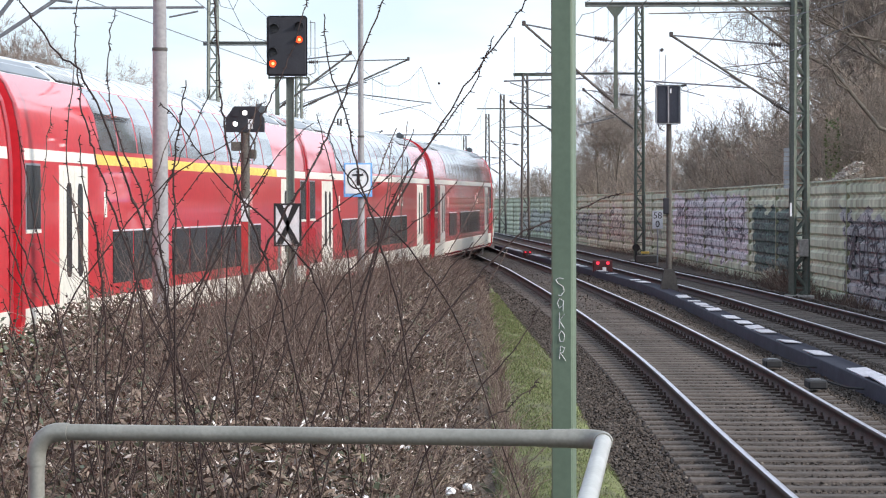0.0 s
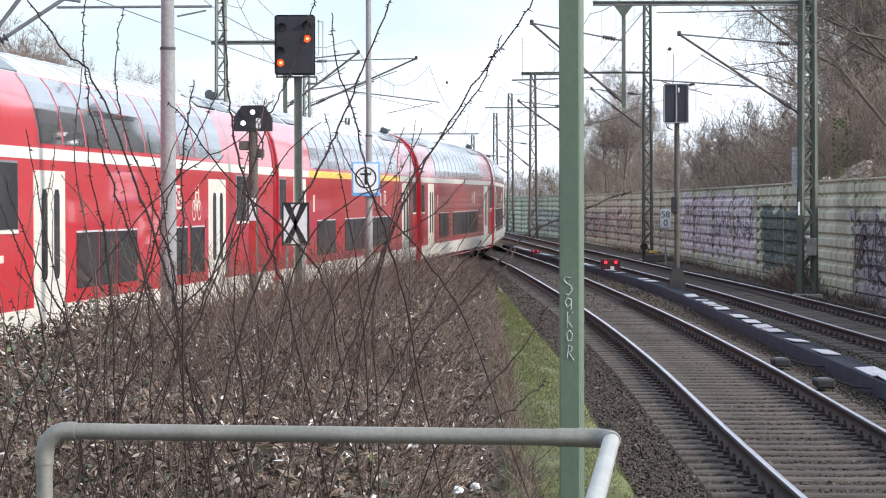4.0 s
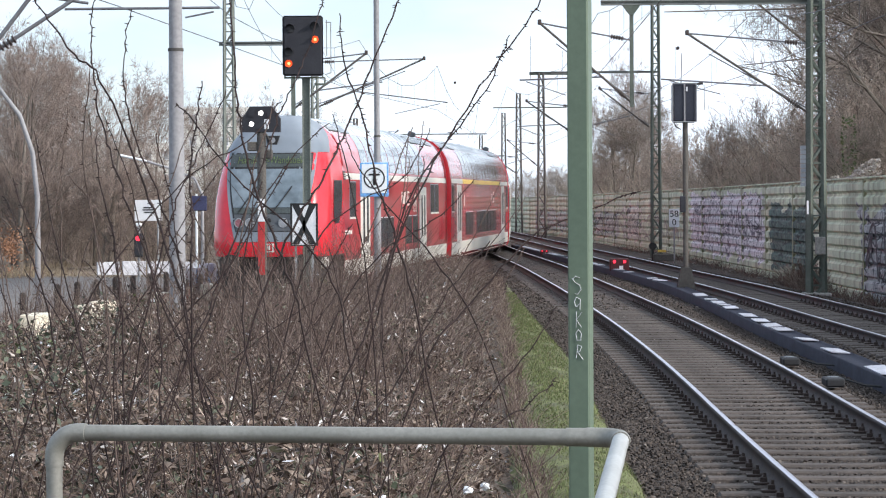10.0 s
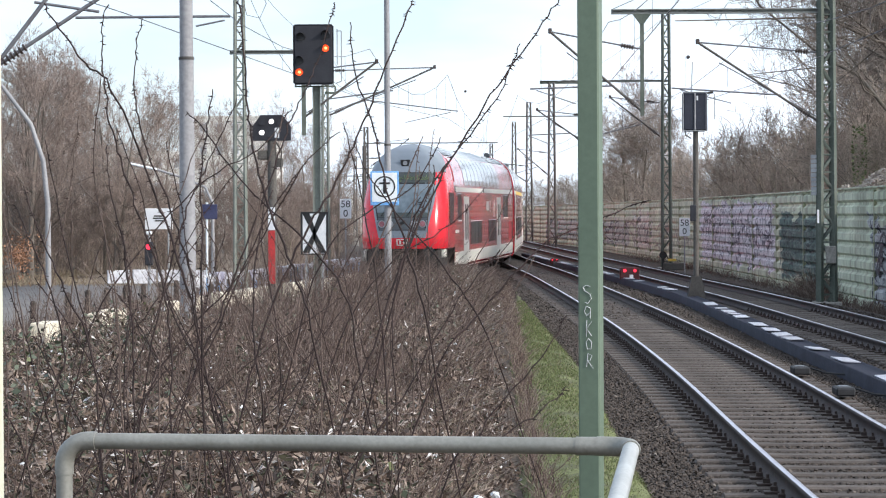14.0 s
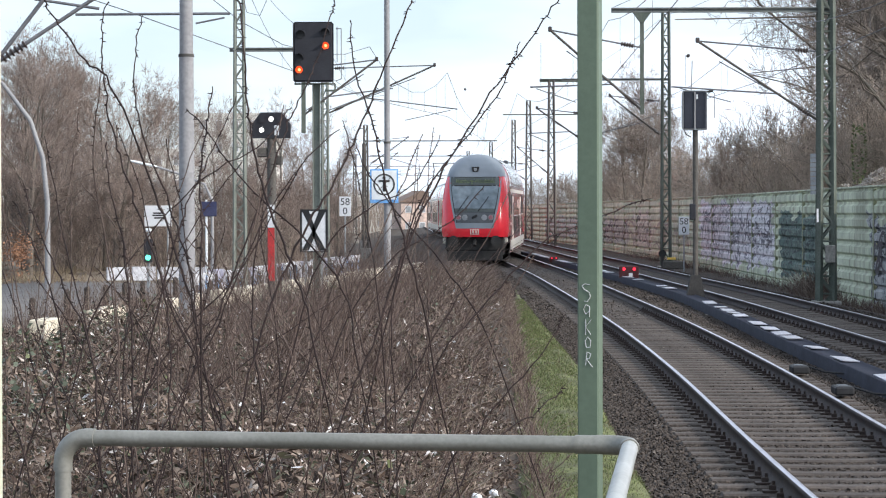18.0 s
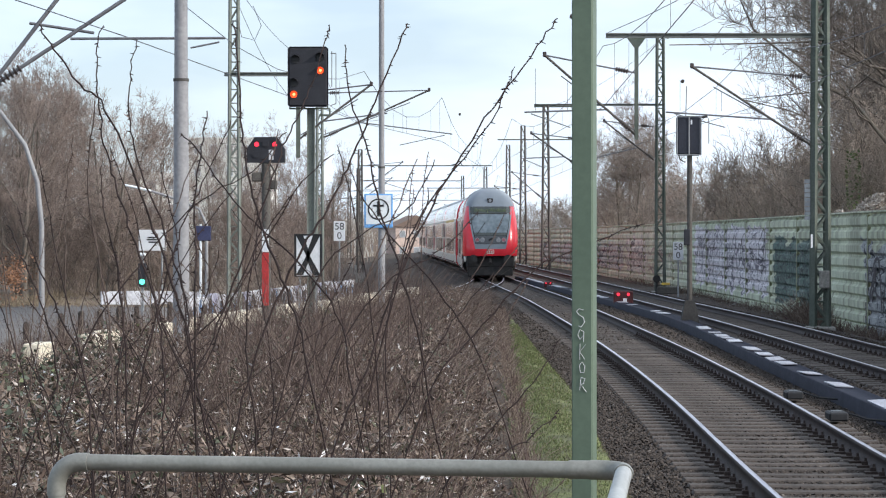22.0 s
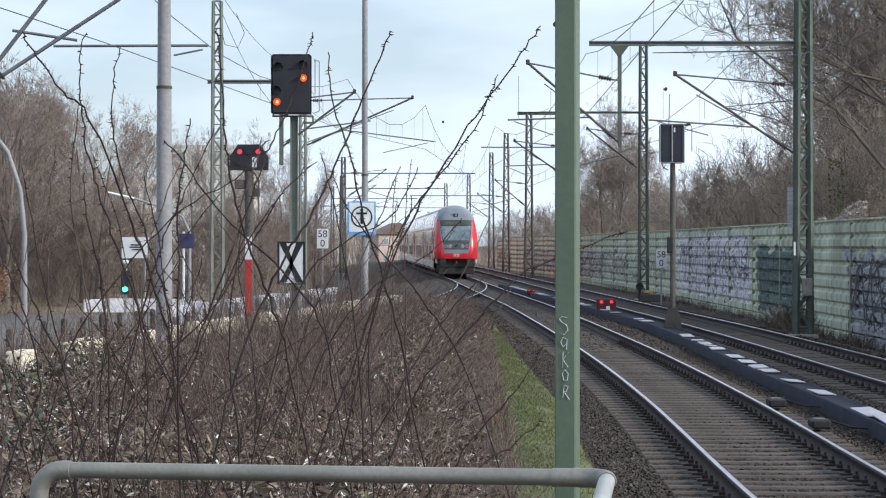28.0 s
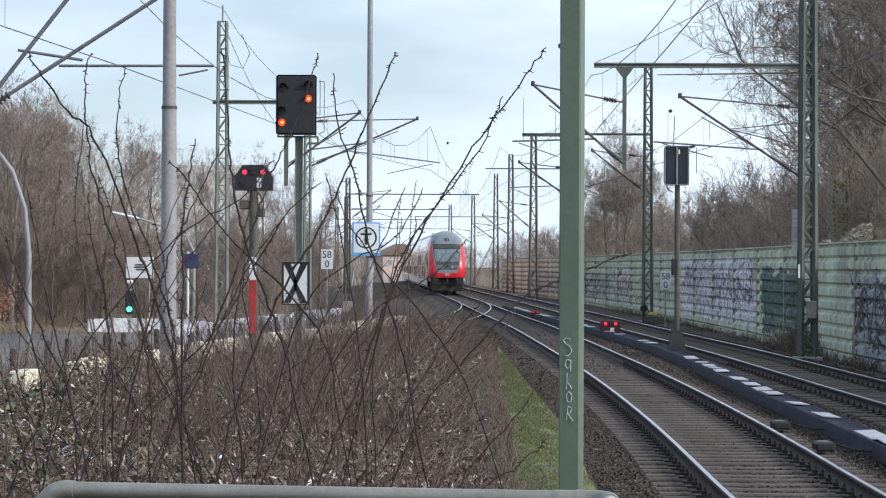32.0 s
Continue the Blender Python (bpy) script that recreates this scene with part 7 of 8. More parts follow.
# the wood steps down from its tall edge towards the cream block
for x, y, z in ((-26.5, 142, -0.4), (-24.3, 146, -0.6), (-24.5, 160, 0.2), (-25.2, 155, 0.4), (-27.0, 172, 0.4), (-22.6, 136, -1.6), (-23.6, 141, -1.6),
                (-20, 146, -1.6), (-25, 150, -1.6), (-19.0, 146, -2.2), (-22.5, 138, -2.2), (-21, 168, -2.2), (-25.5, 165, -2.2), (-18.3, 139, -1.8),
                (-25, 205, -2.2), (-30, 200, -2.2), (-12, 230, -2.2), (-27, 180, -2.2), (-17.4, 152, -2.2)):
    k = min(1.08, max(0.5, (2.1 + y * (0.066 - 0.36 * (x / y + 0.168)) - z) / 14.5))
    copy_thing(tree_c, pose(x, y, z, pr.uniform(-3, 3), pr.uniform(-3, 3), pr.uniform(0, 360)) @ Matrix.Diagonal((k, k, k, 1)))
for x, y, k in ((-11.6, 160, 0.72), (-13.8, 158, 0.74), (-10.2, 172, 0.70), (-12.6, 185, 0.86), (-15.5, 165, 0.78), (-9.0, 190, 0.74), (-14.6, 176, 0.84), (-11.0, 200, 0.88)):
    copy_thing(tree_c, pose(x, y, -2.2, 0, 0, 83 * k * y) @ Matrix.Diagonal((k * 0.8, k * 0.8, k, 1)))
plant(tree_d, [(-18.5, 138, -1.6), (-21, 140, -1.6), (-24, 142, -1.6), (-16.8, 143, -1.6), (-12.4, 146, -1.6), (-26.5, 146, -1.6), (-11.5, 140, -2.2), (-14, 148, -2.2), (-20.5, 150, -2.2),
               (-10.5, 158, -2.2), (-13, 172, -2.2), (-18, 162, -2.2), (-10.5, 185, -2.2), (-23, 155, -2.2), (-25, 148, -2.2), (-9.8, 205, -2.2), (-12, 215, -2.2), (-11.2, 150, -1.6), (-9.4, 168, -2.2)])
far_row = [(x, 420 + 12 * math.sin(x), -1.0) for x in (-34, -27, -19, -11, -3, 4, 9, 15, 22)]
plant(tree_c, far_row[:3])
plant(tree_e, far_row[3:])


def thickets():
    """Dense upright twigs that fill the woods on both sides."""
    r = np.random.default_rng(77)
    for nm, n, x0, x1, y0, y1, h0, h1, base, mt, lab in (
            ("winter_wood", 8000, -38, -9.2, 140, 235, 2.5, 9.0, -2.2, "wood_twigs", "brown bare winter wood beside the street"),
            ("wall_thicket", 8200, 11.6, 24, 92, 190, 2.2, 6.2, -0.7, "thicket_twigs", "bare grey-brown thicket behind the noise wall"),
            ("tall_thicket", 1500, 15.6, 34, 90, 150, 5.0, 14.0, -0.7, "thicket_twigs", "tall fine bare twigs behind the noise wall"),
            ("wall_thicket", 3000, 3.0, 20, 238, 380, 1.8, 6.0, -0.8, "thicket_twigs", "distant bare thicket along the line"),
            ("wall_thicket", 1500, 10.4, 13.4, 164, 192, 3.0, 9.0, -0.8, "thicket_twigs", "bare grey tree group behind the noise wall"),
            # far_wood: spread past the few trees in view to darken the train's reflections
            ("far_wood", 5200, -62, -8, 300, 430, 5.0, 10.0, -2.0, "wood_twigs", "distant brown winter wood beyond the street, added to darken train reflections")):
        y = r.uniform(y0, y1, n)
        x = r.uniform(x0, x1, n)
        if nm == "far_wood":
            x = np.minimum(x, -0.029 * y)
        elif nm == "winter_wood":
            x = np.minimum(x, STREET(y) - 8.5 - 3 * r.uniform(0, 1, n))
            gap = (x / y > -0.108) & (x / y < -0.066) & (r.uniform(0, 1, n) < 0.74)     # a thin place in the wood
            x = np.where(gap, x - 0.05 * y, x)
        else:
            x = np.maximum(x, FAR(y) + (3.0 if y0 > 200 else 4.6) + 1.5 * r.uniform(0, 1, n))
        lump = 0.6 + 0.25 * np.sin(x * 0.9 + y * 0.13) + 0.15 * np.sin(x * 2.3 - y * 0.31)
        hgt = h0 + (h1 - h0) * r.uniform(0, 1, n) ** 1.7 * lump
        if nm == "wall_thicket":
            hgt = hgt * (0.75 + 0.95 * np.clip((x / y - 0.096) / 0.032, 0, 1))
        start = base + rail_z(y) + hgt * r.uniform(0, 0.55, n)
        d = r.normal(0, 0.16, (n, 2)) * hgt[:, None]
        K = 4
        t = np.linspace(0, 1, K)
        path = np.empty((n, K, 3))
        path[:, :, 0] = x[:, None] + d[:, 0:1] * t**1.4 + r.normal(0, 0.05, (n, K))
        path[:, :, 1] = y[:, None] + d[:, 1:2] * t**1.4
        path[:, :, 2] = start[:, None] + (hgt - (start - base))[:, None] * t
        rr = r.uniform(0.005, {"tall_thicket": 0.013, "far_wood": 0.05}.get(nm, 0.021), n)[:, None] * (1 - 0.75 * t)[None]
        v, f = np_tubes(path, rr, 3)
        tagged(np_object(nm, v, f, M[mt]), lab, "thicket", kind="stuff")


thickets()


def wood_floor():
    """Pale dry leaves and grass on the bank under the trees beyond the street."""
    xs, ys = np.arange(-60, 0.1, 1.5), np.arange(134, 218, 4.0)
    X, Y = np.meshgrid(xs, ys, indexing="ij")
    X = -60 + (X + 60) / 60 * (STREET(np.minimum(Y, 175)) - 7.5 - 0.10 * (Y - 134) + 60)
    Z = ground_z(X, Y) + 0.05 + 0.25 * np.clip((Y - 134) / 20, 0, 1) + 0.12 * np.sin(X * 0.7) * np.sin(Y * 0.3)
    idx = np.arange(X.size).reshape(X.shape)
    f = np.stack([idx[:-1, :-1], idx[1:, :-1], idx[1:, 1:], idx[:-1, 1:]], -1).reshape(-1, 4)
    ob = np_object("wood_floor", np.stack([X, Y, Z], -1).reshape(-1, 3), f, M["litter_floor"])
    tagged(ob, "pale brown leaf litter and dry grass under the wood", "ground", kind="structure")
    r = np.random.default_rng(52)
    n = 9000
    y = r.uniform(128, 150, n)
    x = np.minimum(r.uniform(-36, -9, n), STREET(y) - 6.5 - r.uniform(0, 2, n))
    h = r.uniform(0.15, 0.75, n) * (0.6 + 0.4 * np.sin(x * 1.1))
    t = np.linspace(0, 1, 4)
    d = r.normal(0, 0.5, (n, 2)) * h[:, None]
    path = np.stack([x[:, None] + d[:, 0:1] * t**1.5, y[:, None] + d[:, 1:2] * t**1.5, ground_z(x, y)[:, None] + h[:, None] * t], -1)
    v, f = np_tubes(path, 0.014 * r.uniform(0.5, 1.3, n)[:, None] * (1 - 0.6 * t)[None], 3)
    tagged(np_object("tall_dry_grass", v, f, M["straw"]), "straw-coloured dry grass along the edge of the wood", "grass", kind="stuff")
    # a beech shrub that kept its orange leaves
    n = 1100
    a, q = r.uniform(0, 6.283, n), r.normal(0, 1, n)
    c = np.stack([-21.8 + 0.55 * q * np.cos(a), 128 + r.normal(0, 0.8, n), 0.2 + 0.75 * q * np.sin(a)], -1)
    v, f = np_leaves(c, np.full(n, 0.06), r, 0.6, 0.6)
    tagged(np_object("beech_leaves", v, f, M["beech"]), "withered orange leaves kept on a beech shrub", "shrub", kind="stuff")


wood_floor()


def ivy_and_hedge():
    r = np.random.default_rng(5)
    n = 2200
    stem, a = r.integers(0, 3, n), r.uniform(0, 6.283, n)
    up = r.uniform(0, 1, n) ** 1.2
    wide = 0.16 + 0.14 * (1 - up) + 0.05 * np.sin(9 * up + stem)
    c = np.stack([12.7 + 0.62 * stem + wide * np.cos(a), 83 + 1.7 * stem + wide * np.sin(a), 0.3 + (4.6 - 0.7 * stem) * up], -1)
    v, f = np_leaves(c, r.uniform(0.035, 0.065, n), r)
    tagged(np_object("ivy", v, f, M["ivy"]), "green ivy climbing a bare tree behind the wall", "ivy", kind="stuff")
    c = np.stack([r.uniform(11.75, 13.1, 5000), 80 + r.uniform(-0.8, 0.8, 5000), np.zeros(5000)], -1)
    c[:, 2] = 2.2 + 1.25 * np.sqrt(r.uniform(0, 1, 5000)) * (0.75 + 0.25 * np.sin(c[:, 0] * 3))
    v, f = np_leaves(c, np.full(len(c), 0.06), r)
    tagged(np_object("climber_hedge", v, f, M["hedge_pale"]), "pale fluffy seed heads of a climber over the wall", "hedge", kind="stuff")


ivy_and_hedge()


# ---------------------------------------------------------------- brambles, grass, stones
def bramble_edge(y):
    return 0.21 + 0.0125 * (y - 10)


def bramble_spots(r, n, y0, y1, power=1.0):
    """Spots in the bramble patch, kept within the widening view and right of the left track."""
    y = y0 + (y1 - y0) * r.uniform(0, 1, n) ** power
    lo = np.maximum(-0.195 * y - 0.4, LEFT(y) + 1.75)
    hi = bramble_edge(y) + r.normal(0, 0.10, n) + 0.12 * np.sin(y * 1.7)
    x = lo + (hi - lo) * r.uniform(0, 1, n)
    return x, y


def bramble_height(x, y):
    """Top of the tangle above the soil."""
    e = np.clip((bramble_edge(y) - x) / 0.7, 0.12, 1)
    h = 0.55 + 0.16 * np.sin(x * 2.1 + y * 0.7) + 0.12 * np.sin(x * 4.7 - y * 1.9) + 0.10 * np.sin(y * 0.43 + 1.0)
    side = np.clip(-x / (0.17 * y + 0.1) - 0.35, 0, 0.65) * np.clip((y - 16) / 14, 0, 1) * np.clip((70 - y) / 20, 0, 1)
    return (h * e + 0.55 * side) * np.clip((110 - y) / 40, 0.25, 1)


def build_brambles():
    r = np.random.default_rng(21)
    for nm, n, y0, y1, size, power in (("bramble_leaves", 125000, 9.3, 34, 0.035, 1.25), ("bramble_leaves_far", 70000, 33, 97, 0.042, 1.2)):
        x, y = bramble_spots(r, n, y0, y1, power)
        z = ground_z(x, y) + bramble_height(x, y) * r.uniform(0.25, 1.08, n) ** 0.6
        v, f = np_leaves(np.stack([x, y, z], -1), np.full(n, size) * (0.5 + 0.9 * r.uniform(0, 1, n) ** 1.5), r, 0.9, 0.27)
        ob = np_object(nm, v, f, M["leaf"])
        tagged(ob, "withered brown bramble leaves with pale specks", "brambles", kind="stuff")
    # greener clumps
    n = 5500
    cx, cy = bramble_spots(r, 60, 10, 60)
    cx = np.where(np.arange(60) < 40, np.maximum(-0.17 * cy, LEFT(cy) + 1.9) + 0.05 * cy * r.uniform(0, 1, 60), cx)
    k = r.integers(0, 60, n)
    x, y = cx[k] + r.normal(0, 0.22, n), cy[k] + r.normal(0, 0.5, n)
    keep = x < bramble_edge(y)
    x, y = x[keep], y[keep]
    z = ground_z(x, y) + bramble_height(x, y) * r.uniform(0.5, 1.12, len(x))
    v, f = np_leaves(np.stack([x, y, z], -1), np.full(len(x), 0.034), r, 0.5, 0.6)
    tagged(np_object("green_bramble_leaves", v, f, M["leaf_green"]), "dull green bramble leaves among dead stems", "brambles", kind="stuff")
    # short tangled stems
    for nm, n, y0, y1, rad, mt, hh, lean in (("bramble_stems", 8500, 9.4, 34, 0.0030, "cane", 0.85, 0.6), ("bramble_stems_far", 15000, 33, 97, 0.0052, "cane", 0.9, 0.55), ("dry_grass_stalks", 14000, 9.3, 28, 0.0023, "straw", 0.5, 0.9), ("shrub_shoots", 4600, 24, 80, 0.0046, "twig_red", 1.9, 0.42)):
        x, y = bramble_spots(r, n, y0, y1, 1.2)
        if nm.startswith("bramble_stems"):
            x = np.where(x > bramble_edge(y) - 0.35, x - 0.6 * r.uniform(0, 1, n), x)
        if nm == "dry_grass_stalks":
            x = np.minimum(x, -0.02 * y) - 0.03 * y * r.uniform(0, 1, n)
        if nm == "shrub_shoots":
            cxy = r.uniform(0, 1, (170, 2))
            yy = 24 + 52 * cxy[:, 0] ** 1.25
            lo = np.maximum(LEFT(yy) + 2.2, -4.2)
            xx = lo + (bramble_edge(yy) - 0.1 - lo) * cxy[:, 1] ** 0.6
            k = r.integers(0, 170, n)
            x, y = xx[k] + r.normal(0, 0.35, n), yy[k] + r.normal(0, 1.4, n)
            ok = (x < bramble_edge(y) + 0.2) & (x > LEFT(y) + 2.0)
            x, y = x[ok], y[ok]
        n = len(x)
        hgt = hh * r.uniform(0.35, 1.0, n)
        if nm != "shrub_shoots":
            hgt = np.minimum(hgt, bramble_height(x, y) * 1.7 + 0.1)
        else:
            hgt = hgt * np.clip((bramble_edge(y) - x) / 1.5, 0.22, 1) * np.clip((95 - y) / 45, 0.3, 1) * np.clip((x - LEFT(y) - 1.2) / 2.4, 0.3, 1)
        d = r.normal(0, lean, (n, 2)) * hgt[:, None]
        K = 5
        t = np.linspace(0, 1, K)
        path = np.empty((n, K, 3))
        path[:, :, 0] = x[:, None] + d[:, 0:1] * t**1.6 + r.normal(0, 0.012, (n, K))
        path[:, :, 1] = y[:, None] + d[:, 1:2] * t**1.6 + r.normal(0, 0.012, (n, K))
        droop = r.uniform(0, 0.5, n)[:, None] if nm != "shrub_shoots" else np.zeros((n, 1))
        path[:, :, 2] = ground_z(x, y)[:, None] - 0.05 + hgt[:, None] * (t * (1 + droop) - droop * t**2.4)
        rr = rad * r.uniform(0.6, 1.5, n)[:, None] * (1 - 0.6 * t)[None]
        v, f = np_tubes(path, rr, 3)
        lab = {"cane": "thin brown bramble stems", "straw": "dry straw-coloured grass stalks", "twig_red": "upright reddish shrub shoots"}[mt]
        tagged(np_object(nm, v, f, M[mt]), lab, "undergrowth", kind="stuff")
    # weeds on the far side of the curving track
    n = 9500
    y = 46 + 64 * r.uniform(0, 1, n)
    x = STREET(y) - r.uniform(1.4, 4.6, n) - r.normal(0, 0.25, n)
    clump = np.clip(1.6 * np.sin(y * 0.55) * np.sin(y * 0.23 + 1.0), 0, 1) * (x < STREET(y) - 2.6)
    hgt = r.uniform(0.12, 0.5, n) * np.clip((130 - y) / 50, 0.5, 1) * (1 + 1.5 * clump)
    t = np.linspace(0, 1, 5)
    d = r.normal(0, 0.35, (n, 2)) * hgt[:, None]
    path = np.stack([x[:, None] + d[:, 0:1] * t**1.5, y[:, None] + d[:, 1:2] * t**1.5, ground_z(x, y)[:, None] + hgt[:, None] * t], -1)
    v, f = np_tubes(path, 0.0055 * r.uniform(0.6, 1.5, n)[:, None] * (1 - 0.6 * t)[None], 3)
    tagged(np_object("trackside_weeds", v, f, M["cane"]), "bare brown weeds beside the curving track", "undergrowth", kind="stuff")
    # a ragged line of dead stems along the grass
    n = 3000
    y = 9.5 + 68 * r.uniform(0, 1, n) ** 1.2
    x = 0.60 + 0.0125 * (y - 19) + r.normal(0, 0.05, n) + 0.05 * np.sin(y * 1.3)
    hgt = r.uniform(0.05, 0.28, n)
    d = r.normal(0, 0.5, (n, 2)) * hgt[:, None]
    path = np.stack([x[:, None] + d[:, 0:1] * t**1.5, y[:, None] + d[:, 1:2] * t**1.5, -0.14 + hgt[:, None] * t + 0 * y[:, None]], -1)
    v, f = np_tubes(path, 0.0028 * (1 + y[:, None] / 40) * (1 - 0.6 * t)[None], 3)
    tagged(np_object("dead_stems", v, f, M["cane"]), "ragged dead stems along the grass verge", "undergrowth", kind="stuff")
    # scraps of paper and white blossom litter
    x, y = bramble_spots(r, 420, 10, 60)
    z = ground_z(x, y) + bramble_height(x, y) * r.uniform(0.8, 1.1, len(x))
    v, f = np_leaves(np.stack([x, y, z], -1), 0.009 + 0.016 * r.uniform(0, 1, len(x)) ** 3 + 0.00025 * y, r, 0.5, 0.7)
    tagged(np_object("white_litter", v, f, M["white_paint"]), "white scraps caught in the brambles", "litter", kind="stuff")


build_brambles()


def build_grass():
    line = lambda y: 1.05 + 0.0125 * (y - 19)
    sec = np.array([(-0.75, -0.42), (-0.5, -0.16), (-0.1, -0.13), (0.3, -0.15), (0.46, -0.25), (0.62, -0.5)])
    ys = np.arange(8, 78.1, 1.0)
    taper = np.clip((78 - ys) / 38, 0.05, 1)
    X = line(ys)[:, None] - 0.15 * (1 - taper)[:, None] + sec[None, :, 0] * taper[:, None] + 0.02 * np.sin(ys * 2.1)[:, None]
    Z = np.broadcast_to(sec[None, :, 1], X.shape) - 0.10 * (1 - taper)[:, None]
    idx = np.arange(X.size).reshape(X.shape)
    f = np.stack([idx[:-1, :-1], idx[:-1, 1:], idx[1:, 1:], idx[1:, :-1]], -1).reshape(-1, 4)
    ob = np_object("grass_verge", np.stack([X, np.broadcast_to(ys[:, None], X.shape), Z], -1).reshape(-1, 3), f, M["turf"], smooth=True)
    tagged(ob, "strip of short green grass beside the ballast", "grass", kind="structure")
    r = np.random.default_rng(9)
    n = 70000
    y = 8.5 + 60 * r.uniform(0, 1, n) ** 1.6
    off = r.normal(0.0, 0.27, n) + 0.07 * np.sin(y * 0.9) + 0.05 * np.sin(y * 2.3)
    hole = np.sin(y * 1.9 + 3 * off) + np.sin(off * 9 + y * 0.8) + r.normal(0, 0.6, n) > -1.3
    y, off = y[hole], off[hole]
    n = len(y)
    off = np.clip(off, -0.6, 0.48)
    tp = np.clip((78 - y) / 38, 0.05, 1)
    x = line(y) + off * tp - 0.15 * (1 - tp)
    z = -0.10 * (1 - tp) + np.interp(off, [-0.75, -0.5, -0.1, 0.3, 0.46, 0.62], [-0.42, -0.16, -0.13, -0.15, -0.25, -0.5])
    h = r.uniform(0.008, 0.026, n) * (1 + y / 60)
    a = r.uniform(0, 2 * np.pi, n)
    w = 0.003 * (1 + y / 25)
    dx, dy = np.cos(a) * w, np.sin(a) * w
    lx, ly = r.normal(0, 0.02, n), r.normal(0, 0.02, n)
    v = np.stack([np.stack([x - dx, y - dy, z - 0.01], -1), np.stack([x + dx, y + dy, z - 0.01], -1), np.stack([x + lx, y + ly, z + h], -1)], 1).reshape(-1, 3)
    tagged(np_object("grass_blades", v, np.arange(n * 3).reshape(n, 3), M["grass"]), "short green grass blades", "grass", kind="stuff")


build_grass()


def build_stones():
    """Loose ballast stones in the near stretches."""
    r = np.random.default_rng(31)
    V, F, c = [], [], 0
    base = np.array([[-1, -1, -0.7], [1, -1, -0.7], [1, 1, -0.7], [-1, 1, -0.7], [-0.7, -0.8, 0.7], [0.8, -0.6, 0.6], [0.6, 0.8, 0.75], [-0.8, 0.6, 0.55]])
    bf = np.array([[0, 1, 5, 4], [1, 2, 6, 5], [2, 3, 7, 6], [3, 0, 4, 7], [4, 5, 6, 7]])
    for line, n, y0, y1, a, b, zoff, big in ((MAIN, 115000, 12, 60, -2.5, 2.4, -0.214, 1.0), (MAIN, 30000, 58, 118, -2.5, 2.4, -0.215, 1.9), (FAR, 28000, 34, 112, -2.4, 2.6, -0.225, 1.7)):
        y = y0 + (y1 - y0) * r.uniform(0, 1, n) ** 1.4
        off = r.uniform(a, b, n)
        x = line(y) + off
        z = rail_z(y) + np.where(np.abs(off) > 1.95, zoff - (np.abs(off) - 1.95) * 0.5, zoff + 0.012 * r.uniform(0, 1, n))
        k = np.round((y - 8) / 0.6) * 0.6 + 8
        on = (np.abs(y - k) < 0.13) & (np.abs(off) < 1.28)
        keep = ~on | (r.uniform(0, 1, n) < 0.02)
        x, y, z = x[keep], y[keep], z[keep]
        m = len(x)
        s = 0.0125 * big * r.uniform(0.6, 1.5, m)
        q = r.normal(size=(m, 3, 3))
        q, _ = np.linalg.qr(q)
        v = np.einsum("nij,kj->nki", q, base) * s[:, None, None] * r.uniform(0.7, 1.2, (m, 1, 3)) + np.stack([x, y, z], -1)[:, None, :]
        V.append(v.reshape(-1, 3))
        F.append((bf[None] + (np.arange(m) * 8)[:, None, None]).reshape(-1, 4) + c)
        c += m * 8
    tagged(np_object("ballast_stones", np.concatenate(V), np.concatenate(F), M["stone"]), "loose angular grey-brown ballast stones", "ballast", kind="stuff")


build_stones()


def crumpled_paper(place, size, seed):
    rr = random.Random(seed)
    bm = bmesh.new()
    bmesh.ops.create_icosphere(bm, subdivisions=2, radius=size)
    for v in bm.verts:
        v.co *= rr.uniform(0.6, 1.15)
        v.co.z *= 0.75
    t = thing("crumpled_paper", place, "crumpled white paper caught on the brambles", "litter", "paper litter")
    part("paper", bm, M["white_paint"], t)


crumpled_paper((0.08, 14.3, 0.53), 0.032, 1)
crumpled_paper((0.18, 14.6, 0.52), 0.030, 2)
crumpled_paper((-0.36, 13.2, 0.62), 0.020, 3)


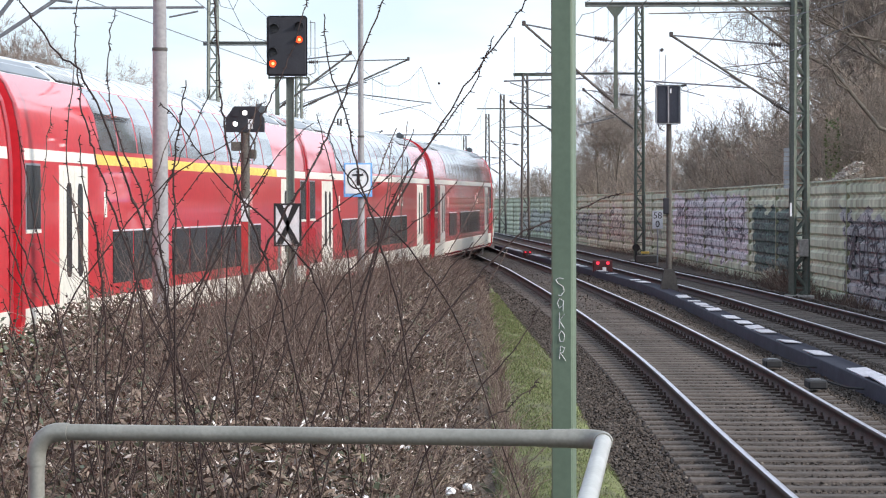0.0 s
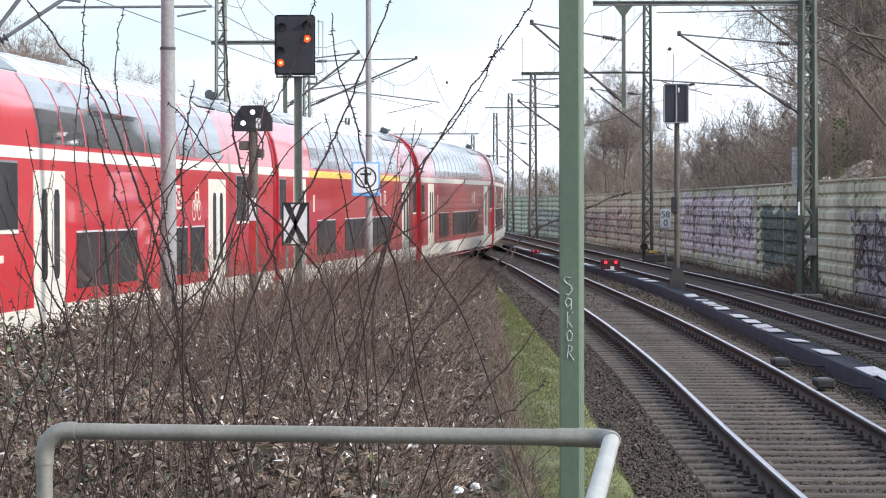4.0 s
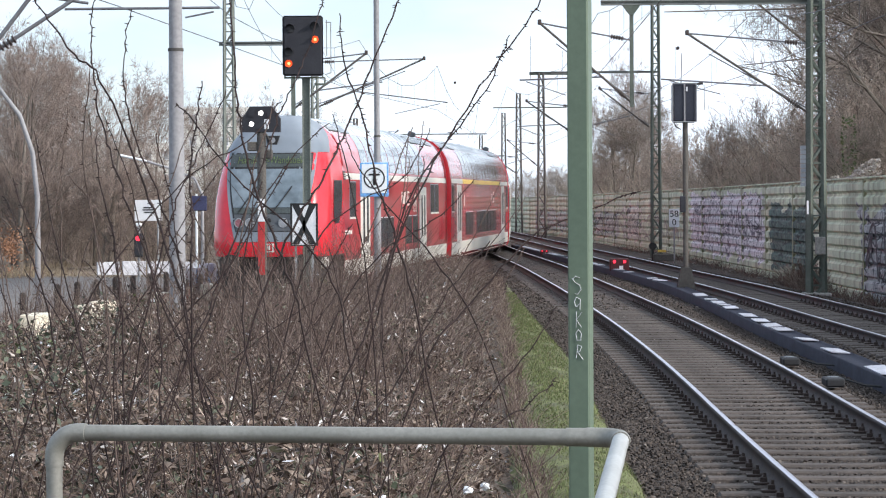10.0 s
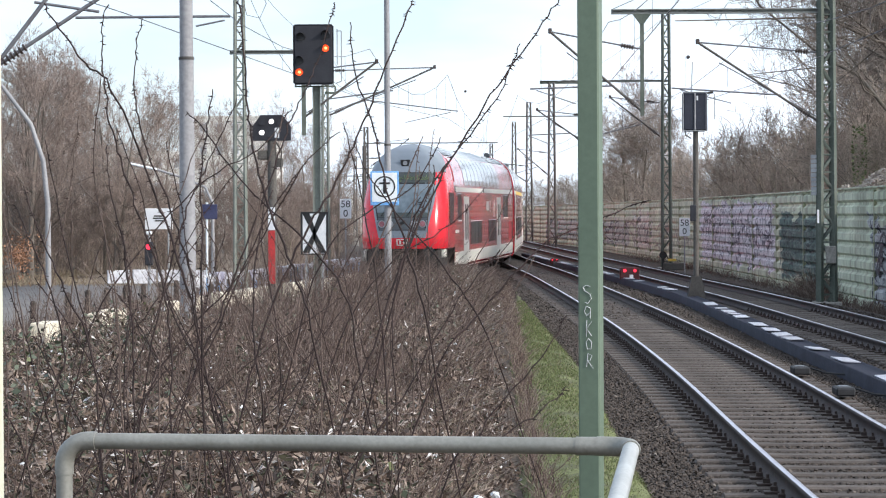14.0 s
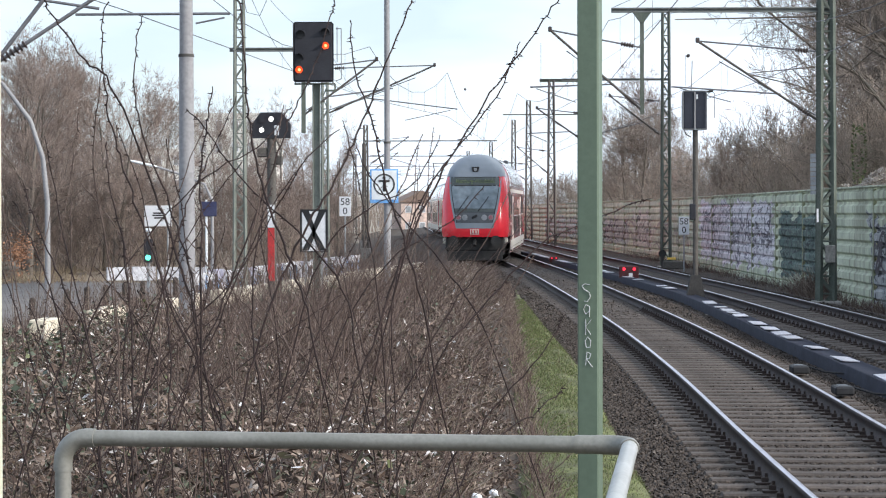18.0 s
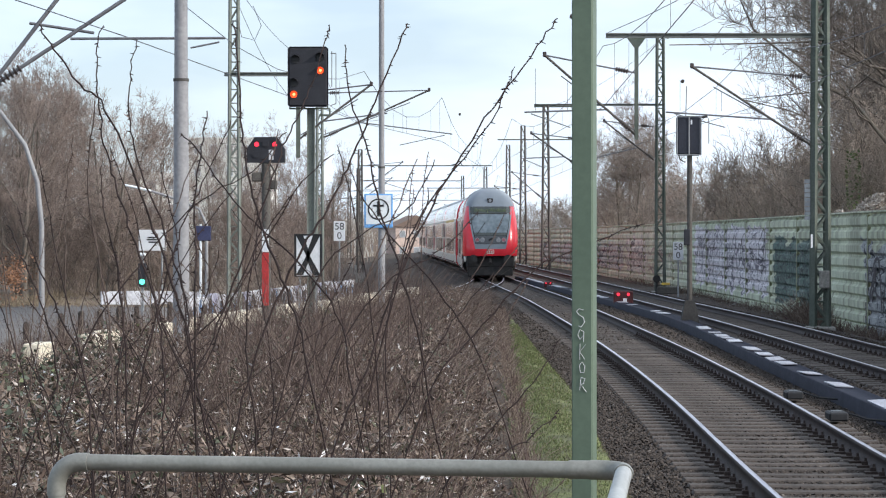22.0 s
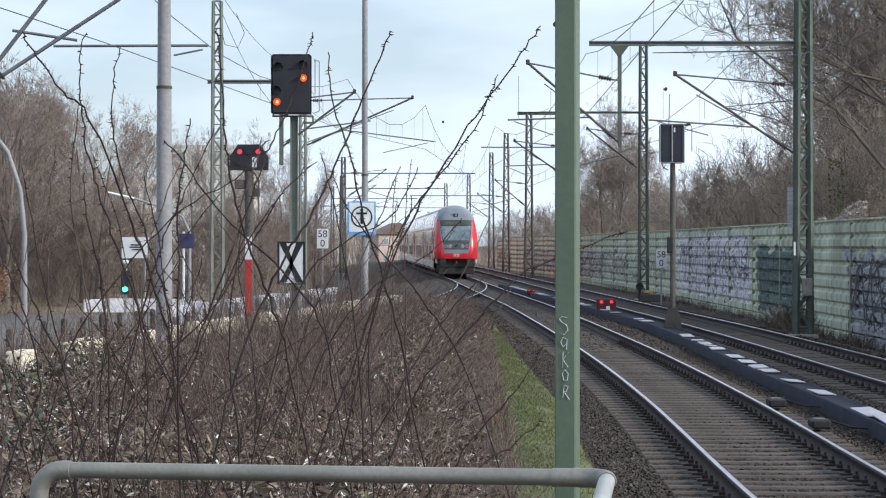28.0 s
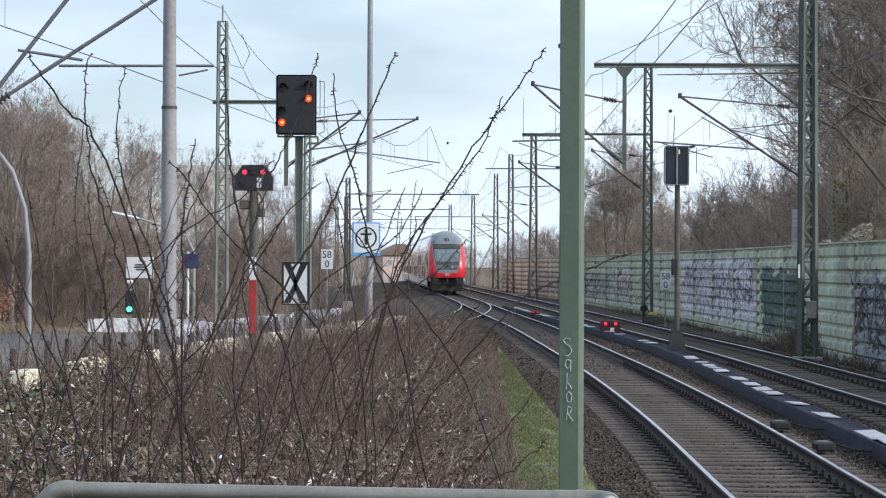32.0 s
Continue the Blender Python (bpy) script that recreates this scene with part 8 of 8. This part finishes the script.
# tall thorny canes in front: each a bent stem with thorns
def cane(d, r, *pts, thorns=26, seed=0, tone="cane_dark", thick=1.0):
    """A stem at depth d through (x, z) points from base to tip, with a slow drift in depth."""
    rr = random.Random(seed * 7 + len(pts))
    za, (xb, zb), (xc, zc) = pts[0][1], pts[1], pts[2]
    slope = max(-0.45, min(0.45, (xc - xb) / max(zc - zb, 0.1)))
    pts = ((xb - 0.75 * slope * (zb - za), za),) + tuple(pts[1:])
    P = [Vector((x, d + 0.12 * k, z)) for k, (x, z) in enumerate(pts)]
    line = []
    for i in range(len(P) - 1):
        p0, p1, p2, p3 = P[max(i - 1, 0)], P[i], P[i + 1], P[min(i + 2, len(P) - 1)]
        for k in range(6):
            u = k / 6
            line.append(0.5 * ((2 * p1) + (p2 - p0) * u + (2 * p0 - 5 * p1 + 4 * p2 - p3) * u * u + (3 * p1 - p0 - 3 * p2 + p3) * u**3))
    line.append(P[-1])
    line = [q + Vector((rr.gauss(0, 0.004), 0, rr.gauss(0, 0.004))) for q in line]
    t = thing("thorny_cane", line[0], "dark arching thorny bramble cane", "bramble cane", "thorny canes")
    line = [q - line[0] for q in line]
    n = len(line)
    part("stem", tube(bmesh.new(), line, [thick * r * (1 - 0.68 * k / (n - 1)) * min(1, 0.4 + 1.8 * k / (n - 1)) + 0.0012 for k in range(n)], 6), M[tone], t, "", True)
    bm = bmesh.new()
    for k in range(thorns * 2):
        f = rr.uniform(0.08, 0.98) * (n - 1)
        i = min(int(f), n - 2)
        q = line[i].lerp(line[i + 1], f - i)
        a = rr.uniform(0, 6.28)
        o = Vector((math.cos(a), 0.3 * math.sin(a), 0.4 * math.sin(a) - 0.25)).normalized()
        L = rr.uniform(0.012, 0.023)
        tube(bm, [q, q + o * L], [0.0046, 0.0008], 4, caps=False)
    tagged(part("thorn_cover", bm, M[tone], t, "small hooked thorns"), kind="stuff")
    return t


cane(10.6, 0.0050, (-0.63, 0.05), (-0.53, 1.14), (-0.37, 1.54), (-0.27, 1.85), (-0.14, 2.15), (0.01, 2.42), (0.19, 2.70), (0.39, 2.97), (0.45, 3.07), thorns=34, seed=0)
cane(10.9, 0.0034, (-0.35, 0.05), (-0.28, 1.77), (-0.16, 2.17), (-0.02, 2.37), (0.16, 2.61), (0.22, 2.74), (0.26, 2.86), thorns=22, seed=1)
cane(11.2, 0.006, (-1.09, 0.05), (-1.13, 1.48), (-1.19, 1.72), (-1.28, 1.97), (-1.37, 2.18), (-1.56, 2.64), (-1.72, 2.81), (-1.88, 3.00), (-1.94, 3.09), thorns=34, seed=2)
cane(11.6, 0.005, (-1.30, 0.05), (-1.31, 1.15), (-1.33, 1.56), (-1.40, 1.86), (-1.52, 2.16), (-1.60, 2.37), (-1.67, 2.58), (-1.71, 2.80), (-1.73, 3.03), (-1.72, 3.13), thorns=30, seed=3)
cane(12.0, 0.0045, (-1.21, 0.05), (-1.23, 1.48), (-1.27, 1.80), (-1.39, 2.14), (-1.52, 2.45), (-1.58, 2.69), (-1.59, 2.90), (-1.57, 3.07), thorns=26, seed=4)
cane(11.0, 0.0055, (-0.57, 0.05), (-0.62, 1.49), (-0.71, 1.82), (-0.83, 2.11), (-0.91, 2.36), (-0.95, 2.56), (-0.97, 2.74), (-1.00, 3.02), (-1.02, 3.09), thorns=30, seed=5)
cane(12.4, 0.0045, (-1.40, 0.05), (-1.32, 1.25), (-1.18, 1.62), (-1.04, 2.00), (-0.93, 2.32), (-0.86, 2.55), (-0.79, 2.72), (-0.73, 2.88), (-0.66, 3.13), (-0.65, 3.20), thorns=26, seed=6)
cane(11.8, 0.005, (-0.09, 0.05), (-0.15, 1.54), (-0.25, 1.93), (-0.35, 2.22), (-0.41, 2.50), (-0.51, 2.80), (-0.53, 3.03), thorns=26, seed=7)
cane(11.4, 0.006, (-1.07, 0.05), (-0.99, 1.17), (-0.86, 1.66), (-0.69, 2.05), (-0.59, 2.22), (-0.50, 2.42), (-0.40, 2.67), (-0.25, 3.03), (-0.23, 3.12), thorns=32, seed=8)
cane(10.2, 0.0045, (-1.02, 0.05), (-1.03, 1.71), (-1.04, 2.00), (-1.06, 2.24), (-1.04, 2.47), (-1.03, 2.62), thorns=18, seed=9)
cane(12.2, 0.0045, (-1.58, 0.05), (-1.51, 1.26), (-1.40, 1.85), (-1.32, 2.14), (-1.23, 2.36), (-1.10, 2.67), thorns=20, seed=10)
cane(11.0, 0.004, (-0.27, 0.05), (-0.14, 1.36), (0.08, 1.67), (0.35, 1.96), (0.60, 2.07), (0.84, 2.16), thorns=20, seed=11)
cane(10.0, 0.003, (-0.14, 0.05), (-0.04, 1.13), (0.13, 1.21), (0.31, 1.31), (0.42, 1.40), thorns=10, seed=12)
cane(12.8, 0.0045, (-2.02, 0.05), (-1.95, 1.17), (-1.83, 1.61), (-1.61, 1.95), (-1.35, 2.25), (-1.05, 2.44), (-0.88, 2.65), thorns=22, seed=13)
cane(11.5, 0.004, (-0.38, 0.05), (-0.44, 1.31), (-0.54, 1.76), (-0.79, 2.06), (-0.99, 2.23), (-1.21, 2.52), (-1.29, 2.59), thorns=22, seed=14)
cane(12.6, 0.004, (-0.97, 0.05), (-0.87, 1.23), (-0.70, 1.86), (-0.48, 2.11), (-0.24, 2.24), (-0.10, 2.49), thorns=18, seed=15)
cane(13.0, 0.005, (-2.22, 0.05), (-2.15, 1.04), (-2.03, 1.38), (-2.14, 1.78), (-2.25, 2.00), (-2.34, 2.17), thorns=16, seed=16)
cane(10.9, 0.0045, (-1.52, 0.05), (-1.54, 1.11), (-1.58, 1.49), (-1.72, 1.78), (-1.84, 2.02), (-1.94, 2.23), thorns=18, seed=17)
cane(12.9, 0.0045, (-1.72, 0.05), (-1.62, 1.10), (-1.45, 1.44), (-1.11, 1.83), (-0.83, 2.33), (-0.63, 2.53), thorns=20, seed=18)
cane(13.4, 0.004, (0.32, 0.05), (0.18, 1.35), (-0.05, 1.76), (-0.34, 2.11), (-0.51, 2.34), (-0.57, 2.49), thorns=18, seed=19)
cane(11.9, 0.0045, (-0.90, 0.05), (-0.93, 1.23), (-0.98, 1.64), (-0.95, 2.01), (-0.90, 2.21), thorns=14, seed=20)
cane(12.1, 0.005, (-1.54, 0.05), (-1.55, 1.01), (-1.56, 1.43), (-1.61, 1.88), (-1.70, 2.24), (-1.73, 2.45), thorns=20, seed=21)
cane(13.5, 0.004, (-0.34, 0.05), (-0.35, 1.17), (-0.37, 1.58), (-0.28, 1.96), (-0.16, 2.25), (-0.15, 2.37), thorns=16, seed=22)
cane(12.7, 0.004, (-0.78, 0.05), (-0.71, 1.06), (-0.60, 1.50), (-0.35, 1.86), (-0.05, 2.05), (0.12, 2.24), thorns=18, seed=23)


def more_canes():
    """Thinner canes and long shoots scattered through the patch."""
    rr = random.Random(17)
    for k in range(72):
        d = rr.uniform(10.2, 24)
        x = rr.uniform(-0.17 * d, bramble_edge(d) - 0.25)
        top = rr.uniform(0.9, 2.0) if k % 5 < 3 else rr.uniform(1.7, 2.9)
        lean = rr.gauss(0, 0.65)
        z0 = float(ground_z(x, d))
        pts = [(x, z0)]
        for f in (0.3, 0.6, 0.85, 1.0):
            pts.append((x + lean * f**1.5 + rr.uniform(-0.04, 0.04), z0 + top * (f - 0.12 * f * f * abs(lean))))
        cane(round(d, 2), rr.uniform(0.0020, 0.0044) * (1 + (d - 10) / 25), *pts, thorns=14, seed=100 + k, tone="cane_brown" if k % 4 else "cane_dark")


more_canes()


def crossing_canes():
    """Tall canes that lean both ways and cross in front of the street."""
    rr = random.Random(29)
    for k in range(34):
        d = rr.uniform(10.2, 14)
        x = rr.uniform(-0.185 * d, -0.01 * d)
        top = rr.uniform(1.7, 2.75)
        lean = rr.choice((-1, 1)) * rr.uniform(0.15, 1.0)
        pts = [(x, 0.0)]
        for f in (0.25, 0.45, 0.65, 0.85, 1.0):
            pts.append((x + lean * f**1.4 + rr.uniform(-0.05, 0.05), top * (f - 0.10 * f * f * abs(lean))))
        cane(round(d, 2), rr.uniform(0.0026, 0.0046), *pts, thorns=20, seed=400 + k, tone="cane_dark" if k % 3 else "cane_brown")


crossing_canes()


# ---------------------------------------------------------------- what moves
def motions():
    ys = np.arange(-10, 520, 0.5)
    xs = LEFT(ys)
    s = np.concatenate([[0], np.cumsum(np.hypot(np.diff(xs), np.diff(ys)))])
    s0 = float(np.interp(40.24, ys, s))

    def at(d):
        y = float(np.interp(d, s, ys))
        return Vector((float(LEFT(y)), y, float(left_z(y))))

    def nose(t):
        return s0 + 5.42 * (t - 6) + 0.0174 * (t - 6) ** 2

    for n, car in enumerate(TRAIN):
        rows = []
        for k in range(0, 65):
            t = k * 0.5
            c = nose(t) + CAR / 2 + n * CAR
            a, b = at(c - 9.5), at(c + 9.5)
            m = (a + b) / 2
            yaw = math.degrees(math.atan2(b.y - a.y, b.x - a.x)) - 90
            rows.append((t, pose(m.x, m.y, m.z, 0, 0, yaw) @ pose(0, 0, 0, math.degrees(math.atan2(b.z - a.z, 19.0)))))
        walk(car, rows)
    # the shunting signal turns from its white pair to its red pair by the added flaps; each swings up clear of its lamp
    for n, (flap, c) in enumerate(ADDED_SHUTTERS):
        shut, clear = pose(*c), pose(c[0], c[1] + 0.004, c[2] + 0.0, 0, 0, 0) @ pose(0, 0, 0.065, -88, 0, 0) @ pose(0, 0, 0.065)
        a, b = (clear, shut) if n < 2 else (shut, clear)
        on = 18.7 if n < 2 else 18.8
        walk(flap, [(0, a), (on, a), (on + 0.1, b), (32, b)])
    for n, (flap, c) in enumerate(ADDED_FLAPS):
        shut, clear = pose(*c), pose(*c) @ pose(0, 0, 0.115, -88, 0, 0) @ pose(0, 0, 0.115)
        first, last = ((clear, shut), (shut, shut), (shut, clear))[n]
        if n == 1:
            walk(flap, [(0, shut), (16.4, shut), (16.5, clear), (17.9, clear), (18.0, shut), (32, shut)])
        else:
            walk(flap, [(0, first), (17.9, first), (18.0, last), (32, last)])


motions()
